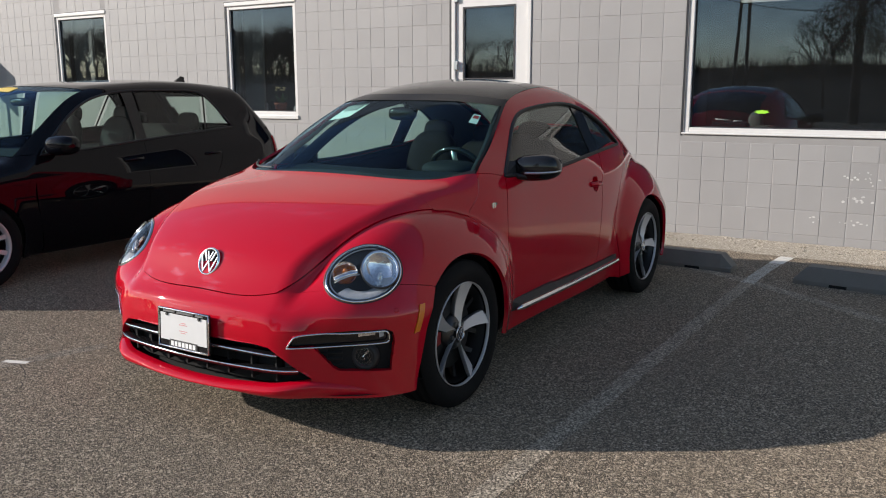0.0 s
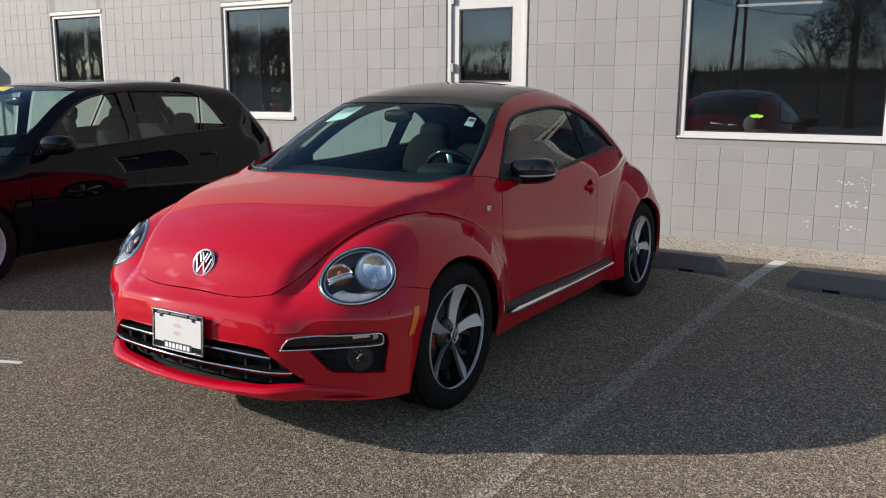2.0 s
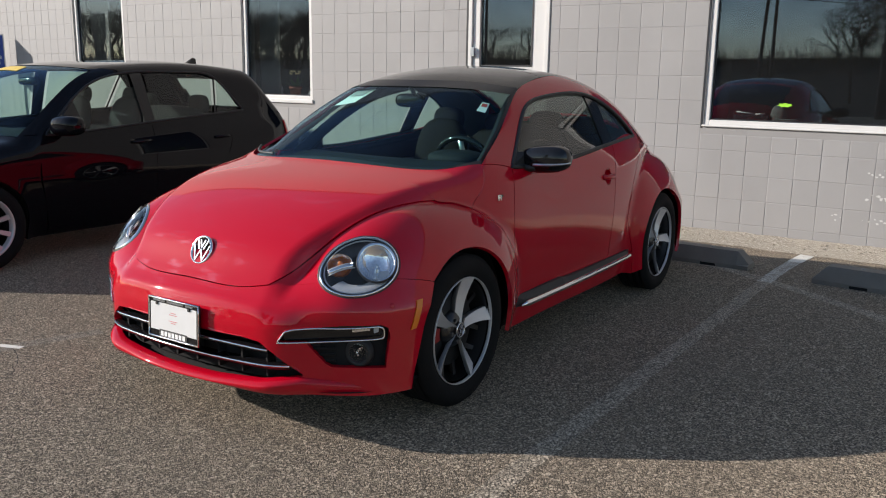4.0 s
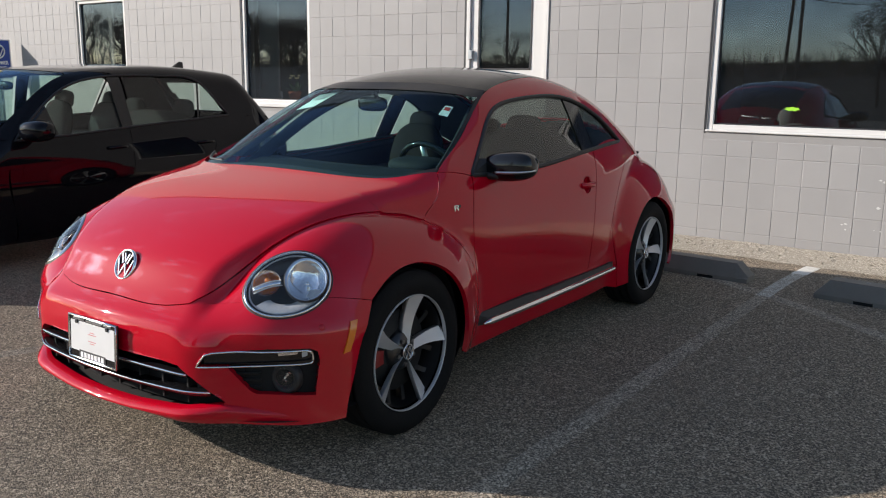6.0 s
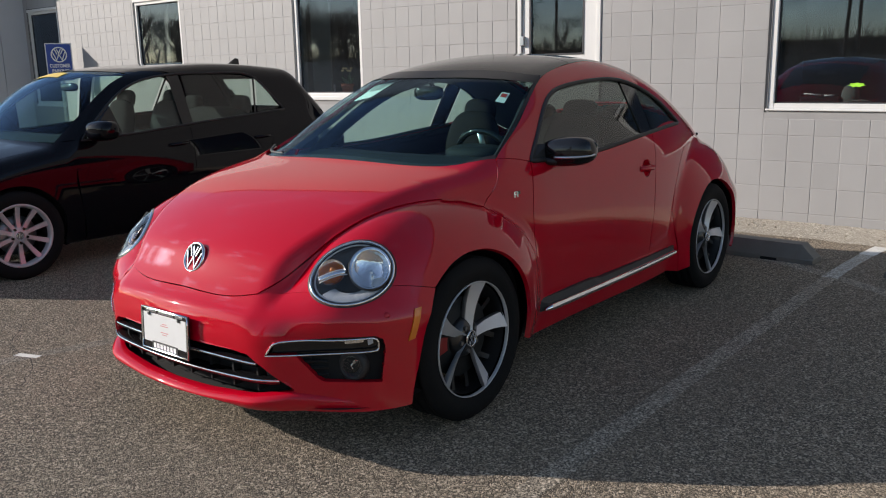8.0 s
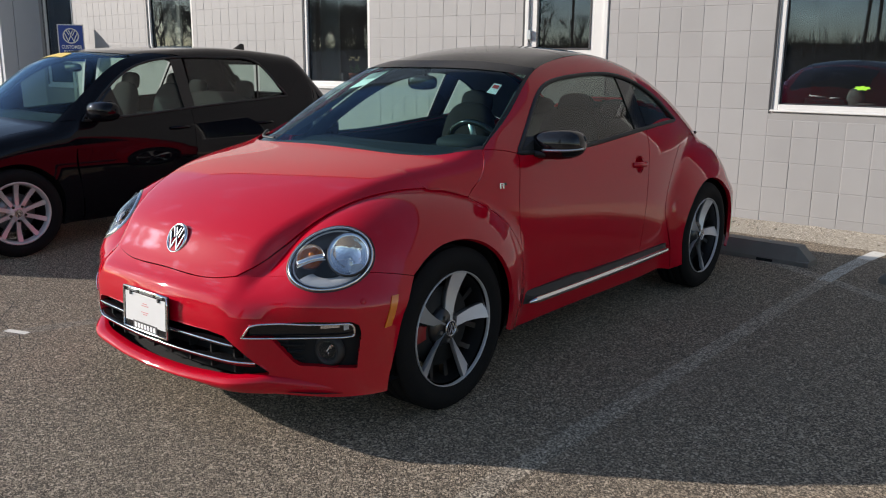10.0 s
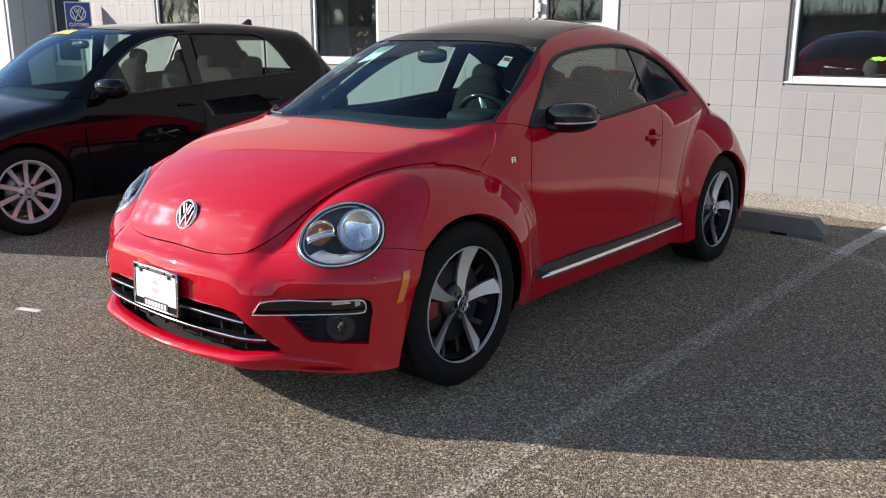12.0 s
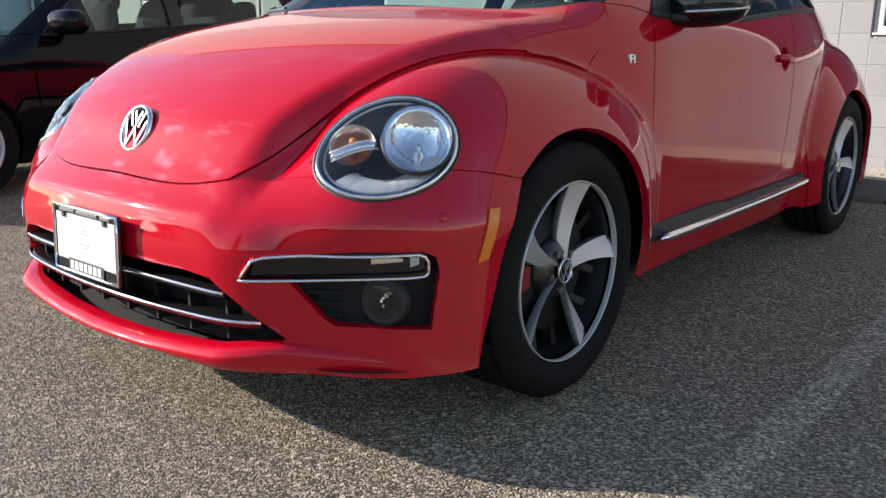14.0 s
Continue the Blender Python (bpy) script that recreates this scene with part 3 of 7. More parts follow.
def strip(name, pts, width, mat, label, z=0.004, n=40):
    c = curve(pts, n) if len(pts) > 2 else np.array(pts[0]) + np.linspace(0, 1, n)[:, None] * (np.array(pts[1]) - np.array(pts[0]))
    t = np.gradient(c, axis=0)
    nrm = np.stack([-t[:, 1], t[:, 0]], -1) / np.linalg.norm(t, axis=1)[:, None]
    v = []
    for i, (p, q) in enumerate(zip(c, nrm)):
        w = width / 2 * (1 + 0.10 * noise.noise((i * 0.9, width * 40, 0)))
        for s in (1, -1):
            x, y = p + s * w * q
            v.append((x, y, float(ground_z(y)) + z))
    return tagged(mesh_object(name, v, [(2 * i + 1, 2 * i + 3, 2 * i + 2, 2 * i) for i in range(n - 1)], mat, None, label), "", "marking", "", "structure")


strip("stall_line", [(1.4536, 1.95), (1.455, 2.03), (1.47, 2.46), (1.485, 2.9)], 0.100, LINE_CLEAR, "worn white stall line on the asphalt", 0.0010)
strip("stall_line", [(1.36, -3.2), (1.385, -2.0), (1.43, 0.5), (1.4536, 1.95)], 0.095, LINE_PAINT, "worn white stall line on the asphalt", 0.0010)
# past the car's shadow: sunlight put into the colour as whiter paint
strip("stall_line_end", [(1.485, 2.88), (1.52, 3.50)], 0.115, LINE_BRIGHT, "white end of the stall line", 0.0016, 12)
strip("old_line", [(0.75, 2.42), (1.41, 2.03), (2.42, 1.30), (3.6, 0.55)], 0.11, LINE_PAINT, "faint old diagonal line", 0.0006)
strip("old_stall_line", [(-1.30, -1.55), (-1.46, -2.08), (-1.60, -3.0)], 0.10, LINE_FAINT, "faint old stall line", 0.0006)
strip("line_scrap", [(-1.52, -2.015), (-1.38, -1.965)], 0.042, LINE_BRIGHT, "scrap of white line paint", 0.0014, 8)
for j, pts in enumerate(([(-2.75, -1.62), (-2.35, -1.78), (-2.05, -1.75), (-1.72, -1.95), (-1.35, -2.02), (-1.05, -2.22)], [(-2.05, -1.75), (-1.9, -1.5), (-1.95, -1.28)])):
    pts = [(x + 0.02 * noise.noise((i * 2.3, j, 0)), y) for i, (x, y) in enumerate(pts)]
    c = curve(pts, 60)
    c += np.stack([[0.018 * noise.noise((i * 0.55, j * 7, a)) for i in range(60)] for a in (1, 5)], -1)
    strip("crack", [tuple(p) for p in c], 0.004, CRACK, "thin crack in the asphalt", 0.0012, 120)

# openings: x0, x1, z0, z1
OPEN = [(-13.55, -12.45, 0.95, 2.66), (-9.94, -8.68, 1.45, 2.61), (-6.08, -4.82, 1.10, 2.57), (-2.43, -1.41, -0.06, 2.56), (0.310, 2.20, 1.000, 2.62)]
X0, X1, TOP = -13.7, 16.0, 7.6
bm = bmesh.new()
edges = [X0] + [v for o in OPEN for v in o[:2]] + [X1]
for a, b in zip(edges[::2], edges[1::2]):
    box(bm, (a, WALL_Y + 0.0022, -0.25), (b, WALL_Y + 0.22, TOP))
for a, b, c, d in OPEN:
    if c > 0:
        box(bm, (a, WALL_Y + 0.0022, -0.25), (b, WALL_Y + 0.22, c))
    box(bm, (a, WALL_Y + 0.0022, d), (b, WALL_Y + 0.22, TOP))
wall = tagged(part("wall_north", bm, MORTAR), "grey painted concrete block wall", "wall", "", "structure")
bm = boxed((X0, WALL_Y - 0.05, TOP), (X1, WALL_Y + 8, TOP + 0.15))
tagged(part("roof", bm, ROOFING), "flat roof of the building", "roof", "", "structure")
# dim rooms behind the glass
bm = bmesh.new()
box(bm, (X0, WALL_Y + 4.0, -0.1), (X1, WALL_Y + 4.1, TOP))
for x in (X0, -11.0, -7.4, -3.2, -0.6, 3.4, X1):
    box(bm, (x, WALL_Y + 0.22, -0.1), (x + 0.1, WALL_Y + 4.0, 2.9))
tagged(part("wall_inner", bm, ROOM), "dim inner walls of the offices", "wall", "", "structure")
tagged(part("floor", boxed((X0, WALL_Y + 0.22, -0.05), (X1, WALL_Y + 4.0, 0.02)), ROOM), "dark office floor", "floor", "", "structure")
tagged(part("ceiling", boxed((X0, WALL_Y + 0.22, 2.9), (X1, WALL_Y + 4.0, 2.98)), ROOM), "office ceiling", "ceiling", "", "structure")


def framed_window(name, o, sill=0.045, blind=0.0, label="white-framed office window in the block wall"):
    x0, x1, z0, z1 = o
    w = thing(name, pose(0, 0, 0), label, "window")
    w["kind"] = "structure"
    y0, y1, f = WALL_Y + 0.012, WALL_Y + 0.09, 0.052
    for lo, hi in (((x0, y0, z0), (x0 + f, y1, z1)), ((x1 - f, y0, z0), (x1, y1, z1)), ((x0 + f, y0, z0), (x1 - f, y1, z0 + f)), ((x0 + f, y0, z1 - f), (x1 - f, y1, z1))):
        part("window_frame", boxed(lo, hi, None, 0.006), WHITE_FRAME, w)
    part("pane", boxed((x0 + f + 0.004, y1 - 0.04, z0 + f + 0.004), (x1 - f - 0.004, y1 - 0.034, z1 - f - 0.004)), PANE, w, "reflecting window pane").visible_shadow = False
    for lo, hi in (((x0 + f, y1 - 0.05, z0 + f), (x0 + f + 0.014, y1 - 0.02, z1 - f)), ((x1 - f - 0.014, y1 - 0.05, z0 + f), (x1 - f, y1 - 0.02, z1 - f)), ((x0 + f, y1 - 0.05, z0 + f), (x1 - f, y1 - 0.02, z0 + f + 0.012)), ((x0 + f, y1 - 0.05, z1 - f - 0.012), (x1 - f, y1 - 0.02, z1 - f))):
        part("seal", boxed(lo, hi), SEAL_AND_SHADE, w)
    part("head_trim", boxed((x0 - 0.012, WALL_Y - 0.012, z1 - 0.004), (x1 + 0.012, WALL_Y + 0.05, z1 + 0.045), None, 0.006), WHITE_FRAME, w)
    # dark strips on the wall imitate the shaded reveal round the frame
    part('edge_gap', boxed((x0 - 0.026, WALL_Y - 0.003, z0 - 0.03), (x0 - 0.0125, WALL_Y + 0.01, z1 + 0.06)), SEAL_AND_SHADE, w)
    part('edge_gap', boxed((x0 - 0.012, WALL_Y - 0.003, z1 + 0.046), (x1 + 0.012, WALL_Y + 0.01, z1 + 0.056)), SEAL_AND_SHADE, w)
    if sill:
        part("window_sill", boxed((x0 - 0.014, WALL_Y - 0.020, z0 - sill), (x1 + 0.014, WALL_Y + 0.011, z0 + 0.004), None, 0.006), WHITE_FRAME, w, "white sill")
    if blind:
        part("blind", boxed((x0 + 0.06, y1 + 0.16, z0 - 0.3), (x0 + blind, y1 + 0.20, z1), None, 0.01), CURTAIN, w, "pale drawn-back blind")
    return w


framed_window("window_1", OPEN[0], 0.045, 0.0)
framed_window("window_2", OPEN[1], 0.0, 0.55)
framed_window("window_3", OPEN[2], 0.045, 0.42)
framed_window("window_4", OPEN[4], 0.014, 0.0, "wide white-framed window in the block wall")

# half-glazed side door
door = thing("door_1", pose(0, 0, 0), "closed white steel door with a tall glass panel", "door")
door["kind"] = "structure"
# dark strip painted in for the shaded gap left of the frame
part("edge_gap", boxed((OPEN[3][0] - 0.030, WALL_Y - 0.004, 0.0), (OPEN[3][0] - 0.001, WALL_Y + 0.01, OPEN[3][3] + 0.02)), SEAL_AND_SHADE, door)
x0, x1, z0, z1 = OPEN[3]
for lo, hi in (((x0, WALL_Y - 0.012, z0), (x0 + 0.05, WALL_Y + 0.16, z1)), ((x1 - 0.05, WALL_Y - 0.012, z0), (x1, WALL_Y + 0.16, z1)), ((x0 + 0.05, WALL_Y - 0.012, z1 - 0.05), (x1 - 0.05, WALL_Y + 0.16, z1))):
    part("door_frame", boxed(lo, hi, None, 0.006), WHITE_FRAME, door)
bm = bmesh.new()
gx0, gx1, gz0, gz1 = -2.275, -1.625, 1.56, 2.35
for lo, hi in (((x0 + 0.055, z0 + 0.07), (gx0, z1 - 0.055)), ((gx1, z0 + 0.07), (x1 - 0.055, z1 - 0.055)), ((gx0, z0 + 0.07), (gx1, gz0)), ((gx0, gz1), (gx1, z1 - 0.055))):
    box(bm, (lo[0], WALL_Y + 0.012, lo[1]), (hi[0], WALL_Y + 0.056, hi[1]), None, 0.001)
part("door_leaf", bm, WHITE_FRAME, door)
part("pane", boxed((gx0, WALL_Y + 0.030, gz0), (gx1, WALL_Y + 0.036, gz1)), PANE, door, "reflecting door pane").visible_shadow = False
for lo, hi in (((gx0 - 0.012, gz0 - 0.012), (gx0 + 0.006, gz1 + 0.012)), ((gx1 - 0.006, gz0 - 0.012), (gx1 + 0.012, gz1 + 0.012)), ((gx0, gz0 - 0.012), (gx1, gz0 + 0.006)), ((gx0, gz1 - 0.006), (gx1, gz1 + 0.012))):
    part("glazing_bead", boxed((lo[0], WALL_Y + 0.006, lo[1]), (hi[0], WALL_Y + 0.014, hi[1])), SEAL_AND_SHADE, door)
for z in (0.35, 1.66, 2.42):
    part("hinge", boxed((x0 + 0.035, WALL_Y - 0.022, z), (x0 + 0.085, WALL_Y + 0.014, z + 0.10), None, 0.004), SATIN, door, "steel hinge")
tube("door_pull", [(x1 - 0.10, WALL_Y + 0.01, 1.02), (x1 - 0.10, WALL_Y - 0.05, 1.02), (x1 - 0.18, WALL_Y - 0.05, 1.02)], 0.011, SATIN, door, "steel lever handle")
part("threshold", boxed((x0, WALL_Y - 0.06, -0.07), (x1, WALL_Y + 0.12, z0 + 0.065), None, 0.008), SATIN, door)

BAY_TOP = 3.4
# entrance bay that stands out from the wall
bay = thing("entrance_bay", pose(0, 0, 0), "pale panelled entrance bay with a glass shopfront", "entrance")
bay["kind"] = "structure"
part("side_panel", boxed((-13.82, 3.62, -0.1), (-13.70, 4.30, BAY_TOP), None, 0.004), PANEL_GREY, bay)
part("side_panel", boxed((-13.82, 3.352, -0.1), (-13.703, 3.612, BAY_TOP), None, 0.004), PANEL_GREY, bay)
part("pier", boxed((-14.36, 3.33, -0.1), (-13.825, 3.60, BAY_TOP), None, 0.01), WHITE_FRAME, bay, "white corner pier")
for x in (-14.42, -16.2, -18.0):
    part("mullion", boxed((x - 0.05, 3.36, -0.05), (x, 3.46, 3.0), None, 0.004), WHITE_FRAME, bay)
for x in (-16.15, -17.95):
    part("pane", boxed((x, 3.40, 0.05), (x + 1.68, 3.406, 2.95)), PANE, bay).visible_shadow = False
part("head_panel", boxed((-18.1, 3.34, 3.001), (-13.83, 3.6, BAY_TOP), None, 0.01), WHITE_FRAME, bay)
part("back_panel", boxed((-18.1, 6.4, -0.1), (-13.9, 6.5, BAY_TOP)), CURTAIN, bay)
part("far_panel", boxed((-18.2, 3.35, -0.1), (-18.1, 6.5, BAY_TOP)), ROOM, bay)
part("bay_floor", boxed((-18.1, 3.5, -0.06), (-13.9, 6.4, 0.0)), ROOM, bay)
part("bay_roof", boxed((-18.2, 3.3, BAY_TOP), (-13.7, 6.5, BAY_TOP + 0.12)), ROOFING, bay)
shelf = thing("display_shelf", pose(-16.0, 4.6, 0.0), "white display shelf with small goods in the entrance", "shelf")
for z in (0.05, 0.5, 0.95, 1.4):
    part("board", boxed((-0.9, -0.2, z), (0.9, 0.2, z + 0.03), None, 0.004), WHITE_FRAME, shelf)
for x in (-0.92, 0.90):
    part("upright", boxed((x, -0.2, 0.0), (x + 0.02, 0.2, 1.6), None, 0.003), WHITE_FRAME, shelf)
for i, (x, z, c) in enumerate(((-0.7, 0.98, RED_INK), (-0.35, 0.98, PAPER), (0.1, 0.98, LEATHER), (0.55, 0.98, RED_INK), (-0.5, 0.53, PAPER), (0.2, 0.53, LEATHER), (0.6, 1.43, PAPER), (-0.2, 1.43, RED_INK))):
    g = tagged(part("carton", boxed((-0.11, -0.08, 0), (0.11, 0.08, 0.16 + 0.03 * (i % 3)), None, 0.006), c), "small carton on the display shelf", "box", "goods on the shelf")
    g.matrix_world = pose(-16.0 + x, 4.6, z)

# ---- the red coupe ----
def emblem(name, parent, m, r, ring_mat, face_mat, label):
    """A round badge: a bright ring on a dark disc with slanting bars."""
    ob = lathe(name, [(0.0, 0.0), (r * 0.9, 0.0), (r * 0.92, r * 0.05)], face_mat, parent, label, m, 32)
    lathe("badge_ring", [(r * 0.84, 0.0), (r * 0.85, r * 0.13), (r * 0.92, r * 0.18), (r, r * 0.10), (r, 0.0)], ring_mat, ob, "", m, 32)
    for a, b in (((-0.50, 0.66), (-0.22, 0.08)), ((0.50, 0.66), (0.22, 0.08)), ((-0.22, 0.66), (0.0, 0.16)), ((0.22, 0.66), (0.0, 0.16)),
                 ((-0.74, 0.30), (-0.34, -0.70)), ((0.74, 0.30), (0.34, -0.70)), ((-0.34, -0.70), (0.0, 0.04)), ((0.34, -0.70), (0.0, 0.04))):
        d = Vector((0, b[0] - a[0], b[1] - a[1]))
        ang = math.degrees(math.atan2(d.z, d.y))
        part("badge_bar", boxed((r * 0.03, -r * 0.05, -r * 0.062), (r * 0.15, r * d.length + r * 0.05, r * 0.062), m @ pose(0, r * a[0], r * a[1], ang, 0, 0), r * 0.02), ring_mat, ob)
    return ob


def tyre_rows(outer, seat, half):
    rows = [(seat, half * 0.84), (seat + 0.022, half * 0.96), (seat + 0.05, half), (outer - 0.018, half * 0.93), (outer - 0.005, half * 0.78)]
    for g in (0.62, 0.18, -0.26, -0.66):
        rows += [(outer, half * (g + 0.12)), (outer, half * g), (outer - 0.008, half * (g - 0.01)), (outer - 0.008, half * (g - 0.09)), (outer, half * (g - 0.10))]
    rows += [(outer - 0.006, -half * 0.8), (outer - 0.02, -half * 0.94), (seat + 0.03, -half), (seat, -half * 0.85)]
    return rows


def blade(bm, a0, r0, r1, w0, w1, twist, x0, x1, lean, depth, steps=9, fade=0.0):
    """One wheel spoke, swept from the hub to the rim."""
    rows = []
    for i in range(steps):
        t = i / (steps - 1)
        r = r0 + (r1 - r0) * t
        a = a0 + twist * t * t
        w = (w0 + (w1 - w0) * t ** 1.15) / 2
        x = x0 + (x1 - x0) * t - 0.018 * math.sin(math.pi * t) * 0.6
        c, s = math.cos(a), math.sin(a)
        row = []
        for k, dx in ((-1, 0.0), (1, -lean)):
            for back in (0, depth):
                row.append(bm.verts.new((x + dx - back, r * c - k * w * s, r * s + k * w * c)))
        rows.append(row)
    for p, q in zip(rows, rows[1:]):
        for i, j in ((2, 3), (3, 1), (1, 0)):
            bm.faces.new((p[i], p[j], q[j], q[i]))
    face = [(bm.verts.new(p[0].co), bm.verts.new(p[2].co)) for p in rows]
    for p, q in zip(face, face[1:]):
        bm.faces.new((p[0], p[1], q[1], q[0]))
    bm.faces.new((rows[0][0], rows[0][1], rows[0][3], rows[0][2]))
    bm.faces.new((rows[-1][0], rows[-1][2], rows[-1][3], rows[-1][1]))


def coupe_wheel(parent, m, turn, lead):
    """A five-bladed alloy wheel, its outer face towards local +x. lead: +1 or -1, the way its blades sweep."""
    w = lathe("wheel", [(0.226, 0.085), (0.222, 0.06), (0.205, 0.0), (0.21, -0.09), (0.235, -0.10)], RIM_BLACK, parent, "black alloy wheel with five silver blades")
    w.matrix_local = m
    lathe("tyre", tyre_rows(0.335, 0.2365, 0.116), RUBBER, w, "black low-profile tyre", None, 96)
    lathe("rim_lip", [(0.2325, 0.090), (0.233, 0.103), (0.2342, 0.1055), (0.2362, 0.1055), (0.2375, 0.101), (0.2375, 0.088)], MACHINED, w, "", None, 96)
    for i in range(5):
        a = turn + i * 2 * math.pi / 5
        bm = bmesh.new()
        blade(bm, a, 0.030, 0.231, 0.019, 0.064, -0.07 * lead, 0.078, 0.101, 0.022 * lead, 0.022, 14)
        part("spoke", bm, MACHINED, w, "machined silver blade spoke", True)
        for side in (-1, 1):
            bm = bmesh.new()
            blade(bm, a + side * 0.30, 0.035, 0.226, 0.016, 0.022, side * 0.12, 0.030, 0.046, 0.0, 0.03)
            part("rib", bm, RIM_BLACK, w, "", True)
    lathe("hub_plate", [(0.0, 0.070), (0.05, 0.070), (0.075, 0.056), (0.085, 0.03)], RIM_BLACK, w)
    for i in range(5):
        a = turn + (i + 0.5) * 2 * math.pi / 5
        bm = bmesh.new()
        bmesh.ops.create_cone(bm, cap_ends=True, segments=8, radius1=0.010, radius2=0.009, depth=0.02, matrix=Matrix.Translation((0.066, 0.052 * math.cos(a), 0.052 * math.sin(a))) @ pose(0, 0, 0, 0, 90, 0))
        part("wheel_bolt", bm, STEEL, w)
    emblem("hub_cap", w, pose(0.080, 0, 0, 0, 0, 0), 0.034, CHROME, GLOSS_BLACK, "round chrome-ringed hub cap")
    lathe("brake_disc", [(0.06, 0.03), (0.165, 0.03), (0.165, 0.012), (0.06, 0.012)], DISC, w)
    lathe("brake_caliper", [(0.125, 0.055), (0.185, 0.055), (0.188, 0.0), (0.125, 0.0), (0.125, 0.055)], CALIPER, w, "red brake caliper", None, 12, (166, 190))
    return w


red_car = thing("car", pose(0, 0, 0), "glossy red two-door coupe with black roof, parked nose out", "car")
red_car.matrix_world = Matrix.Translation((0.03, 0, 0)) @ Matrix.Diagonal((0.965, 1, 1, 1))
CREASE = [(0.41, -1.965, 0.600), (0.474, -1.90, 0.662), (0.538, -1.79, 0.748), (0.592, -1.668, 0.824), (0.628, -1.53, 0.860), (0.662, -1.40, 0.878), (0.70, -1.26, 0.884), (0.742, -1.15, 0.874), (0.79, -1.06, 0.845)]
ARC = [(0.79, -1.06, 0.845), (0.82, -0.967, 0.78), (0.831, -0.872, 0.703), (0.832, -0.785, 0.589), (0.831, -0.75, 0.50), (0.82, -0.735, 0.335)]
SEAM = [(0.79, -1.06, 0.845), (0.753, -0.97, 0.904), (0.69, -0.885, 0.967)]
DOOR_F = [(0.82, -0.735, 0.335), (0.831, -0.746, 0.51), (0.83, -0.75, 0.667), (0.825, -0.752, 0.82), (0.775, -0.715, 0.985)]
DOOR_R = [(0.838, 0.45, 0.335), (0.842, 0.46, 0.43), (0.846, 0.487, 0.598), (0.837, 0.509, 0.853), (0.809, 0.54, 0.975), (0.78, 0.56, 1.04)]
WAIST = [(0.775, -0.715, 0.985), (0.80, -0.113, 0.992), (0.79, 0.265, 1.018), (0.78, 0.56, 1.04)]
WAIST_R = [(0.78, 0.56, 1.04), (0.735, 1.03, 1.061)]
DAYLIGHT = [(0.775, -0.715, 0.985), (0.703, -0.503, 1.141), (0.64, -0.305, 1.275), (0.622, -0.1, 1.317), (0.617, 0.129, 1.333), (0.623, 0.44, 1.328), (0.651, 0.66, 1.277), (0.696, 0.879, 1.172), (0.735, 1.03, 1.061)]
RAIL = [(0.69, -0.885, 0.967), (0.648, -0.588, 1.166), (0.55, -0.25, 1.355), (0.512, 0.03, 1.412), (0.49, 0.34, 1.432), (0.48, 0.75, 1.39), (0.50, 1.2, 1.25), (0.52, 1.6, 1.04), (0.50, 1.95, 0.82)]
R_CREASE = [(0.846, 0.83, 0.335), (0.848, 0.79, 0.46), (0.842, 0.765, 0.602), (0.834, 0.82, 0.752), (0.805, 0.957, 0.899), (0.726, 1.295, 0.964)]
R_TOP = [(0.726, 1.295, 0.964), (0.70, 1.5, 0.93), (0.69, 1.75, 0.85), (0.72, 1.95, 0.68)]
FRONT_EDGE = [(-0.41, -1.965, 0.600), (-0.34, -1.985, 0.586), (0.0, -2.008, 0.580), (0.34, -1.985, 0.586), (0.41, -1.965, 0.600)]
LAMP_SEAM = [(0.41, -1.965, 0.600), (0.55, -1.91, 0.620), (0.70, -1.875, 0.64), (0.82, -1.75, 0.648), (0.905, -1.545, 0.61)]


def arch(y0, z0, r, a0, a1, n=9, x=0.92):
    return [(x, y0 - r * math.cos(radians(a)), z0 + r * math.sin(radians(a))) for a in np.linspace(a0, a1, n)]


F_ARCH = arch(-1.275, 0.335, 0.372, 47, 194)
R_ARCH = arch(1.27, 0.335, 0.372, -21, 201)
LAMP_C = snap(coupe, np.array((0.715, -1.783, 0.690)))
LAMP_N = Vector(outward(coupe, LAMP_C))
LAMP_X = Vector((0, 0, 1)).cross(LAMP_N).normalized()
LAMP_X = Matrix.Rotation(radians(18), 3, LAMP_N) @ LAMP_X
LAMP_Y = LAMP_N.cross(LAMP_X)
LAMP_M = Matrix((LAMP_X, LAMP_Y, LAMP_N)).transposed().to_4x4()
LAMP_M.translation = Vector(LAMP_C)
LAMP_A, LAMP_B = 0.166, 0.133


def off_lamp(mid):
    d = mid * np.array((1, 1, 1))
    d[:, 0] = np.abs(d[:, 0])
    d = d - LAMP_C
    u, v, w = d @ np.array(LAMP_X), d @ np.array(LAMP_Y), d @ np.array(LAMP_N)
    return (u / (LAMP_A * 0.97)) ** 2 + (v / (LAMP_B * 0.97)) ** 2 > 1


# hood, from its front edge to the windscreen
side_r = [tuple(p) for p in np.vstack([curve(CREASE, 24), curve(SEAM, 8)[1:]])]
side_l = [(-x, y, z) for x, y, z in side_r]
HOOD_REAR = [(0.0, -1.19, 1.008), (0.3, -1.180, 1.004), (0.5, -1.142, 0.997), (0.61, -1.075, 0.992), (0.665, -0.99, 0.983), (0.69, -0.885, 0.967)]
HOOD_REAR = [(-x, y, z) for x, y, z in HOOD_REAR[:0:-1]] + HOOD_REAR
hood = shell("hood", coupe, coons(FRONT_EDGE, HOOD_REAR, side_l, side_r, 90, 110), RED, red_car, "", 0.0035, 0.004)[0]
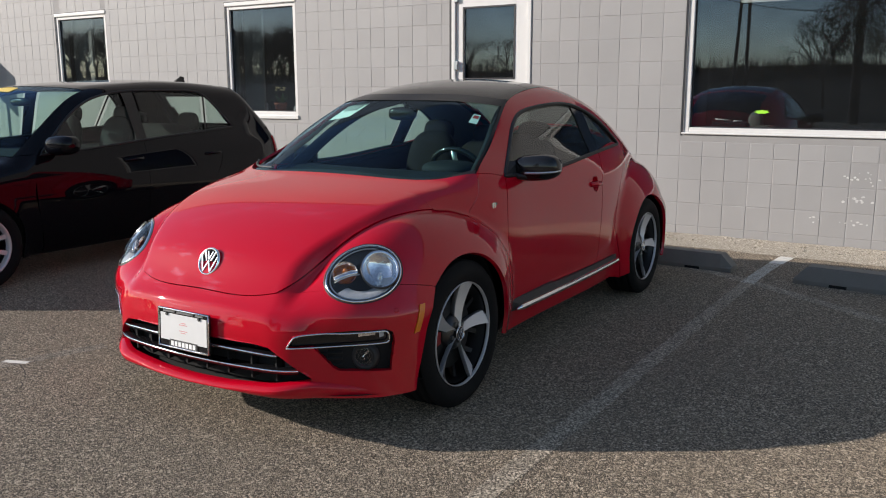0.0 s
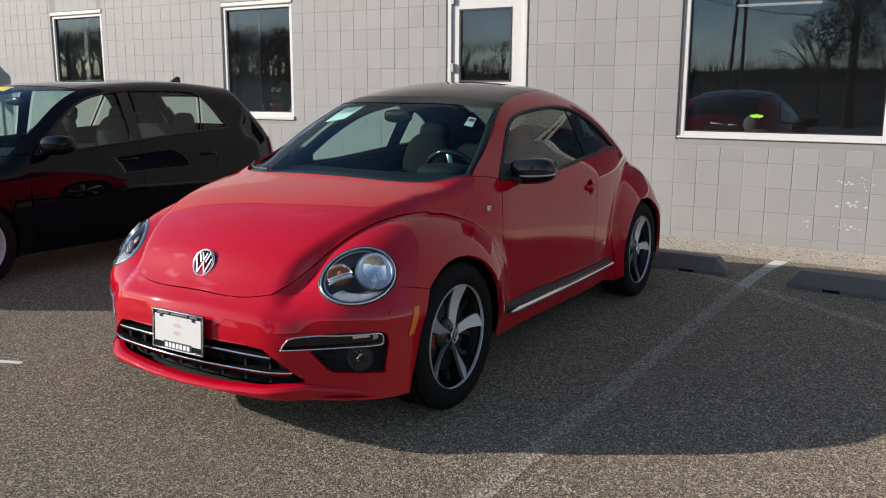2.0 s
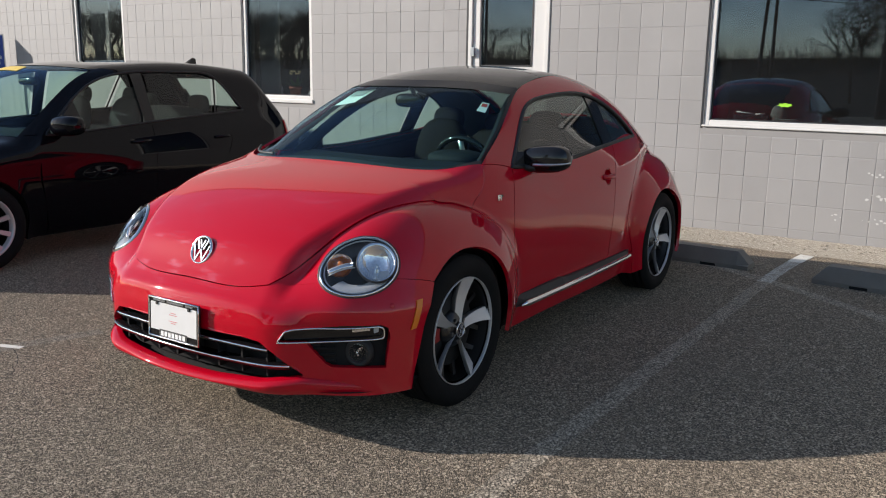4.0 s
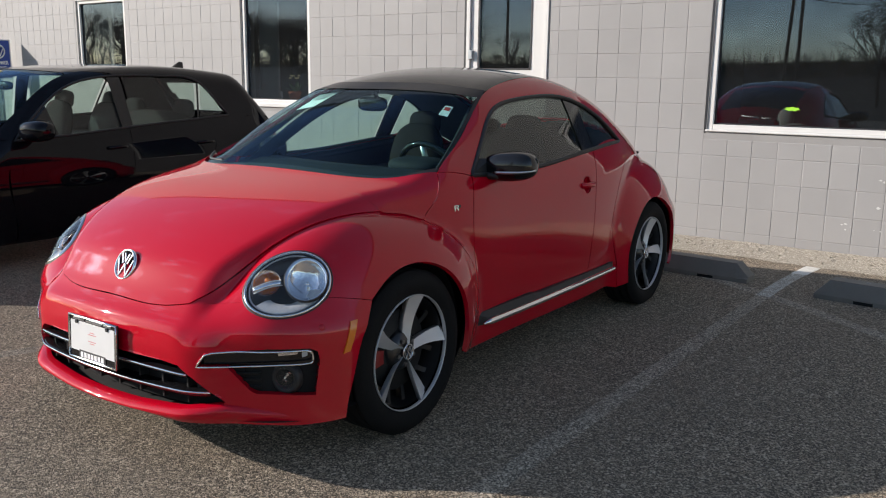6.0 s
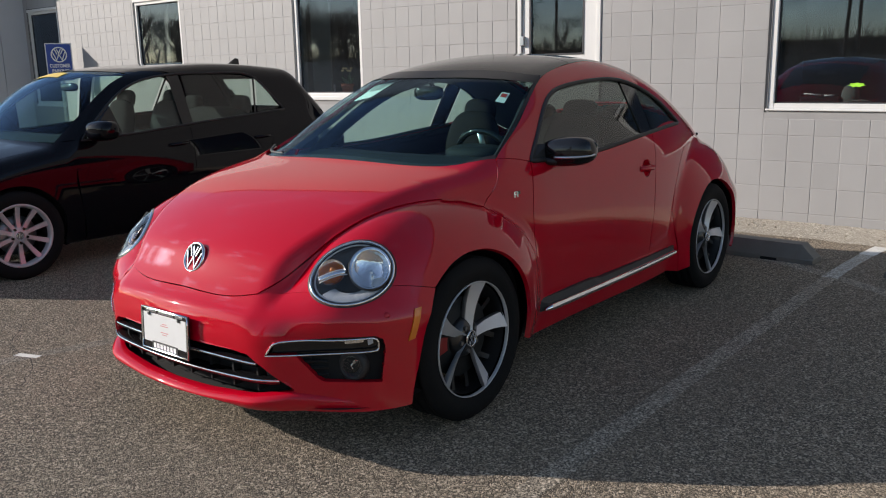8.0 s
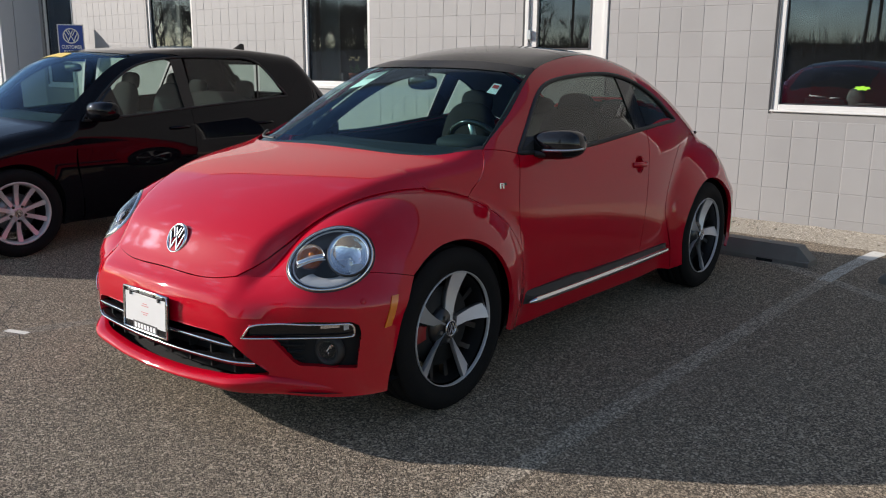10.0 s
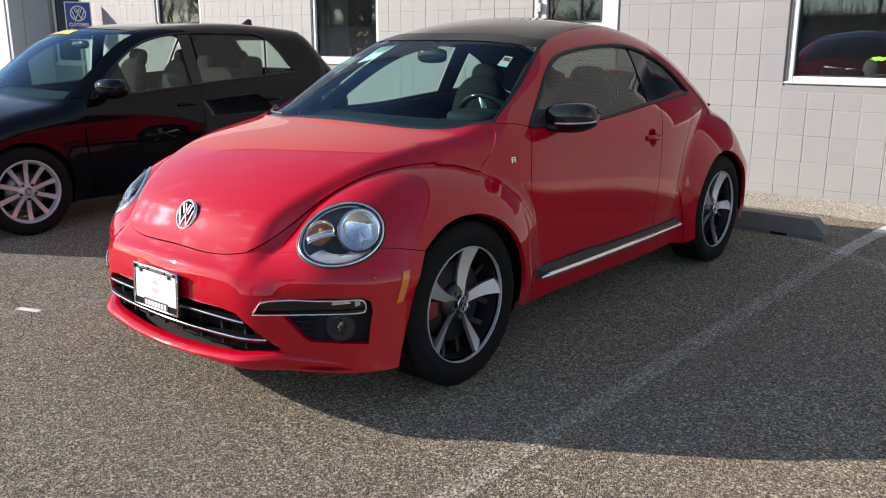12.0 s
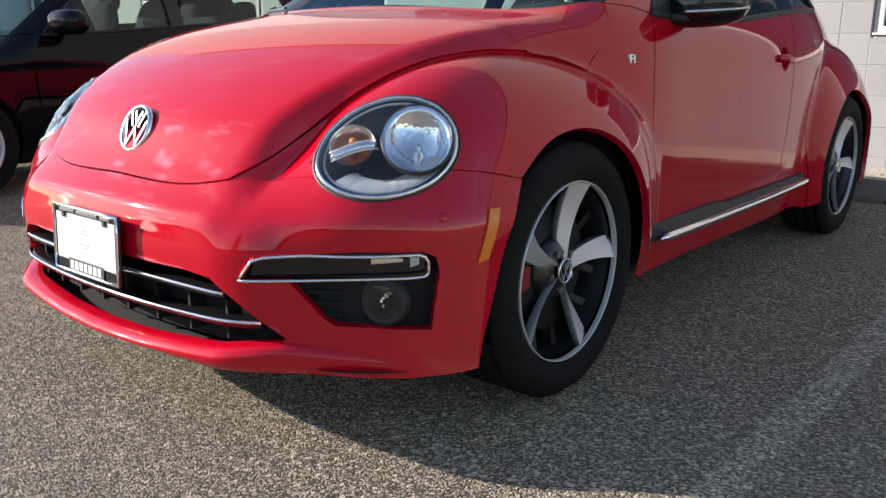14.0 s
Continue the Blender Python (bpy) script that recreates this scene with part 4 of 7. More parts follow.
emblem("badge", hood, Matrix.Translation(snap(coupe, np.array((0.0, -1.96, 0.70)), 0.004)) @ Matrix.Rotation(radians(-90), 4, "Z") @ pose(0, 0, 0, 0, -24, 0) , 0.062, CHROME, GLOSS_BLACK, "round chrome badge")

shell("front_fender", coupe, coons(F_ARCH, CREASE + ARC[1:] + [(0.812, -0.735, 0.215)], LAMP_SEAM[::-1], [F_ARCH[-1], (0.812, -0.735, 0.215)], 120, 44), RED, red_car, "", 0.0032, keep=off_lamp, rim=0.02, mirror=True)
shell("front_quarter", coupe, coons(ARC, [SEAM[-1], (0.735, -0.80, 0.985), DOOR_F[-1]], SEAM, DOOR_F, 36, 36), RED, red_car, "", 0.003, mirror=True)
CUP_Y, CUP_Z, CUP_R = 0.395, 0.853, 0.047


def to_cup(p):
    d = np.stack([p[..., 1] - CUP_Y, p[..., 2] - CUP_Z], -1)
    r = np.linalg.norm(d, axis=-1)
    k = np.abs(r - CUP_R) < 0.0062
    out = p.copy()
    out[k, 1:] = np.array((CUP_Y, CUP_Z)) + d[k] * (CUP_R / r[k])[:, None]
    return out


doors = shell("door", coupe, coons([DOOR_F[0], (0.84, -0.1, 0.335), DOOR_R[0]], WAIST, DOOR_F, DOOR_R, 130, 72), RED, red_car, "", 0.0032, mirror=True, move=to_cup,
              keep=lambda q: np.hypot(q[:, 1] - CUP_Y, q[:, 2] - CUP_Z) > CUP_R - 0.001)
shell("rear_quarter", coupe, coons([DOOR_R[0], R_CREASE[0]], WAIST_R + [(0.737, 1.16, 1.015), (0.726, 1.295, 0.964)], DOOR_R, R_CREASE, 50, 50), RED, red_car, "", 0.003, mirror=True)
shell("rear_fender", coupe, coons(R_ARCH, [(0.835, 0.86, 0.19)] + R_CREASE + R_TOP[1:] + [(0.78, 1.98, 0.45), (0.80, 1.93, 0.22)], [R_ARCH[0], (0.835, 0.86, 0.19)], [R_ARCH[-1], (0.89, 1.75, 0.21), (0.80, 1.93, 0.22)], 110, 36), RED, red_car, "", 0.003, rim=0.02, mirror=True)
shell("sill", coupe, coons([(0.812, -0.735, 0.19), (0.83, 0.0, 0.185), (0.835, 0.86, 0.19)], [(0.82, -0.735, 0.335), (0.84, 0.0, 0.335), (0.846, 0.83, 0.335)], [(0.812, -0.735, 0.19), (0.82, -0.735, 0.335)], [(0.835, 0.86, 0.19), (0.846, 0.83, 0.335)], 60, 12), RED, red_car, "", 0.001, mirror=True)
shell("roof_rail", coupe, coons(DAYLIGHT + [(0.737, 1.16, 1.015)] + R_TOP, RAIL, [DAYLIGHT[0], (0.735, -0.80, 0.985), RAIL[0]], [R_TOP[-1], RAIL[-1]], 150, 18), RED, red_car, "", 0.0015, mirror=True)

# roof, screens and hatch
def rails(i, j):
    return [(-x, y, z) for x, y, z in RAIL[i:j]], RAIL[i:j]
WS_TOP = [(-0.55, -0.25, 1.355), (-0.349, -0.368, 1.384), (-0.129, -0.44, 1.39), (0, -0.455, 1.39), (0.129, -0.44, 1.39), (0.349, -0.368, 1.384), (0.55, -0.25, 1.355)]
ROOF_END = [(-0.48, 0.75, 1.39), (0, 0.80, 1.44), (0.48, 0.75, 1.39)]
GLASS_END = [(-0.515, 1.5, 1.10), (0, 1.62, 1.10), (0.515, 1.5, 1.10)]
TAIL_END = [(-0.50, 1.95, 0.82), (0, 2.03, 0.80), (0.50, 1.95, 0.82)]
l, r = rails(0, 3)
sheet = coons(HOOD_REAR, WS_TOP, l, r, 60, 40)
# the glass is flattest in its middle and rolls off towards the pillars
for j in range(1, 39):
    row = sheet[:, j]
    mid, half = (row[29] + row[30]) / 2, np.abs(row[0, 0])
    lean = np.clip(np.abs(row[:, 0]) / half, 0, 1)
    for i in (1, 2):
        depth = row[0, i] - mid[i]
        share = np.clip((row[:, i] - mid[i]) / (depth if abs(depth) > 1e-4 else 1e-4), 0, 1)
        row[:, i] = mid[i] + depth * (share + (lean ** 4.2 - share) * min(1.0, 2.5 * math.sin(math.pi * j / 39)))
sheet = sheet + np.array((0, -0.002, 0.004))
mesh_object("windscreen", sheet.reshape(-1, 3), [(i * 40 + j, (i + 1) * 40 + j, (i + 1) * 40 + j + 1, i * 40 + j + 1) for i in range(59) for j in range(39)], WINDSCREEN, red_car, "tinted windscreen")
l, r = rails(2, 6)
MID = [(-0.505, 0.10, 1.42), (0, 0.10, 1.48), (0.505, 0.10, 1.42)]
shell("sunroof", coupe, coons(WS_TOP, MID, [l[0], l[1], MID[0]], [r[0], r[1], MID[2]], 50, 24), GLOSS_BLACK, red_car, "glossy black glass sunroof", 0.003)
shell("roof_panel", coupe, coons(MID, ROOF_END, [MID[0], l[2], l[3]], [MID[2], r[2], r[3]], 50, 30), GLOSS_BLACK, red_car, "glossy black roof panel", 0.002)
shell("rear_window", coupe, coons(ROOF_END, GLASS_END, [(-0.48, 0.75, 1.39), (-0.50, 1.2, 1.25), (-0.515, 1.5, 1.10)], [(0.48, 0.75, 1.39), (0.50, 1.2, 1.25), (0.515, 1.5, 1.10)], 40, 30), PRIVACY_GLASS, red_car, "darkly tinted rear window", 0.004, -0.002, 0.004,
      keep=lambda q: (np.abs(q[:, 0]) < 0.455) & (q[:, 1] > 0.86) & (q[:, 1] < 1.5))
shell("tailgate", coupe, coons(ROOF_END, TAIL_END, [(-0.48, 0.75, 1.39), (-0.50, 1.2, 1.25), (-0.52, 1.6, 1.04), (-0.50, 1.95, 0.82)], [(0.48, 0.75, 1.39), (0.50, 1.2, 1.25), (0.52, 1.6, 1.04), (0.50, 1.95, 0.82)], 60, 70), RED, red_car, "", 0.003,
      keep=lambda q: ~((np.abs(q[:, 0]) < 0.45) & (q[:, 1] > 0.87) & (q[:, 1] < 1.49)))
shell("tailgate_lining", coupe, coons(ROOF_END, TAIL_END, [(-0.48, 0.75, 1.39), (-0.50, 1.2, 1.25), (-0.52, 1.6, 1.04), (-0.50, 1.95, 0.82)], [(0.48, 0.75, 1.39), (0.50, 1.2, 1.25), (0.52, 1.6, 1.04), (0.50, 1.95, 0.82)], 60, 70), DASH, red_car, "", 0.003, -0.024, 0.0,
      keep=lambda q: ~((np.abs(q[:, 0]) < 0.45) & (q[:, 1] > 0.87) & (q[:, 1] < 1.49)))
shell("rear_bumper", coupe, coons([(-0.80, 1.93, 0.22), (0, 2.15, 0.21), (0.80, 1.93, 0.22)], TAIL_END, [(-0.80, 1.93, 0.22), (-0.78, 1.98, 0.45), (-0.72, 1.95, 0.68), (-0.50, 1.95, 0.82)], [(0.80, 1.93, 0.22), (0.78, 1.98, 0.45), (0.72, 1.95, 0.68), (0.50, 1.95, 0.82)], 50, 30), RED, red_car, "", 0.003)

# dark borders of the windscreen and the cowl below it
band = sheet[:, 35:] + np.array((0, -0.002, 0.003))
mesh_object("windscreen_band", band.reshape(-1, 3), [(i * 5 + j, (i + 1) * 5 + j, (i + 1) * 5 + j + 1, i * 5 + j + 1) for i in range(59) for j in range(4)], FRIT, red_car)
shell("cowl", coupe, coons(HOOD_REAR, [(x * 0.985, y + 0.075 - 0.02 * abs(x), z + 0.04) for x, y, z in HOOD_REAR], [HOOD_REAR[0], (-0.68, -0.83, 1.0)], [HOOD_REAR[-1], (0.68, -0.83, 1.0)], 40, 6), TRIM_BLACK, red_car, "", 0.006, -0.02, 0.006)
for pts in ([(-0.66, -0.95, 0.99), (-0.58, -1.06, 1.0), (-0.40, -1.135, 1.01)],):
    line = snap(coupe, curve(pts, 20), 0.006)
    tube("wiper", line, 0.007, TRIM_BLACK, red_car, "black wiper arm", 6)

# ceramic edge bands and the inner pillar trims
for sx in (1, -1):
    edge = [[tuple(np.array(p) + np.array((0, -0.003, 0.006))) for p in (sheet[0, j] + k * (sheet[1, j] - sheet[0, j]) for k in (0.0, 0.35, 0.7))] for j in range(40)]
    v = [(sx * -x, y, z) for row in edge for x, y, z in row]
    mesh_object("edge_band", v, [(3 * j + i, 3 * j + i + 1, 3 * j + i + 4, 3 * j + i + 3) for j in range(39) for i in range(2)], FRIT, red_car)
    inner = [(sx * (x * 0.94 - 0.02), y + 0.05, z - 0.055) for x, y, z in RAIL[:4]]
    tube("pillar_trim", curve(inner, 20), 0.034, DASH, red_car, "dark pillar trim", 8)

# side windows
low_w, high_w = curve(WAIST + WAIST_R[1:], 101), curve(DAYLIGHT, 101)
def daylight(i, j, inset_low=0.0):
    t = np.linspace(0, 1, 18)[None, :, None]
    return low_w[i:j, None] * (1 - t) + high_w[i:j, None] * t
shell("door_glass", coupe, daylight(3, 66), SIDE_GLASS, red_car, "", 0.0, -0.008, 0.0, mirror=True)
shell("b_pillar", coupe, daylight(66, 75), GLOSS_BLACK, red_car, "glossy black pillar cover", 0.0, -0.004, 0.01, mirror=True)
shell("quarter_glass", coupe, daylight(75, 99), SIDE_GLASS, red_car, "", 0.0, -0.008, 0.0, mirror=True)
for sx in (1, -1):
    ring = np.vstack([low_w, high_w[::-1][1:-1]])
    ring = snap(coupe, ring, 0.0)
    ring[:, 0] *= sx
    tube("window_seal", ring, 0.011, TRIM_BLACK, red_car, "", 6, True)

# door handle, mirror, skirt and small badges
for d, sx in zip(doors, (1, -1)):
    c = snap(coupe, np.array((0.84, 0.38, 0.855)))
    lathe("handle_cup", [(0.0, -0.030), (0.022, -0.028), (0.038, -0.018), (CUP_R, -0.003), (CUP_R + 0.003, -0.002)], RED, d, "", Matrix.Translation((sx * c[0], CUP_Y, CUP_Z)) @ pose(0, 0, 0, 0, 0, 0 if sx > 0 else 180), 32)
    h = [(sx * (c[0] - 0.004), 0.325, 0.856), (sx * (c[0] + 0.016), 0.35, 0.857), (sx * (c[0] + 0.020), 0.41, 0.856), (sx * (c[0] + 0.012), 0.452, 0.853), (sx * (c[0] - 0.006), 0.468, 0.852)]
    tube("door_handle", curve(h, 18), 0.0125, RED, d, "red pull handle", 10, False, 1.25)
    mir = blob("door_mirror", (sx * (0.878 if sx > 0 else 0.83), -0.515 if sx > 0 else -0.46, 1.026), (0.132, 0.080, 0.068), GLOSS_BLACK, red_car, "glossy black door mirror", 2.7, (0, -4 * sx, 8 * sx), 36)
    dx, dy = (0, 0) if sx > 0 else (-0.048, 0.055)
    strip = [(sx * (x + dx), y + dy, z) for x, y, z in ((0.845, -0.596, 1.003), (0.89, -0.594, 1.004), (0.95, -0.578, 1.007), (0.99, -0.550, 1.011), (1.008, -0.512, 1.015))]
    tube("indicator_strip", curve(strip, 20), 0.009, SATIN, mir, "silver indicator strip", 8, False, 0.7)
    blob("mirror_foot", (sx * 0.80, -0.545, 0.985), (0.075, 0.06, 0.022), TRIM_BLACK, mir, "", 2.4, (0, 0, 0), 20)
    tri = [(sx * 0.779, -0.71, 0.988), (sx * 0.806, -0.55, 0.985), (sx * 0.79, -0.56, 1.06), (sx * 0.742, -0.63, 1.06)]
    mesh_object("mirror_sail", tri + [(x - sx * 0.012, y, z) for x, y, z in tri], [(0, 1, 2, 3), (7, 6, 5, 4), (0, 4, 5, 1), (1, 5, 6, 2), (2, 6, 7, 3), (3, 7, 4, 0)], TRIM_BLACK, mir, "", False)
    # skirt moulding: a black wedge with a bright strip along its foot
    bm = bmesh.new()
    rows = []
    for i in range(25):
        t = i / 24
        y = -0.715 + 1.515 * t
        x = 0.826 + 0.012 * math.sin(math.pi * t) + 0.014 * t
        e = min(1, t / 0.05, (1 - t) / 0.03)
        zt, zb = 0.365 + 0.004 * t, 0.300 + 0.012 * t
        if t > 0.36:
            zt -= 0.010
        rows.append([bm.verts.new((sx * (x + dx), y, z)) for dx, z in ((-0.03, zt), (0.008 * e, zt - 0.004), (0.030 * e, zt - 0.030), (0.030 * e, zb + 0.006), (0.018 * e, zb), (-0.03, zb))])
    for p, q in zip(rows, rows[1:]):
        for k in range(6):
            f = (p[k], q[k], q[(k + 1) % 6], p[(k + 1) % 6])
            bm.faces.new(f if sx > 0 else f[::-1])
    bm.faces.new(rows[0] if sx < 0 else rows[0][::-1])
    bm.faces.new(rows[-1] if sx > 0 else rows[-1][::-1])
    skirt = part("side_skirt", bm, TRIM_BLACK, red_car, "black skirt moulding with chrome strip")
    line = [(sx * (0.862 + 0.012 * math.sin(math.pi * t) + 0.010 * t), -0.690 + 1.485 * t, 0.315 + 0.012 * t) for t in np.linspace(0, 1, 24)]
    tube("chrome_strip", line, [0.005] + [0.0155] * 22 + [0.005], CHROME, skirt, "", 8, False, 1.0)
    c = snap(coupe, np.array((0.822, -0.861, 0.868)))
    m = Matrix.Translation((sx * c[0], c[1], c[2])) @ pose(0, 0, 0, 0, -8 * sx, 0)
    tag = part("fender_badge", boxed((-0.004, -0.024, -0.013), (0.005, -0.016, 0.013), m, 0.001), CHROME, red_car, "small chrome badge")
    for lo, hi in (((-0.016, 0.008), (0.006, 0.013)), ((-0.016, -0.002), (0.006, 0.003)), ((0.001, 0.000), (0.008, 0.011)), ((-0.002, -0.013), (0.006, -0.001))):
        part("badge_stroke", boxed((-0.004, lo[0], lo[1]), (0.005, hi[0], hi[1]), m, 0.001), CHROME, tag)
    part("badge_inlay", boxed((-0.004, 0.011, -0.001), (0.004, 0.030, 0.012), m), GLOSS_BLACK, tag)
    # amber side marker on the bumper's end
    am = coons([(0.91, -1.700, 0.45), (0.919, -1.674, 0.455)], [(0.912, -1.664, 0.562), (0.92, -1.636, 0.564)], [(0.91, -1.700, 0.45), (0.912, -1.664, 0.562)], [(0.919, -1.674, 0.455), (0.92, -1.636, 0.564)], 6, 12)
    am = snap(coupe, am, 0.0)
    am[..., 0] *= sx
    shell("side_marker", coupe, am, AMBER, red_car, "amber side marker", 0.0, 0.005, 0.008)

# front bumper with its grille and lamp openings
PLAN_X = np.linspace(0, 0.9299, 4000)
PLAN_Y = np.maximum(-2.095 + 0.16 * PLAN_X ** 2, -2.055 + (PLAN_X - 0.50) * 0.705)
PLAN_L = np.concatenate([[0], np.cumsum(np.hypot(np.diff(PLAN_X), np.diff(PLAN_Y)))])


def front_flat(p):
    return np.stack([np.sign(p[..., 0]) * np.interp(np.abs(p[..., 0]), PLAN_X, PLAN_L), p[..., 2]], -1)


def unroll(poly):
    return [(math.copysign(float(np.interp(abs(x), PLAN_X, PLAN_L)), x), z) for x, z in poly]


GRILLE = unroll([(-0.36, 0.420), (0.36, 0.420), (0.44, 0.412), (0.485, 0.380), (0.60, 0.287), (0.59, 0.277), (0.44, 0.256), (0.20, 0.239), (0, 0.235), (-0.20, 0.239), (-0.44, 0.256), (-0.59, 0.277), (-0.60, 0.287), (-0.485, 0.380), (-0.44, 0.412)])
FOG = [(0.513, 0.414), (0.540, 0.458), (0.56, 0.468), (0.74, 0.486), (0.845, 0.485), (0.862, 0.472), (0.866, 0.435), (0.855, 0.312), (0.69, 0.318), (0.672, 0.330), (0.605, 0.418)]
HOLES = [GRILLE, unroll(FOG), unroll([(-x, z) for x, z in FOG])]


def to_edges(p):
    q = front_flat(p)
    shift = np.zeros_like(q)
    for h in HOLES:
        w, d = nearest(h, q)
        k = d < 0.0056
        shift[k] = (w - q)[k]
    x = np.abs(p[..., 0])
    e = 1e-3
    slope = (np.interp(x + e, PLAN_L, PLAN_X) - np.interp(x, PLAN_L, PLAN_X)) / e
    out = p.copy()
    L = np.abs(q[..., 0] + shift[..., 0])
    nx = np.interp(L, PLAN_L, PLAN_X)
    out[..., 1] += np.interp(nx, PLAN_X, PLAN_Y) - np.interp(x, PLAN_X, PLAN_Y)
    out[..., 0] = np.sign(p[..., 0]) * nx
    out[..., 2] += shift[..., 1]
    return out


def off_holes(mid):
    q = front_flat(mid)
    k = off_lamp(mid)
    for h in HOLES:
        k &= ~inside(h, q)
    return k


top = [(-x, y, z) for x, y, z in LAMP_SEAM[::-1]] + FRONT_EDGE[1:] + LAMP_SEAM[1:]
end_r = [(0.885, -1.690, 0.208), (0.90, -1.668, 0.27), (0.915, -1.648, 0.40), (0.918, -1.617, 0.49), (0.905, -1.545, 0.61)]
bottom = [(0.885, -1.690, 0.208), (0.845, -1.82, 0.204), (0.70, -1.95, 0.203), (0.5, -2.02, 0.216), (0.25, -2.065, 0.216), (0, -2.085, 0.214)]
bottom = [(-x, y, z) for x, y, z in bottom[:-1]] + bottom[::-1]
# the joint between hood corner and lamp is closed
filler = curve(LAMP_SEAM[:3], 24)
filler = np.stack([filler + np.array((0, -0.004 * t, -0.014 * t)) for t in np.linspace(-1, 1, 6)], 1)
shell("lamp_filler", coupe, filler, RED, red_car, "", 0.0, -0.0006, 0.0, keep=off_lamp, mirror=True)


def bumper_grid(columns=300, low=52, high=18):
    seam, foot = curve(top, 900), curve(bottom, 900)
    end = np.array(end_r)
    cells = []
    for u in np.linspace(-1, 1, columns):
        L = abs(u) * (PLAN_L[np.searchsorted(PLAN_X, 0.86)] + 0.20)
        k = np.clip((L - PLAN_L[np.searchsorted(PLAN_X, 0.86)]) / 0.20, 0, 1)
        x = float(np.interp(L, PLAN_L, PLAN_X)) if k == 0 else 0.86
        y = float(np.interp(x, PLAN_X, PLAN_Y))
        sx = 1 if u >= 0 else -1
        def across(line, last):
            at = np.array([np.interp(x, line[len(line) // 2:, 0], line[len(line) // 2:, i]) for i in range(3)])
            return at + k * (last - at)
        t, b = across(seam, end[-1]), across(foot, end[0])
        m = np.array((x, y, 0.49)) + k * (end[3] - np.array((x, y, 0.49)))
        b[:2] = m[:2] + k * (end[0][:2] - m[:2])
        col = np.vstack([b + np.linspace(0, 1, low)[:, None] * (m - b), m + np.linspace(0, 1, high + 1)[1:, None] * (t - m)])
        cells.append(col * np.array((sx, 1, 1)))
    return np.array(cells)


shell("front_bumper", coupe, bumper_grid(), RED, red_car, "", 0.0, keep=off_holes, move=to_edges, rim=0.03)


def on_front(x, z, off=0.0):
    L = abs(x)
    y = float(np.interp(L, PLAN_X, PLAN_Y))
    return snap(coupe, np.array((x, y, z)), off)


# lip under the grille, with a sloped upper face
rows = []
for x in np.linspace(-0.84, 0.84, 120):
    k = np.clip((0.84 - abs(x)) / 0.36, 0, 1)
    zg = float(np.interp(abs(x), (0, 0.20, 0.44, 0.59, 0.66, 0.84), (0.235, 0.239, 0.256, 0.277, 0.268, 0.240)))
    rows.append([on_front(x, z, o) for z, o in ((zg + 0.001, -0.030), (zg + 0.002, 0.006 * k - 0.004), (zg - 0.014, 0.028 * k - 0.004), (zg - 0.022, 0.030 * k - 0.004), (0.211, 0.019 * k - 0.004), (0.206, -0.012))])
lip_v = np.array(rows).reshape(-1, 3)
mesh_object("lower_lip", lip_v, [(i * 6 + k, (i + 1) * 6 + k, (i + 1) * 6 + k + 1, i * 6 + k + 1) for i in range(119) for k in range(5)], RED, red_car, "red lip below the grille")

# grille: dark back, two slats with bright edges, uprights
def band_patch(x0, x1, z0a, z0b, z1a, z1b, nu, nv):
    u, v = np.linspace(0, 1, nu), np.linspace(0, 1, nv)
    X = x0 + (x1 - x0) * u[:, None] + 0 * v
    lo, hi = z0a + (z0b - z0a) * u, z1a + (z1b - z1a) * u
    Z = lo[:, None] + (hi - lo)[:, None] * v
    Y = np.interp(np.abs(X), PLAN_X, PLAN_Y)
    return np.stack([X, Y, Z], -1)


grille = shell("grille", coupe, band_patch(-0.63, 0.63, 0.205, 0.205, 0.44, 0.44, 60, 10), VOID_BLACK, red_car, "black lower grille with bright-edged slats", 0, -0.075, 0)[0]
for zc, xe in ((0.372, 0.475), (0.312, 0.555)):
    rows = []
    for x in np.linspace(-xe, xe, 61):
        dz = 0.018 * (1 - (abs(x) / xe) ** 2) * (0.4 if zc > 0.33 else -0.2)
        rows.append([on_front(x, zc + dz + z, o) for z, o in ((0.010, -0.06), (0.011, -0.012), (0.004, -0.004), (-0.008, -0.010), (-0.012, -0.06))])
    v = np.array(rows).reshape(-1, 3)
    f = [(i * 5 + k, (i + 1) * 5 + k, (i + 1) * 5 + k + 1, i * 5 + k + 1) for i in range(60) for k in range(4)]
    slat = mesh_object("slat", v, f, GLOSS_BLACK, grille, "black slat with chrome edge")
    line = np.array([r[2] for r in rows]) + np.array((0, -0.001, 0.003))
    tube("chrome_edge", line, 0.0045, CHROME, slat, "", 6)
for x in np.linspace(-0.45, 0.45, 8):
    p = on_front(x, 0.30, -0.045)
    part("grille_upright", boxed((p[0] - 0.005, p[1] - 0.006, 0.262), (p[0] + 0.005, p[1] + 0.03, 0.385), None, 0.002), VOID_BLACK, grille)

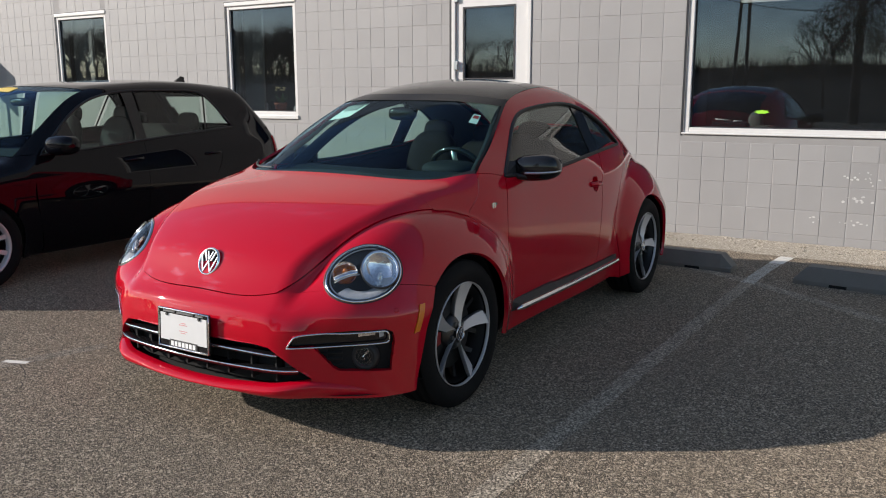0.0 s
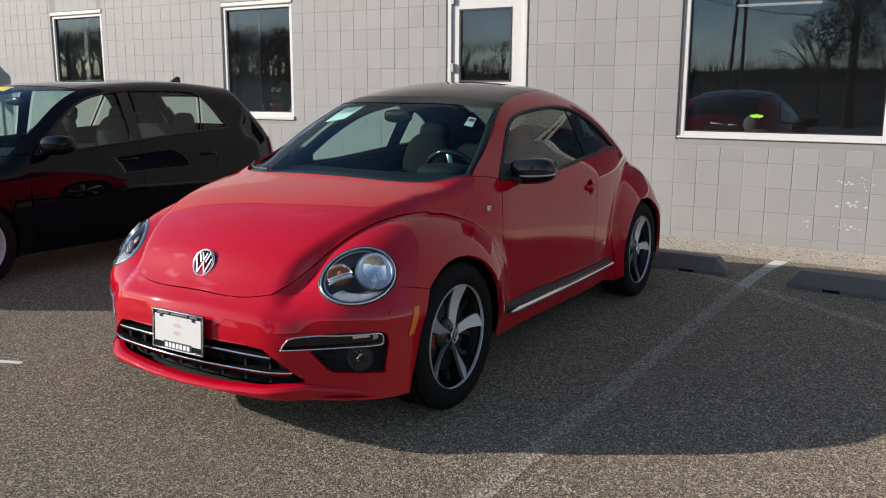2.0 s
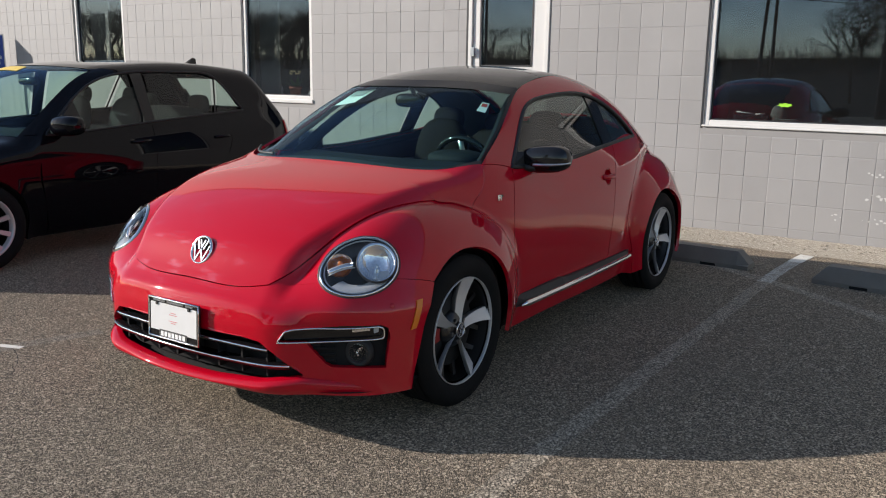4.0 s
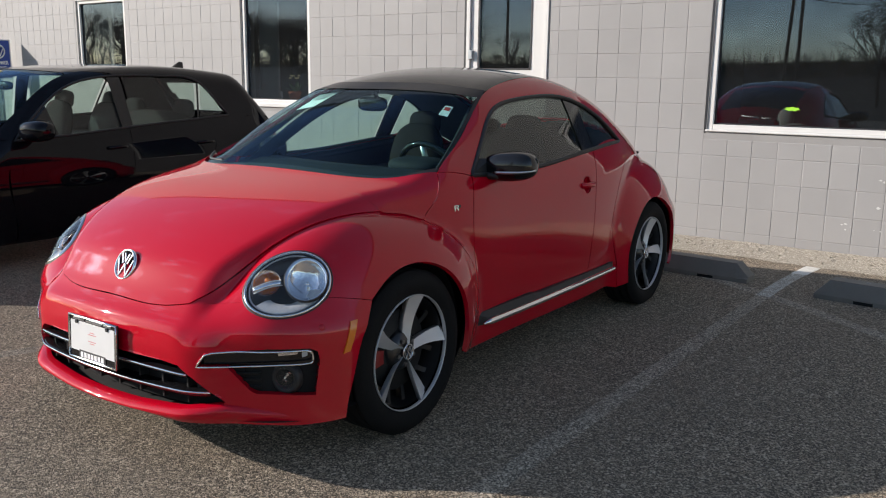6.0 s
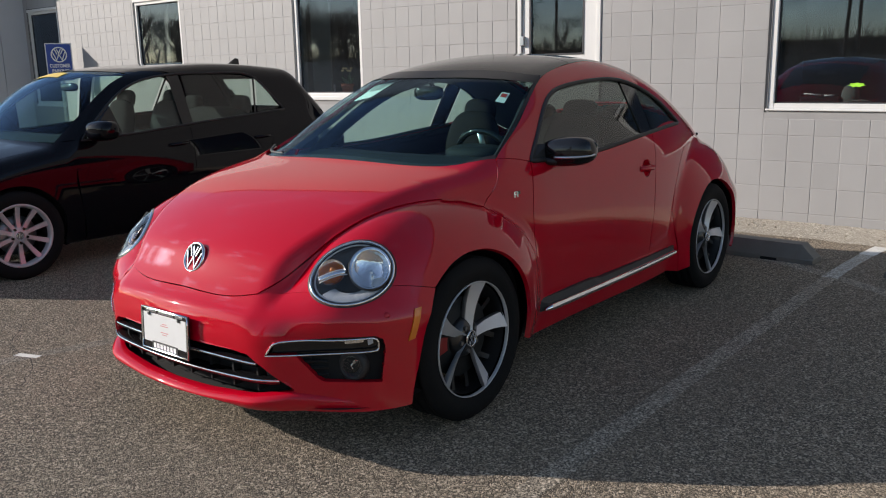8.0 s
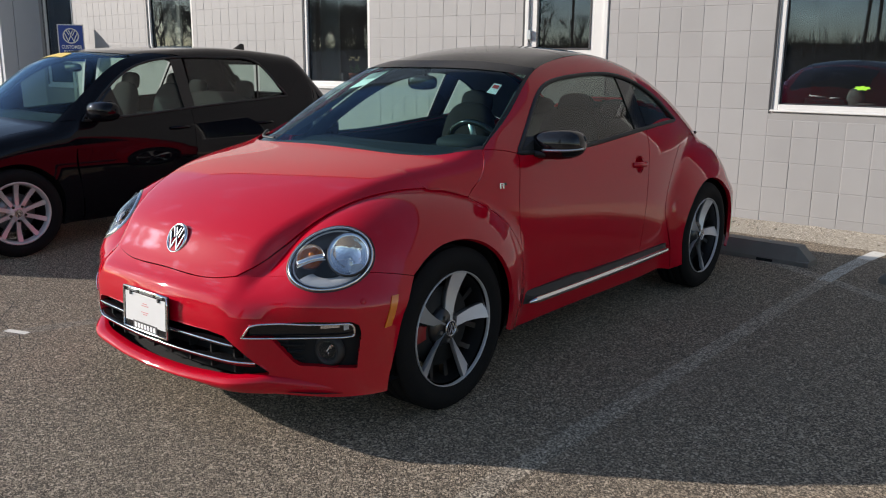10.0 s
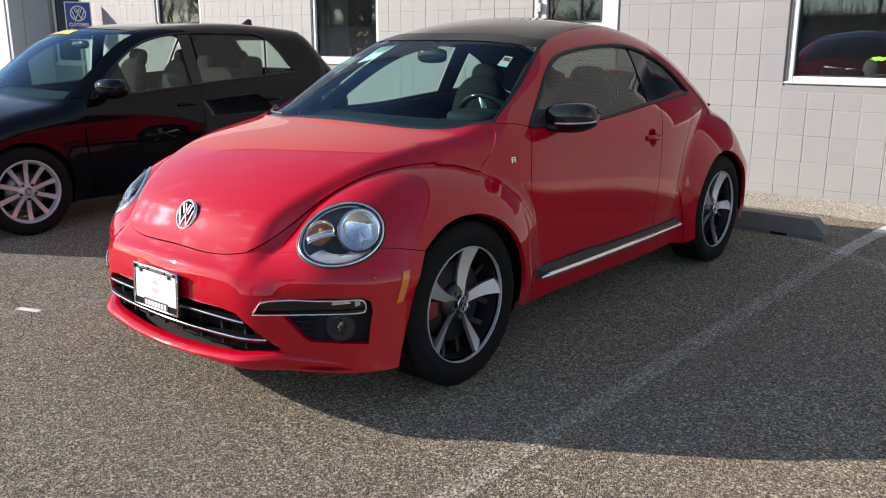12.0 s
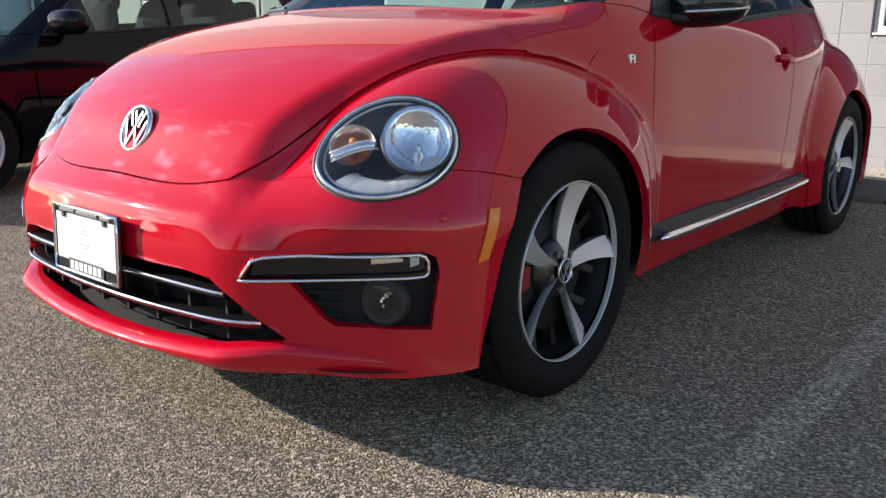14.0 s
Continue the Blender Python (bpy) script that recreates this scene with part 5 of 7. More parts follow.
# lamp housings beside the grille
for sx in (1, -1):
    def bpt(x, z, o):
        q = on_front(x, z, o)
        return (sx * q[0], q[1], q[2])
    pts = band_patch(0.49, 0.885, 0.295, 0.295, 0.50, 0.50, 40, 16)
    pts = snap(coupe, pts, -0.05)
    pts[..., 0] *= sx
    fog = mesh_object("fog_lamp_housing", pts.reshape(-1, 3), [(i * 16 + j, (i + 1) * 16 + j, (i + 1) * 16 + j + 1, i * 16 + j + 1) for i in range(39) for j in range(15)], TRIM_BLACK, red_car, "black lamp recess with chrome frame")
    frame_line = [(0.516, 0.414), (0.543, 0.458), (0.565, 0.466), (0.65, 0.475), (0.74, 0.481), (0.84, 0.480), (0.852, 0.474), (0.858, 0.462), (0.859, 0.440), (0.853, 0.432), (0.83, 0.429), (0.74, 0.424), (0.62, 0.418)]
    ring = []
    for a, b in zip(frame_line, frame_line[1:] + frame_line[:1]):
        for t in np.linspace(0, 1, 8, endpoint=False):
            ring.append(bpt(a[0] + (b[0] - a[0]) * t, a[1] + (b[1] - a[1]) * t, 0.004))
    tube("lamp_frame", ring, 0.0036, CHROME, fog, "thin chrome frame", 6, True)
    def tray(x0, x1, za, zb, o, mat, name, label=""):
        q = snap(coupe, band_patch(x0, x1, za, za + 0.006, zb, zb, 18, 6), o)
        q[..., 0] *= sx
        return mesh_object(name, q.reshape(-1, 3), [(i * 6 + j, (i + 1) * 6 + j, (i + 1) * 6 + j + 1, i * 6 + j + 1) for i in range(17) for j in range(5)], mat, fog, label)
    tray(0.535, 0.86, 0.420, 0.478, -0.018, GLOSS_BLACK, "lamp_slot")
    tray(0.755, 0.812, 0.452, 0.464, -0.012, FACETS, "daytime_lamp", "clear daytime running lamp")
    tray(0.825, 0.842, 0.448, 0.468, -0.012, LAMP_GREY, "lamp_reflector")
    for zs in (0.335, 0.36, 0.385, 0.41):
        ln = [bpt(x, zs, -0.028) for x in np.linspace(0.62, 0.70, 8)]
        tube("recess_bar", ln, 0.005, VOID_BLACK, fog, "", 6)
    c = Vector(bpt(0.775, 0.367, -0.035))
    nrm = Vector(outward(coupe, np.array((abs(c.x), c.y, c.z))))
    nrm.x *= sx
    nrm = (nrm + Vector((0, -0.9, 0))).normalized()
    fm = Matrix.Translation(c) @ nrm.to_track_quat("X", "Z").to_matrix().to_4x4()
    lathe("fog_lamp_bowl", [(0.0, -0.012), (0.022, -0.008), (0.036, 0.006), (0.040, 0.016), (0.042, 0.014), (0.042, 0.0)], TRIM_BLACK, fog, "", fm, 28)
    lathe("fog_lamp_bezel", [(0.040, 0.014), (0.045, 0.020), (0.056, 0.012), (0.060, -0.01)], TRIM_BLACK, fog, "", fm, 28)
    # tiny bright boxes in the dark bowl, added to imitate its glints
    for a, h, w, turn in ((0.004, 0.012, 0.005, 25), (-0.008, 0.004, 0.007, -30), (0.013, 0.019, 0.004, 50), (-0.017, -0.002, 0.004, 10), (-0.004, -0.012, 0.003, -15)):
        part("reflector_facet", boxed((-0.003, -w, -w * 1.3), (0.002, w, w * 1.3), fm @ pose(0, a, h, turn, turn * 0.4, 0), 0.0015), FACETS, fog)
    lathe("fog_lamp_lens", [(0.0, 0.022), (0.02, 0.021), (0.04, 0.016)], LAMP_GLASS, fog, "", fm, 28)
    # sensor dot
    p = snap(coupe, np.array((0.80, -1.72, 0.53)), 0.001)
    n2 = Vector(outward(coupe, p))
    n2.x *= sx
    lathe("parking_sensor", [(0.0, 0.002), (0.009, 0.002), (0.011, 0.0), (0.011, -0.003)], RED, red_car, "", Matrix.Translation((sx * p[0], p[1], p[2])) @ n2.to_track_quat("X", "Z").to_matrix().to_4x4(), 20)

# headlamps
def headlamp(sx):
    m = Matrix.Diagonal((sx, 1, 1, 1)) @ LAMP_M
    def put(u, v, w):
        return tuple(m @ Vector((u, v, w)))
    def drop(u, t):
        q = np.array(LAMP_M @ Vector((u, t, 0.0)))
        d = np.linspace(-0.09, 0.04, 66)
        line = q + d[:, None] * np.array(LAMP_N)
        f = coupe(line[:, 0], line[:, 1], line[:, 2])
        return float(d[np.argmax(f > 0)]) if (f > 0).any() else 0.0
    def dish(name, rows, mat, parent, label="", cu=0.0, cv=0.0, ratio=LAMP_B / LAMP_A, n=56, a0=0.0, a1=360.0, hug=0.0):
        full = a1 - a0 > 359
        ang = np.radians(np.linspace(a0, a1, n, endpoint=not full))
        v = []
        for a in ang:
            for r, w in rows:
                u, t = cu + r * math.cos(a), cv + r * ratio * math.sin(a)
                v.append(put(u, t, w + hug * drop(u, t)))
        k = len(rows)
        f = [(i * k + j, i * k + j + 1, ((i + 1) % n) * k + j + 1, ((i + 1) % n) * k + j) for i in range(n if full else n - 1) for j in range(k - 1)]
        if sx < 0:
            f = [q[::-1] for q in f]
        return mesh_object(name, v, f, mat, parent, label)
    lamp = dish("headlamp", [(0.0, -0.075), (0.08, -0.070), (0.13, -0.045), (0.144, -0.030), (0.152, -0.006)], LAMP_BLACK, red_car, "oval headlamp with clear cover and chrome ring", hug=0.9)
    dish("headlamp_ring", [(0.150, -0.008), (0.151, 0.002), (0.154, 0.005), (0.159, 0.003), (0.162, -0.003), (0.163, -0.02)], CHROME, lamp, "chrome ring", hug=1.0)
    dish("headlamp_seal", [(0.162, 0.0), (0.166, 0.001), (0.168, -0.006), (0.168, -0.02)], TRIM_BLACK, lamp, hug=1.0)
    # grey inner shelf that sweeps round the lower edge
    dish("lamp_shelf", [(0.136, -0.010), (0.122, -0.014), (0.100, -0.024), (0.080, -0.044)], LAMP_GREY, lamp, "", 0, 0, LAMP_B / LAMP_A, 44, 205, 330, hug=1.0)
    main = dish("main_reflector", [(0.0, -0.058), (0.025, -0.054), (0.05, -0.042), (0.066, -0.022), (0.075, -0.006), (0.078, -0.010)], FACETS, lamp, "bright round reflector bowl", 0.070, -0.008, 1.12, 40)
    dish("reflector_rim", [(0.075, -0.007), (0.076, -0.004), (0.078, -0.004), (0.080, -0.016)], LAMP_BLACK, lamp, "", 0.070, -0.008, 1.12, 40)
    dish("lamp_bulb", [(0.0, -0.038), (0.006, -0.039), (0.008, -0.044), (0.008, -0.06)], CHROME, lamp, "", 0.070, -0.008, 1.0, 16)
    dish("indicator_bowl", [(0.0, -0.066), (0.025, -0.060), (0.040, -0.046), (0.048, -0.026), (0.051, -0.024)], COPPER, lamp, "indicator bowl", -0.070, 0.030, 1.0, 32)
    dish("indicator_bulb", [(0.0, -0.026), (0.009, -0.030), (0.013, -0.042), (0.012, -0.06)], AMBER, lamp, "amber bulb", -0.066, 0.044, 1.0, 14)
    bar = [put(u, v, w) for u, v, w in ((-0.122, 0.010, -0.024), (-0.085, 0.012, -0.018), (-0.045, 0.012, -0.016), (-0.016, 0.010, -0.022))]
    tube("running_light", curve(bar, 14), [0.005] + [0.0095] * 12 + [0.005], FACETS, lamp, "clear light bar", 10)
    for dv in (0.011, -0.011):
        edge = [put(u, v + dv, w + 0.004) for u, v, w in ((-0.122, 0.010, -0.024), (-0.085, 0.012, -0.018), (-0.045, 0.012, -0.016), (-0.016, 0.010, -0.022))]
        tube("light_bar_edge", curve(edge, 14), 0.0016, LENS_WHITE, lamp, "", 6)
    dish("headlamp_cover", [(0.0, 0.006), (0.05, 0.005), (0.10, 0.003), (0.13, 0.002), (0.150, 0.001)], LAMP_GLASS, lamp, "clear domed cover", hug=1.0)
    dish("inner_ring", [(0.136, -0.012), (0.138, -0.006), (0.141, -0.006), (0.143, -0.014)], SATIN, lamp, hug=1.0)
for sx in (1, -1):
    headlamp(sx)

# number plate: dealer's card in a dark-edged chrome frame, text as plain bars
PLATE = pose(0, -2.118, 0.432, 90 - 3, 0, 0)
plate = part("plate_frame", boxed((-0.157, -0.084, -0.012), (0.157, 0.084, -0.002), PLATE, 0.004), GLOSS_BLACK, red_car, "dealer plate in a chrome frame")
ringp = [tuple(PLATE @ Vector((x, y, 0.0))) for x, y in ((-0.154, -0.081), (0.154, -0.081), (0.154, 0.081), (-0.154, 0.081))]
ringp = [tuple(np.array(a) + (np.array(b) - np.array(a)) * t) for a, b in zip(ringp, ringp[1:] + ringp[:1]) for t in (0, 0.25, 0.5, 0.75)]
tube("plate_edge", ringp, 0.0045, CHROME, plate, "", 6, True, 1.0, (0, 1, 0))
part("plate_card", boxed((-0.143, -0.052, -0.002), (0.143, 0.063, 0.000), PLATE), CARD, plate, "white dealer card")
bm = bmesh.new()
x = -0.125
for i in range(3):
    w = (0.07, 0.10, 0.045)[i]
    box(bm, (x, 0.068, -0.002), (x + w, 0.075, 0.0005), PLATE)
    x += w + 0.015
part("frame_text_bars", bm, SATIN, plate)
part("name_panel", boxed((-0.088, -0.079, -0.002), (0.088, -0.046, 0.001), PLATE, 0.002), PLATE_INK, plate, "dark name panel")
bm = bmesh.new()
for i in range(7):
    box(bm, (-0.076 + i * 0.0225, -0.073, 0.001), (-0.076 + i * 0.0225 + 0.016, -0.053, 0.0018), PLATE)
part("name_bars", bm, PAPER, plate)
bm = bmesh.new()
for y0, w in ((0.028, 0.03), (0.020, 0.05), (-0.006, 0.05), (-0.014, 0.03)):
    box(bm, (-w / 2, y0, 0.0), (w / 2, y0 + 0.003, 0.0008), PLATE)
part("card_mark", bm, PINK_INK, plate)
for x in (-0.10, 0.10):
    bm = bmesh.new()
    bmesh.ops.create_cone(bm, cap_ends=True, segments=10, radius1=0.008, radius2=0.007, depth=0.008, matrix=PLATE @ Matrix.Translation((x, 0.060, 0.001)))
    part("plate_screw", bm, TRIM_BLACK, plate)

# wheels
for y, t in ((-1.2685, 1.44), (1.2685, 1.28)):
    coupe_wheel(red_car, pose(0.785, y, 0.335), t, 1)
    coupe_wheel(red_car, pose(-0.785, y, 0.335, 0, 0, 180), t, -1)


# dark inner shell behind the panels, open at the wheels
def liner(f, name, parent, y0, y1, zc, ztop, hubs, off, r=0.40, xin=0.52):
    ys, th = np.linspace(y0, y1, 130), np.linspace(-0.42 * math.pi, 1.42 * math.pi, 96)
    Y, T = np.meshgrid(ys, th, indexing="ij")
    lo, hi = np.zeros_like(Y), np.full_like(Y, 1.5)
    for _ in range(30):
        m = (lo + hi) / 2
        ins = f(m * np.cos(T), Y, zc + m * np.sin(T)) < off
        lo, hi = np.where(ins, m, lo), np.where(ins, hi, m)
    P = np.stack([lo * np.cos(T), Y, np.minimum(zc + lo * np.sin(T), ztop(Y))], -1)
    a, b = P.shape[:2]
    ids = np.arange(a * b).reshape(a, b)
    c = np.stack([ids[:-1, :-1], ids[1:, :-1], ids[1:, 1:], ids[:-1, 1:]], -1).reshape(-1, 4)
    v = P.reshape(-1, 3)
    mid = v[c].mean(1)
    k = np.ones(len(c), bool)
    for hy in hubs:
        k &= ~((np.hypot(mid[:, 1] - hy, mid[:, 2] - 0.335) < r) & (np.abs(mid[:, 0]) > xin))
    return mesh_object(name, v, c[k], VOID_BLACK, parent)


liner(coupe, "inner_shell", red_car, -1.92, 2.0, 0.5, lambda y: np.where(y < -0.95, 0.93, np.where(y > 1.0, 0.93, 0.86)), (-1.2685, 1.2685), -0.035)
for y in (-1.2685, 1.2685):
    for sx in (1, -1):
        lathe("wheel_housing", [(0.40, 0.05), (0.40, -0.22), (0.0, -0.22)], VOID_BLACK, red_car, "", pose(sx * 0.785, y, 0.335, 0, 0, 0 if sx > 0 else 180), 48, (-15, 195))
part("underbody", boxed((-0.70, -1.55, 0.16), (0.70, 1.9, 0.20)), VOID_BLACK, red_car)
tray_v = [q for x, y, z in [tuple(p) for p in curve(bottom, 60)] for q in ((x * 0.985, y + 0.012, 0.218), (x * 0.985, max(y + 0.03, -1.58), 0.218))]
mesh_object("bumper_tray", tray_v, [(2 * i, 2 * i + 2, 2 * i + 3, 2 * i + 1) for i in range(59)], VOID_BLACK, red_car)
part("air_dam", boxed((-0.70, -1.63, 0.19), (0.70, -1.60, 0.30), None, 0.01), VOID_BLACK, red_car)

# cabin: dashboard, wheel, seats, mirror, shelf
def front_seat(parent, x, y, mat, name="seat", tall=1.0):
    s = blob(name, (x, y + 0.16, 0.98 * tall - 0.06), (0.20, 0.07, 0.31), mat, parent, "leather front seat", 3.0, (-13, 0, 0), 28)
    blob("seat_cushion", (x, y - 0.12, 0.60 * tall), (0.25, 0.27, 0.09), mat, s, "", 3.0)
    blob("headrest", (x, y + 0.27, 1.235 * tall), (0.115, 0.05, 0.08), mat, s, "padded headrest", 3.0, (-10, 0, 0), 24)
    for dx in (-0.05, 0.05):
        tube("headrest_post", [(x + dx, y + 0.25, 1.12 * tall), (x + dx, y + 0.265, 1.22 * tall)], 0.006, SATIN, s)
    return s


bm = bmesh.new()
dash_rows = []
for x in np.linspace(-0.68, 0.68, 21):
    k = 0.10 * (x / 0.68) ** 2
    dash_rows.append([bm.verts.new((x, y + k, z)) for y, z in ((-0.96, 0.96), (-0.80, 1.0), (-0.60, 0.985), (-0.52, 0.95), (-0.50, 0.80), (-0.56, 0.62))])
for p, q in zip(dash_rows, dash_rows[1:]):
    for i in range(5):
        bm.faces.new((p[i], q[i], q[i + 1], p[i + 1]))
dash = part("dashboard", bm, DASH, red_car, "dark dashboard", True)
blob("instrument_hood", (0.37, -0.56, 1.0), (0.17, 0.11, 0.045), DASH, dash, "", 2.4)
rim_c, rim_m = Vector((0.36, -0.45, 0.935)), Euler((radians(-66), 0, 0)).to_matrix()
ringw = [tuple(rim_c + rim_m @ Vector((0.185 * math.cos(a), 0.185 * math.sin(a), 0))) for a in np.linspace(0, 2 * math.pi, 40, endpoint=False)]
sw = tube("steering_wheel", ringw, 0.016, GLOSS_BLACK, red_car, "black leather steering wheel", 8, True, 1.0, tuple(rim_m @ Vector((0, 0, 1))))
blob("wheel_hub", tuple(rim_c + rim_m @ Vector((0, 0, -0.02))), (0.075, 0.05, 0.06), DASH, sw, "", 2.5)
for a in (0, 180, 270):
    e = rim_m @ Vector((0.18 * math.cos(radians(a)), 0.18 * math.sin(radians(a)), 0))
    tube("wheel_spoke", [tuple(rim_c), tuple(rim_c + e)], 0.014, SATIN, sw)
for x in (0.37, -0.37):
    front_seat(red_car, x, 0.19, LEATHER, "seat", 0.925)
blob("rear_seat", (0, 1.02, 0.80), (0.60, 0.10, 0.32), LEATHER, red_car, "grey rear bench", 3.2, (-20, 0, 0))
blob("rear_headrest", (0.32, 1.08, 1.10), (0.13, 0.05, 0.07), LEATHER, red_car, "", 3.0)
blob("rear_headrest", (-0.32, 1.08, 1.10), (0.13, 0.05, 0.07), LEATHER, red_car, "", 3.0)
part("parcel_shelf", boxed((-0.58, 1.12, 0.93), (0.58, 1.75, 0.95), None, 0.01), DASH, red_car)
mirror = blob("cabin_mirror", (-0.045, -0.43, 1.285), (0.095, 0.03, 0.038), GLOSS_BLACK, red_car, "black rear-view mirror", 3.0)
part("mirror_glass", boxed((-0.12, 0.029, 1.262), (0.03, 0.033, 1.308), Matrix.Translation((0, -0.43, 0))), CHROME, mirror)
tube("mirror_stem", [(0, -0.47, 1.345), (0, -0.44, 1.31)], 0.012, GLOSS_BLACK, mirror)
for sx in (1, -1):
    lining = snap(coupe, coons([(0.8, -0.70, 0.5), (0.8, 0.45, 0.5)], [(0.77, -0.70, 0.97), (0.77, 0.5, 1.03)], [(0.8, -0.70, 0.5), (0.77, -0.70, 0.97)], [(0.8, 0.45, 0.5), (0.77, 0.5, 1.03)], 24, 12), -0.06)
    lining[..., 0] *= sx
    mesh_object("door_lining", lining.reshape(-1, 3), [(i * 12 + j, (i + 1) * 12 + j, (i + 1) * 12 + j + 1, i * 12 + j + 1) for i in range(23) for j in range(11)], DASH, red_car)
head = snap(coupe, coons([(-0.53, -0.25, 1.33), (0, -0.40, 1.37), (0.53, -0.25, 1.33)], [(-0.48, 0.80, 1.36), (0, 0.86, 1.40), (0.48, 0.80, 1.36)], [(-0.53, -0.25, 1.33), (-0.50, 0.3, 1.4), (-0.48, 0.80, 1.36)], [(0.53, -0.25, 1.33), (0.50, 0.3, 1.4), (0.48, 0.80, 1.36)], 24, 24), -0.03)
mesh_object("headliner", head.reshape(-1, 3), [(i * 24 + j, (i + 1) * 24 + j, (i + 1) * 24 + j + 1, i * 24 + j + 1) for i in range(23) for j in range(23)], LINING, red_car)
shell("pillar_lining", coupe, coons(DAYLIGHT + [(0.737, 1.16, 1.015)] + R_TOP[:2], RAIL[:7], [DAYLIGHT[0], (0.735, -0.80, 0.985), RAIL[0]], [R_TOP[1], RAIL[6]], 90, 12), LINING, red_car, "", 0.004, -0.022, 0.0, mirror=True)
for sx in (1, -1):
    ledge_line = snap(coupe, np.array(curve(WAIST + WAIST_R[1:], 40)), -0.034)
    ledge_line[:, 0] *= sx
    tube("door_top_lining", ledge_line - np.array((0, 0, 0.018)), 0.024, DASH, red_car, "dark padded door top", 8)
shell("quarter_lining", coupe, coons([DOOR_R[2], (0.842, 0.765, 0.602)], WAIST_R + [(0.737, 1.16, 1.015)], DOOR_R[2:], [(0.842, 0.765, 0.602), (0.834, 0.82, 0.752), (0.805, 0.957, 0.899), (0.737, 1.16, 1.015)], 24, 24), DASH, red_car, "", 0.004, -0.022, 0.0, mirror=True)
# papers behind the windscreen
for pts, mat, lab in (([(-0.515, -0.345, 1.345), (-0.265, -0.466, 1.364), (-0.325, -0.597, 1.290), (-0.565, -0.49, 1.255)], PAPER, "white paper slip on the glass"), ([(0.466, -0.475, 1.309), (0.505, -0.462, 1.303), (0.522, -0.535, 1.258), (0.478, -0.55, 1.270)], PAPER, "small white service sticker")):
    q = snap(coupe, np.array(pts), -0.024)
    st = mesh_object("window_sticker", list(q) + [tuple(a - np.array((0, 0, 0.0015))) for a in q], [(0, 1, 2, 3), (7, 6, 5, 4)], mat, red_car, lab, False)
    c = q.mean(0)
    k = (q - c) * np.array((0.7, 0.7, 0.7)) + c
    k = snap(coupe, np.array([k[0], k[1], (k[1] + k[2]) / 2, (k[0] + k[3]) / 2]), -0.0225)
    mesh_object("sticker_print", k, [(0, 1, 2, 3)], RED_INK if lab.startswith("small") else LAMP_GREY, st, "", False)

# ---- the black hatchback: half a body, front towards -y ----
G_HOOD = spline((-2.12, -2.06, -1.95, -1.6, -1.2, -0.9), (0.52, 0.66, 0.735, 0.85, 0.94, 0.99))
G_CABIN = spline((-1.25, -1.06, -0.85, -0.65, -0.45, -0.25, 0.1, 0.6, 1.0, 1.3, 1.44, 1.53, 1.60, 1.68, 1.80, 1.92, 2.00, 2.07, 2.11), (0.84, 0.985, 1.15, 1.305, 1.418, 1.473, 1.505, 1.526, 1.518, 1.497, 1.484, 1.465, 1.42, 1.335, 1.20, 1.05, 0.87, 0.62, 0.40))
G_SIDE = spline((0.1, 0.3, 0.5, 0.62, 0.74, 0.85, 0.95, 1.02, 1.2, 1.4, 1.5), (0.770, 0.840, 0.884, 0.895, 0.891, 0.875, 0.850, 0.824, 0.757, 0.680, 0.63))
G_PLAN = spline((-2.1, -1.9, -1.5, -0.8, 0.8, 1.5, 1.9, 2.1), (0.74, 0.90, 0.98, 1.0, 1.0, 0.975, 0.91, 0.80))


def hatch(x, y, z):
    x = np.abs(x)
    w = np.clip((y + 0.2) / 1.4, 0, 1)
    yy = y - (0.22 - 0.34 * w * w * (3 - 2 * w)) * x * x
    def top(v):
        return smax(G_HOOD(np.minimum(v, -0.8)) - 2 * np.maximum(v + 0.8, 0), G_CABIN(v), 0.02)
    t = top(yy)
    slope = (top(yy + D) - t) / D
    lid = (z - (t - 0.075 * x * x)) / np.sqrt(1 + slope * slope)
    side = (x - G_SIDE(z) * G_PLAN(y)) * 0.93
    hull = smax(smax(lid, side, 0.11), 0.17 - z, 0.05)
    ends = ((np.abs(x / 0.93) ** 3.4 + np.abs(np.minimum(y + 1.2, 0) / 0.895) ** 3.4 + np.abs(np.maximum(y - 1.2, 0) / 0.885) ** 3.4 + 1e-9) ** (1 / 3.4) - 1) * 0.8
    hull = smax(hull, ends, 0.06)
    flare = smin(lump(x, y, z, (0.6, -1.289, 0.30), (0.303, 0.44, 0.41), 3.2), lump(x, y, z, (0.6, 1.289, 0.30), (0.303, 0.44, 0.41), 3.2), 0.02)
    return smin(hull, smax(flare, 0.17 - z, 0.03), 0.05)


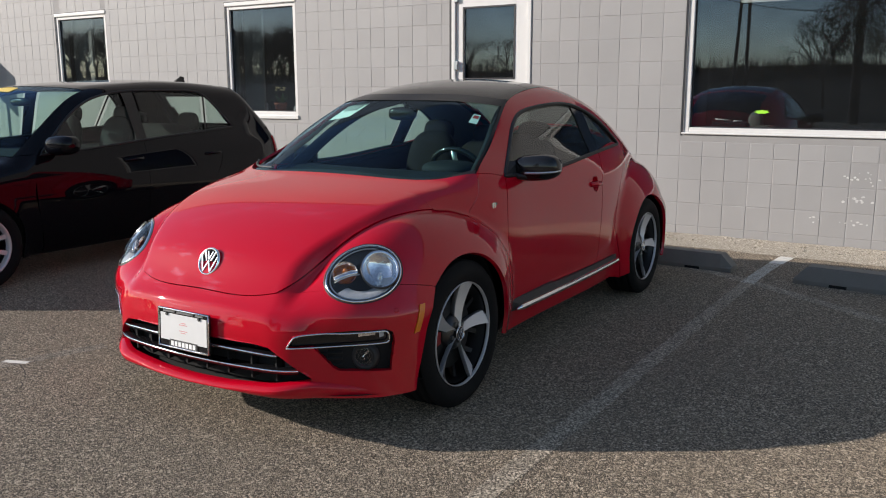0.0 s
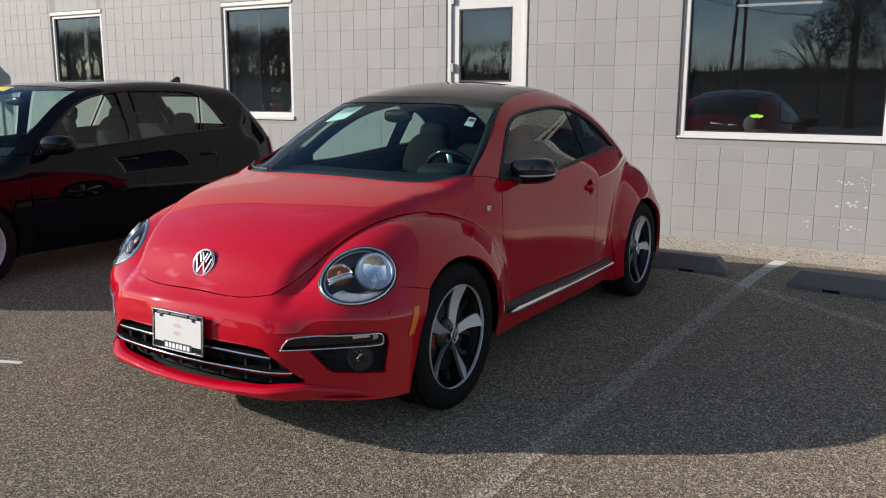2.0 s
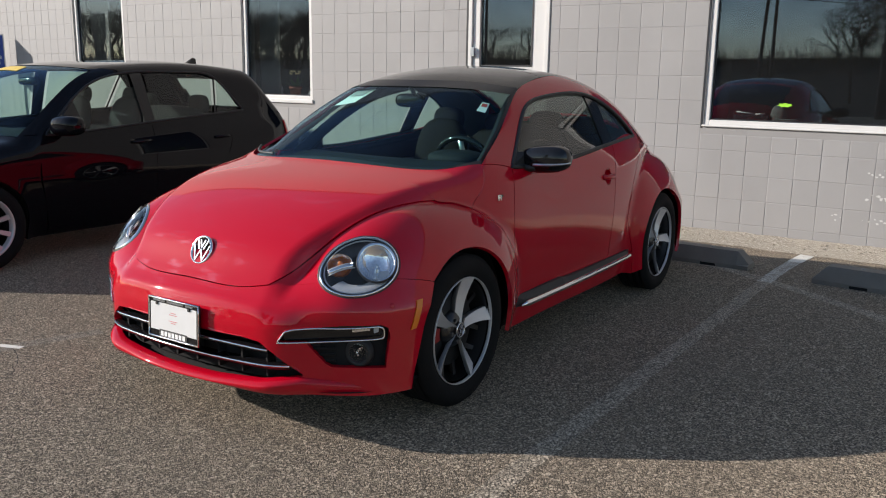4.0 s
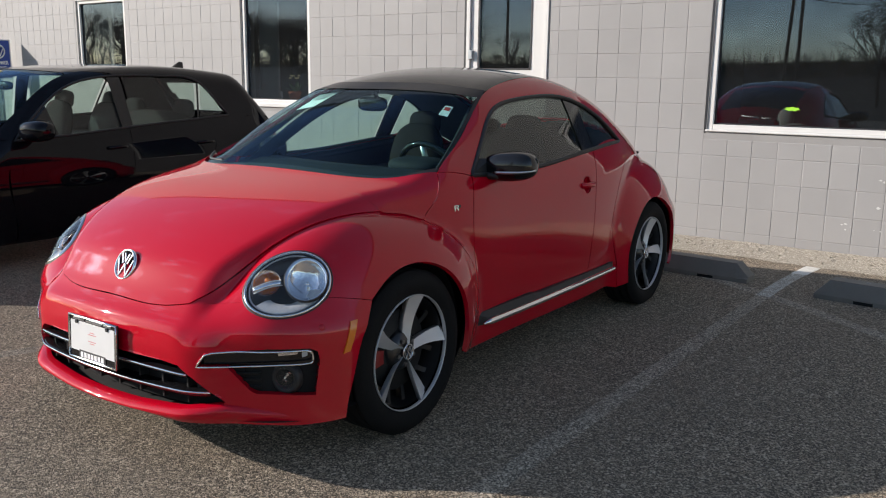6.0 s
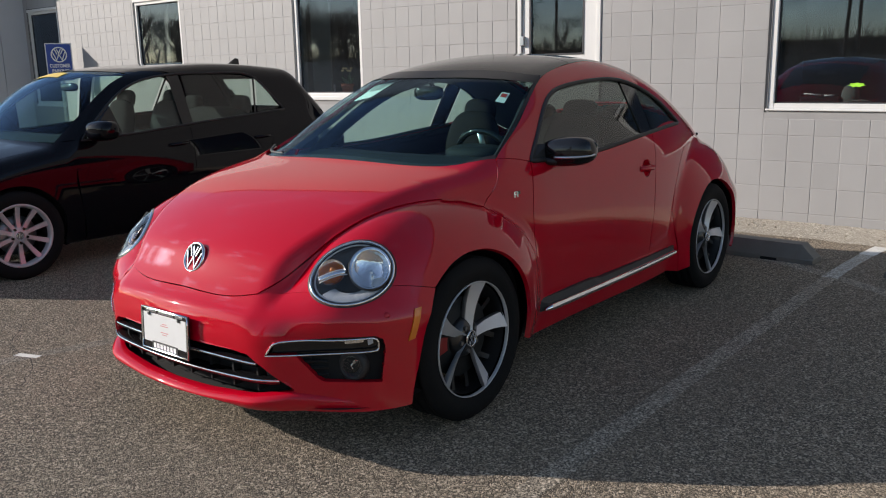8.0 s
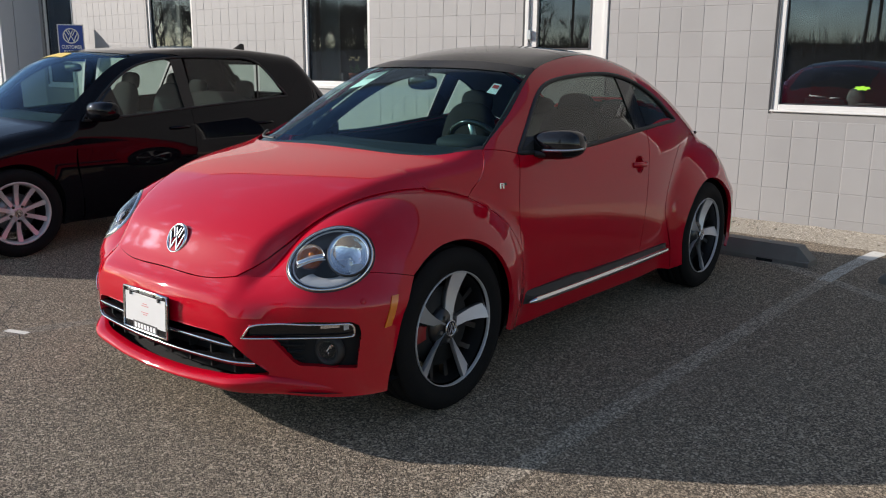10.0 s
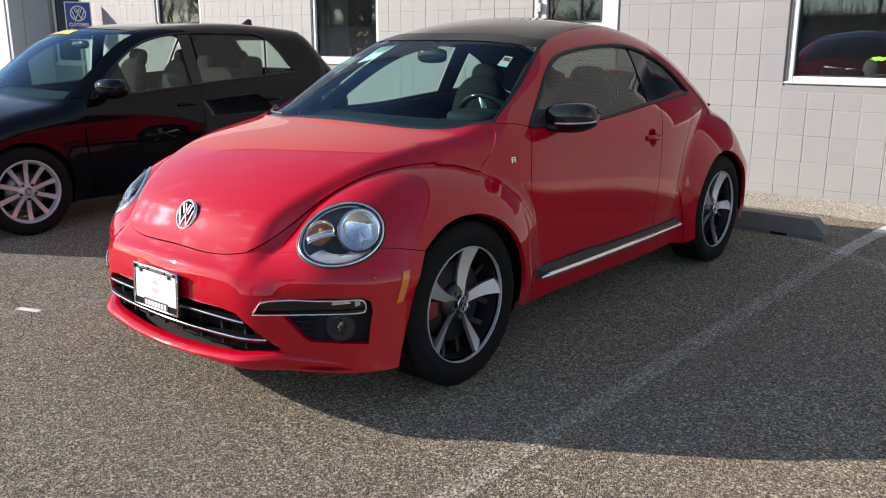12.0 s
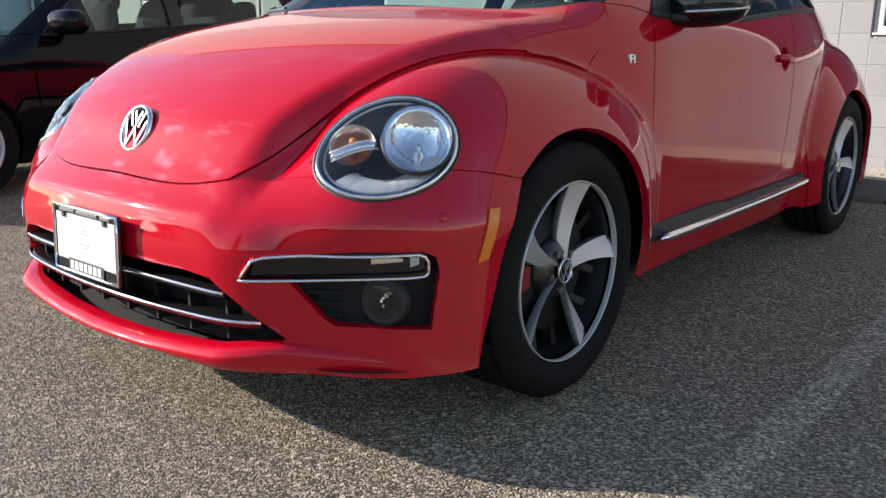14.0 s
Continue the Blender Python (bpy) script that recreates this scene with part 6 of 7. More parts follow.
def hatch_wheel(parent, m):
    w = lathe("wheel", [(0.214, 0.080), (0.210, 0.06), (0.195, 0.0), (0.2, -0.08), (0.222, -0.09)], RIM_BLACK, parent, "silver ten-spoke alloy wheel")
    w.matrix_local = m
    lathe("tyre", tyre_rows(0.316, 0.225, 0.110), RUBBER, w, "black tyre", None, 80)
    lathe("rim_lip", [(0.200, 0.060), (0.208, 0.082), (0.214, 0.094), (0.224, 0.098), (0.229, 0.092), (0.229, 0.08)], MACHINED, w, "", None, 80)
    for i in range(10):
        bm = bmesh.new()
        blade(bm, 0.30 + i * 2 * math.pi / 10, 0.045, 0.212, 0.026, 0.036, 0.0, 0.066, 0.080, 0.0, 0.022)
        part("spoke", bm, MACHINED, w, "", True)
    lathe("hub_plate", [(0.0, 0.070), (0.045, 0.070), (0.062, 0.060), (0.07, 0.03)], MACHINED, w)
    for i in range(5):
        a = 0.3 + (i + 0.5) * 2 * math.pi / 5
        bm = bmesh.new()
        bmesh.ops.create_cone(bm, cap_ends=True, segments=8, radius1=0.011, radius2=0.010, depth=0.012, matrix=Matrix.Translation((0.068, 0.054 * math.cos(a), 0.054 * math.sin(a))) @ pose(0, 0, 0, 0, 90, 0))
        part("wheel_bolt", bm, GLOSS_BLACK, w)
    emblem("hub_cap", w, pose(0.070, 0, 0, 0, 0, 0), 0.030, CHROME, GLOSS_BLACK, "")
    lathe("brake_disc", [(0.06, 0.02), (0.14, 0.02), (0.14, 0.005), (0.06, 0.005)], STEEL, w)
    return w


black_car = thing("car", pose(-4.02, 0.105, 0), "glossy black five-door hatchback parked beside the red coupe", "car")
H_EDGE = [(0.60, -2.02, 0.655), (0.70, -1.75, 0.80), (0.745, -1.4, 0.885), (0.765, -1.15, 0.925), (0.775, -0.95, 0.955)]
H_DF = [(0.85, -0.78, 0.24), (0.888, -0.82, 0.5), (0.888, -0.83, 0.75), (0.85, -0.76, 0.945)]
H_B = [(0.85, 0.17, 0.24), (0.888, 0.18, 0.5), (0.889, 0.19, 0.8), (0.845, 0.19, 1.015)]
H_DR = [(0.85, 0.80, 0.24), (0.885, 0.86, 0.5), (0.885, 0.98, 0.70), (0.87, 1.05, 0.85), (0.80, 1.06, 1.072)]
H_BELT = [(0.85, -0.76, 0.945), (0.85, -0.4, 0.965), (0.845, 0.19, 1.015), (0.83, 0.6, 1.045), (0.80, 1.06, 1.072), (0.775, 1.27, 1.083)]
H_DAY = [(0.85, -0.76, 0.945), (0.775, -0.54, 1.14), (0.70, -0.28, 1.31), (0.675, -0.02, 1.392), (0.665, 0.30, 1.425), (0.665, 0.7, 1.425), (0.68, 1.0, 1.39), (0.73, 1.14, 1.25), (0.775, 1.27, 1.083)]
H_RAIL = [(0.775, -0.95, 0.955), (0.725, -0.62, 1.21), (0.625, -0.20, 1.425), (0.585, 0.15, 1.465), (0.575, 0.7, 1.49), (0.58, 1.2, 1.475), (0.61, 1.50, 1.43)]
GF = arch(-1.289, 0.316, 0.352, 48, 201, 9, 0.90)
GR = arch(1.289, 0.316, 0.352, -21, 201, 11, 0.90)
f0 = [(-x, y, z) for x, y, z in H_EDGE]
HOODR = [(-0.775, -0.95, 0.955), (-0.4, -1.06, 0.975), (0, -1.09, 0.98), (0.4, -1.06, 0.975), (0.775, -0.95, 0.955)]
HFRONT = [(-0.60, -2.02, 0.655), (0, -2.07, 0.64), (0.60, -2.02, 0.655)]
shell("hood", hatch, coons(HFRONT, HOODR, f0, H_EDGE, 50, 50), BLACK_PAINT, black_car, "", 0.002)
shell("front_fender", hatch, coons(GF, H_EDGE + [(0.82, -0.84, 0.945)] + H_DF[::-1][:-1] + [(0.83, -0.79, 0.19)], [GF[0], (0.86, -1.75, 0.62), (0.60, -2.02, 0.655)], [GF[-1], (0.83, -0.79, 0.19)], 90, 30), BLACK_PAINT, black_car, "", 0.002, mirror=True)
fd = shell("front_door", hatch, coons([H_DF[0], H_B[0]], H_BELT[:3], H_DF, H_B, 50, 40), BLACK_PAINT, black_car, "", 0.002, mirror=True)
rd = shell("rear_door", hatch, coons([H_B[0], H_DR[0]], H_BELT[2:5], H_B, H_DR, 50, 40), BLACK_PAINT, black_car, "", 0.002, mirror=True)
shell("rear_quarter", hatch, coons(GR, [(0.83, 0.80, 0.2)] + H_DR + [(0.775, 1.27, 1.083), (0.77, 1.5, 1.07), (0.75, 1.72, 1.05), (0.74, 1.90, 0.80), (0.80, 1.90, 0.45), (0.80, 1.85, 0.22)], [GR[0], (0.83, 0.80, 0.2)], [GR[-1], (0.80, 1.85, 0.22)], 100, 30), BLACK_PAINT, black_car, "", 0.002, mirror=True)
shell("sill", hatch, coons([(0.83, -0.79, 0.185), (0.83, 0.80, 0.185)], [(0.85, -0.78, 0.24), (0.85, 0.80, 0.24)], [(0.83, -0.79, 0.185), (0.85, -0.78, 0.24)], [(0.83, 0.80, 0.185), (0.85, 0.80, 0.24)], 20, 6), BLACK_PAINT, black_car, "", 0.0, mirror=True)
shell("roof_rail", hatch, coons(H_DAY + [(0.77, 1.5, 1.07), (0.75, 1.72, 1.05)], H_RAIL + [(0.655, 1.66, 1.22), (0.69, 1.80, 1.04)], [H_DAY[0], (0.81, -0.86, 0.95), H_RAIL[0]], [(0.75, 1.72, 1.05), (0.69, 1.80, 1.04)], 100, 16), BLACK_PAINT, black_car, "", 0.001, mirror=True)
WT = [(-0.625, -0.20, 1.425), (-0.3, -0.29, 1.455), (0, -0.31, 1.46), (0.3, -0.29, 1.455), (0.625, -0.20, 1.425)]
RE = [(-0.61, 1.50, 1.43), (0, 1.575, 1.44), (0.61, 1.50, 1.43)]
shell("windscreen", hatch, coons(HOODR, WT, [(-x, y, z) for x, y, z in H_RAIL[:3]], H_RAIL[:3], 40, 30), WINDSCREEN, black_car, "clear windscreen", 0.003, -0.003, 0.004)
shell("roof", hatch, coons(WT, RE, [(-x, y, z) for x, y, z in H_RAIL[2:]], H_RAIL[2:], 40, 60), BLACK_PAINT, black_car, "", 0.002)
TAIL = coons(RE, [(-0.70, 1.95, 0.60), (0, 2.05, 0.60), (0.70, 1.95, 0.60)], [(-0.61, 1.50, 1.43), (-0.655, 1.66, 1.22), (-0.69, 1.80, 1.04), (-0.72, 1.90, 0.8), (-0.70, 1.95, 0.60)], [(0.61, 1.50, 1.43), (0.655, 1.66, 1.22), (0.69, 1.80, 1.04), (0.72, 1.90, 0.8), (0.70, 1.95, 0.60)], 40, 40)
shell("tailgate", hatch, TAIL, BLACK_PAINT, black_car, "", 0.002, keep=lambda q: ~((np.abs(q[:, 0]) < 0.54) & (q[:, 2] > 1.08) & (q[:, 2] < 1.37)))
shell("rear_window", hatch, TAIL, SIDE_GLASS, black_car, "tinted rear window", 0.002, -0.004, 0.0, keep=lambda q: (np.abs(q[:, 0]) < 0.56) & (q[:, 2] > 1.06) & (q[:, 2] < 1.39))
shell("rear_bumper", hatch, coons([(-0.80, 1.85, 0.22), (0, 2.0, 0.22), (0.80, 1.85, 0.22)], [(-0.70, 1.95, 0.60), (0, 2.05, 0.60), (0.70, 1.95, 0.60)], [(-0.80, 1.85, 0.22), (-0.78, 1.92, 0.45), (-0.70, 1.95, 0.60)], [(0.80, 1.85, 0.22), (0.78, 1.92, 0.45), (0.70, 1.95, 0.60)], 40, 16), BLACK_PAINT, black_car, "", 0.0)
HE = [GF[0], (0.895, -1.62, 0.45), (0.87, -1.64, 0.21)]
HB = [(0.87, -1.64, 0.21), (0.6, -1.98, 0.2), (0, -2.06, 0.2)]
shell("front_bumper", hatch, coons([(-x, y, z) for x, y, z in HB[:2]] + HB[::-1], [(-GF[0][0], GF[0][1], GF[0][2]), (-0.86, -1.75, 0.62)] + HFRONT + [(0.86, -1.75, 0.62), GF[0]], [(-x, y, z) for x, y, z in HE[::-1]], HE[::-1], 90, 24), BLACK_PAINT, black_car, "", 0.0)
lw, hw = curve(H_BELT, 101), curve(H_DAY, 101)
def side_pane(name, i, j, mat, off, label=""):
    t = np.linspace(0, 1, 14)[None, :, None]
    return shell(name, hatch, lw[i:j, None] * (1 - t) + hw[i:j, None] * t, mat, black_car, label, 0.0, off, 0.0, mirror=True)
side_pane("mirror_panel", 6, 18, GLOSS_BLACK, -0.004)
side_pane("door_glass", 17, 44, SIDE_GLASS, -0.008)
side_pane("b_pillar", 44, 50, GLOSS_BLACK, -0.003)
side_pane("rear_door_glass", 50, 82, SIDE_GLASS, -0.008)
side_pane("c_bar", 82, 84, GLOSS_BLACK, -0.003)
side_pane("quarter_glass", 84, 97, SIDE_GLASS, -0.008)
for sx, d1, d2 in ((1, fd[0], rd[0]), (-1, fd[1], rd[1])):
    ring = snap(hatch, np.vstack([lw, hw[::-1][1:-1]]))
    ring[:, 0] *= sx
    tube("window_seal", ring, 0.010, TRIM_BLACK, black_car, "", 6, True)
    for y, d in ((0.05, d1), (0.93, d2)):
        c = snap(hatch, np.array((0.89, y, 0.862)))
        tube("door_handle", curve([(sx * (c[0] + 0.004), y - 0.09, 0.858), (sx * (c[0] + 0.030), y - 0.05, 0.862), (sx * (c[0] + 0.032), y + 0.05, 0.866), (sx * (c[0] + 0.004), y + 0.09, 0.866)], 14), 0.013, BLACK_PAINT, d, "black pull handle", 8)
    mir = blob("door_mirror", (sx * 0.99, -0.665, 1.018), (0.14, 0.09, 0.076), BLACK_PAINT, black_car, "black door mirror", 2.7, (0, -3 * sx, 8 * sx), 30)
    strip_pts = [(sx * 0.91, -0.747, 0.99), (sx * 0.99, -0.748, 0.992), (sx * 1.07, -0.722, 0.995), (sx * 1.11, -0.675, 0.997)]
    tube("indicator_strip", curve(strip_pts, 16), 0.0045, SATIN, mir, "silver indicator strip", 8, False, 0.7)
    blob("mirror_foot", (sx * 0.88, -0.665, 0.965), (0.07, 0.05, 0.022), TRIM_BLACK, mir, "", 2.4, (0, 0, 0), 16)
    tl = coons([(0.70, 1.93, 0.80), (0.80, 1.80, 0.79)], [(0.70, 1.90, 0.97), (0.79, 1.78, 0.975)], [(0.70, 1.93, 0.80), (0.70, 1.90, 0.97)], [(0.80, 1.80, 0.79), (0.79, 1.78, 0.975)], 14, 12)
    q = snap(hatch, tl)
    q[..., 0] *= sx
    shell("tail_lamp", hatch, q, RED_LENS, black_car, "red tail lamp", 0, 0.010, 0.012)
    hl = coons([(0.60, -1.99, 0.56), (0.84, -1.78, 0.60)], [(0.60, -1.97, 0.66), (0.80, -1.66, 0.73)], [(0.60, -1.99, 0.56), (0.60, -1.97, 0.66)], [(0.84, -1.78, 0.60), (0.80, -1.66, 0.73)], 14, 10)
    q = snap(hatch, hl)
    q[..., 0] *= sx
    shell("headlamp", hatch, q, GLOSS_BLACK, black_car, "dark headlamp", 0, 0.006, 0.01)
    lathe("wheel_housing", [(0.37, 0.07), (0.37, -0.2), (0.0, -0.2)], VOID_BLACK, black_car, "", pose(sx * 0.77, -1.289, 0.316, 0, 0, 0 if sx > 0 else 180), 40, (-15, 195))
    lathe("wheel_housing", [(0.37, 0.07), (0.37, -0.2), (0.0, -0.2)], VOID_BLACK, black_car, "", pose(sx * 0.77, 1.289, 0.316, 0, 0, 0 if sx > 0 else 180), 40, (-15, 195))
for y in (-1.289, 1.289):
    hatch_wheel(black_car, pose(0.782, y, 0.316))
    hatch_wheel(black_car, pose(-0.782, y, 0.316, 0, 0, 180))
bm = bmesh.new()
v = [bm.verts.new(p) for p in ((-0.022, 1.25, 1.498), (0.022, 1.25, 1.498), (0.022, 1.39, 1.485), (-0.022, 1.39, 1.485), (-0.005, 1.355, 1.566), (0.005, 1.355, 1.566), (0.006, 1.392, 1.561), (-0.006, 1.392, 1.561))]
for f in ((3, 2, 1, 0), (4, 5, 6, 7), (0, 1, 5, 4), (1, 2, 6, 5), (2, 3, 7, 6), (3, 0, 4, 7)):
    bm.faces.new([v[i] for i in f])
part("roof_antenna", bm, GLOSS_BLACK, black_car, "black fin antenna")
liner(hatch, "inner_shell", black_car, -1.90, 1.88, 0.5, lambda y: np.where(y < -0.9, 0.84, np.where(y > 1.3, 0.95, 0.90)), (-1.289, 1.289), -0.04, 0.37)
part("underbody", boxed((-0.70, -1.85, 0.17), (0.70, 1.85, 0.20)), VOID_BLACK, black_car)
bm = bmesh.new()
rowsd = []
for x in np.linspace(-0.72, 0.72, 17):
    kx = 0.10 * (x / 0.72) ** 2
    rowsd.append([bm.verts.new((x, y + kx, z)) for y, z in ((-1.0, 0.94), (-0.80, 0.97), (-0.58, 0.96), (-0.48, 0.90), (-0.50, 0.60))])
for p, q in zip(rowsd, rowsd[1:]):
    for i in range(4):
        bm.faces.new((p[i], q[i], q[i + 1], p[i + 1]))
part("dashboard", bm, DASH, black_car, "", True)
SEAT_CLOTH = material("dark_seat_cloth", (0.035, 0.035, 0.035), 0.9, vary=0.15, scale=9.0, fine=0.15, fine_scale=300.0, spec=0.05)
for x in (0.37, -0.37):
    front_seat(black_car, x, 0.10, SEAT_CLOTH, "seat", 0.98)
    blob("rear_headrest", (x, 1.10, 1.13), (0.12, 0.05, 0.09), SEAT_CLOTH, black_car, "", 3.0)
blob("rear_seat", (0, 1.0, 0.82), (0.62, 0.09, 0.30), SEAT_CLOTH, black_car, "", 3.2, (-18, 0, 0))
blob("cabin_mirror", (0.0, -0.36, 1.33), (0.12, 0.03, 0.035), GLOSS_BLACK, black_car, "", 3.0)
part("parcel_shelf", boxed((-0.58, 1.10, 0.96), (0.58, 1.72, 0.98), None, 0.01), DASH, black_car)
rimc = Vector((0.37, -0.36, 0.94))
ringw = [tuple(rimc + rim_m @ Vector((0.185 * math.cos(a), 0.185 * math.sin(a), 0))) for a in np.linspace(0, 2 * math.pi, 36, endpoint=False)]
tube("steering_wheel", ringw, 0.015, DASH, black_car, "", 8, True, 1.0, tuple(rim_m @ Vector((0, 0, 1))))
YELLOW = material("yellow_banner", (0.70, 0.50, 0.10), 0.5, vary=0.06, scale=12.0)
q = coons([(-0.56, -0.36, 1.36), (0.02, -0.46, 1.40)], [(-0.55, -0.26, 1.41), (0.02, -0.37, 1.44)], [(-0.56, -0.36, 1.36), (-0.55, -0.26, 1.41)], [(0.02, -0.46, 1.40), (0.02, -0.37, 1.44)], 20, 4)
shell("windscreen_banner", hatch, q, YELLOW, black_car, "yellow paper banner", 0.0, 0.001, 0.001)

# ---- wheel stops, sign, window clutter ----
def wheel_stop(m, length=1.83, label="dark grey parking block with sloped ends"):
    t = thing("parking_stop", m, label, "parking stop", "parking stops")
    bm = bmesh.new()
    sec = [(-0.09, 0.0), (-0.09, 0.03), (-0.06, 0.135), (0.06, 0.135), (0.09, 0.03), (0.09, 0.0)]
    xs = [(-length / 2, 0.55), (-length / 2 + 0.09, 1.0), (length / 2 - 0.09, 1.0), (length / 2, 0.55)]
    rows = []
    for i, (x, s) in enumerate(xs):
        sl = 0.10
        row = []
        for y, z in sec:
            dx = (-sl if i == 0 else sl if i == 3 else 0) * 0
            row.append(bm.verts.new((x, y, z * (0.30 if s < 1 and z > 0.03 else 1.0))))
        rows.append(row)
    for p, q in zip(rows, rows[1:]):
        for k in range(6):
            bm.faces.new((p[k], p[(k + 1) % 6], q[(k + 1) % 6], q[k]))
    bm.faces.new(rows[0])
    bm.faces.new(rows[-1][::-1])
    bmesh.ops.bevel(bm, geom=[e for e in bm.edges if e.calc_face_angle(0) > 0.35], offset=0.008, segments=2, affect="EDGES")
    part("block", bm, STOP, t)
    for x in (-length * 0.33, length * 0.33):
        part("drain_slot", boxed((x - 0.06, -0.0915, 0.0), (x + 0.06, -0.085, 0.022), None, 0.002), VOID_BLACK, t)
        bm = bmesh.new()
        bmesh.ops.create_cone(bm, cap_ends=True, segments=12, radius1=0.014, radius2=0.012, depth=0.006, matrix=Matrix.Translation((x, 0, 0.136)))
        part("anchor_pin", bm, STEEL, t)
    return t


wheel_stop(pose(0.355, 2.395, 0.0, 0, 0, -3.5))
wheel_stop(pose(2.66, 2.12, 0.0, 0, 0, -6.0))

SIGN_BLUE = material("blue_sign_face", (0.018, 0.055, 0.30), 0.35, vary=0.05, scale=10.0)
sg = thing("parking_sign", pose(-11.96, 3.80, -0.045, 0, 0, 62.5) @ Matrix.Diagonal((0.76, 1, 1, 1)), "blue and white parking sign on a steel post", "sign")
part("post", boxed((-0.03, 0.02, 0.0), (0.03, 0.05, 2.02), None, 0.004), SATIN, sg)
part("panel", boxed((-0.285, -0.004, 1.42), (0.285, 0.016, 2.08), None, 0.003), WHITE_FRAME, sg, "white-bordered sign plate")
part("blue_field", boxed((-0.262, -0.008, 1.438), (0.262, -0.0045, 2.062), None, 0.001), SIGN_BLUE, sg)
for txt, z in (("CUSTOMER", 1.685), ("PARKING", 1.595)):
    cu = bpy.data.curves.new("lettering", "FONT")
    cu.body, cu.size, cu.align_x, cu.align_y, cu.extrude, cu.offset = txt, 0.085, "CENTER", "CENTER", 0.001, 0.002
    tmp = bpy.data.objects.new("lettering", cu)
    scene.collection.objects.link(tmp)
    bpy.context.view_layer.update()
    me = bpy.data.meshes.new_from_object(tmp.evaluated_get(bpy.context.evaluated_depsgraph_get()))
    bpy.data.objects.remove(tmp)
    bpy.data.curves.remove(cu)
    me.materials.clear()
    me.materials.append(PAPER)
    ob = new("lettering", me)
    ob.parent = sg
    ob.matrix_local = pose(0, -0.0095, z, 90, 0, 0)
emblem("round_mark", sg, pose(0, -0.009, 1.88, 0, 0, 0) @ Matrix.Diagonal((1.3, 1, 1, 1)) @ Matrix.Rotation(radians(-90), 4, "Z"), 0.135, PAPER, SIGN_BLUE, "round white mark")

# potted plant and odds behind the window
POT = material("terracotta", (0.42, 0.12, 0.06), 0.7, vary=0.12, scale=20.0)
LEAF = material("house_plant_leaf", (0.05, 0.16, 0.03), 0.5, vary=0.2, scale=30.0)
PETAL = material("pale_petal", (0.75, 0.62, 0.30), 0.6, vary=0.1, scale=30.0)
tagged(part("window_ledge", boxed((-6.0, 4.24, 1.06), (-4.85, 4.62, 1.10), None, 0.006), WHITE_FRAME), "white inner window ledge", "ledge", "", "structure")
pot = thing("potted_plant", pose(-5.40, 4.40, 1.10), "small flowering plant in a red clay pot", "plant")
lathe("pot", [(0.0, 0.005), (0.055, 0.0), (0.08, 0.13), (0.09, 0.13), (0.09, 0.165), (0.078, 0.165), (0.075, 0.14), (0.0, 0.135)], POT, pot, "", pose(0, 0, 0, 0, -90, 0), 24)
rl = random.Random(3)
for i in range(26):
    a, e = rl.uniform(0, 6.28), rl.uniform(0.3, 1.3)
    l = rl.uniform(0.08, 0.2)
    b0 = Vector((0.02 * math.cos(a), 0.02 * math.sin(a), 0.15))
    d = Vector((math.cos(a) * math.cos(e), math.sin(a) * math.cos(e), math.sin(e)))
    s = Vector((-math.sin(a), math.cos(a), 0)) * 0.018
    m1, tip = b0 + d * l * 0.55, b0 + d * l + Vector((0, 0, -0.02))
    mesh_object("leaf", [b0, m1 + s, tip, m1 - s, m1 + Vector((0, 0, 0.006))], [(0, 1, 4), (1, 2, 4), (2, 3, 4), (3, 0, 4)], LEAF, pot)
for i in range(6):
    a = i * 1.05
    blob("flower", (0.06 * math.cos(a), 0.06 * math.sin(a), 0.34 + 0.03 * (i % 2)), (0.022, 0.022, 0.014), PETAL, pot, "", 2, None, 10)
for x, w, h in ((-5.75, 0.12, 0.16), (-5.05, 0.16, 0.12)):
    tagged(part("paper_box", boxed((x - w / 2, 4.36, 1.10), (x + w / 2, 4.46, 1.10 + h), None, 0.006), PAPER), "white paper box on the ledge", "box")
GREEN_DECAL = material("green_decal", (0.35, 0.75, 0.05), 0.4, vary=0.05, scale=30.0)
bm = bmesh.new()
star = [(1.045 + 0.073 * math.cos(a) * (1.0 if i % 2 else 0.74), WALL_Y + 0.0475, 1.212 + 0.0185 * math.sin(a) * (1.15 if i % 2 else 0.72)) for i, a in enumerate(np.linspace(0.2, 6.483, 14, endpoint=False))]
back = bm.faces.new([bm.verts.new(p) for p in star])
lip = bmesh.ops.extrude_face_region(bm, geom=[back])
bmesh.ops.translate(bm, verts=[v for v in lip["geom"] if isinstance(v, bmesh.types.BMVert)], vec=(0, 0.002, 0))
bmesh.ops.recalc_face_normals(bm, faces=bm.faces)
tagged(part("window_decal", bm, GREEN_DECAL), "bright green decal on the wide window", "decal")
# things lying inside on the ledge of the wide window
ledge_z = OPEN[4][2] + 0.002
CAP_CLOTH = material("grey_green_cloth", (0.13, 0.15, 0.14), 0.9, vary=0.2, scale=20.0)
tagged(part("case", boxed((0.56, WALL_Y + 0.10, ledge_z), (0.90, WALL_Y + 0.20, ledge_z + 0.11), None, 0.012), DASH), "flat black case on the window ledge", "case")
for x0, x1, z0, z1 in ((0.585, 0.735, 1.136, 1.122), (0.765, 0.845, 1.119, 1.121)):
    tagged(tube("paper_roll", [(x0, WALL_Y + 0.14, z0), ((x0 + x1) / 2, WALL_Y + 0.145, (z0 + z1) / 2), (x1, WALL_Y + 0.15, z1)], 0.007, PAPER, None, "", 10), "thin white paper roll lying on the black case", "paper")
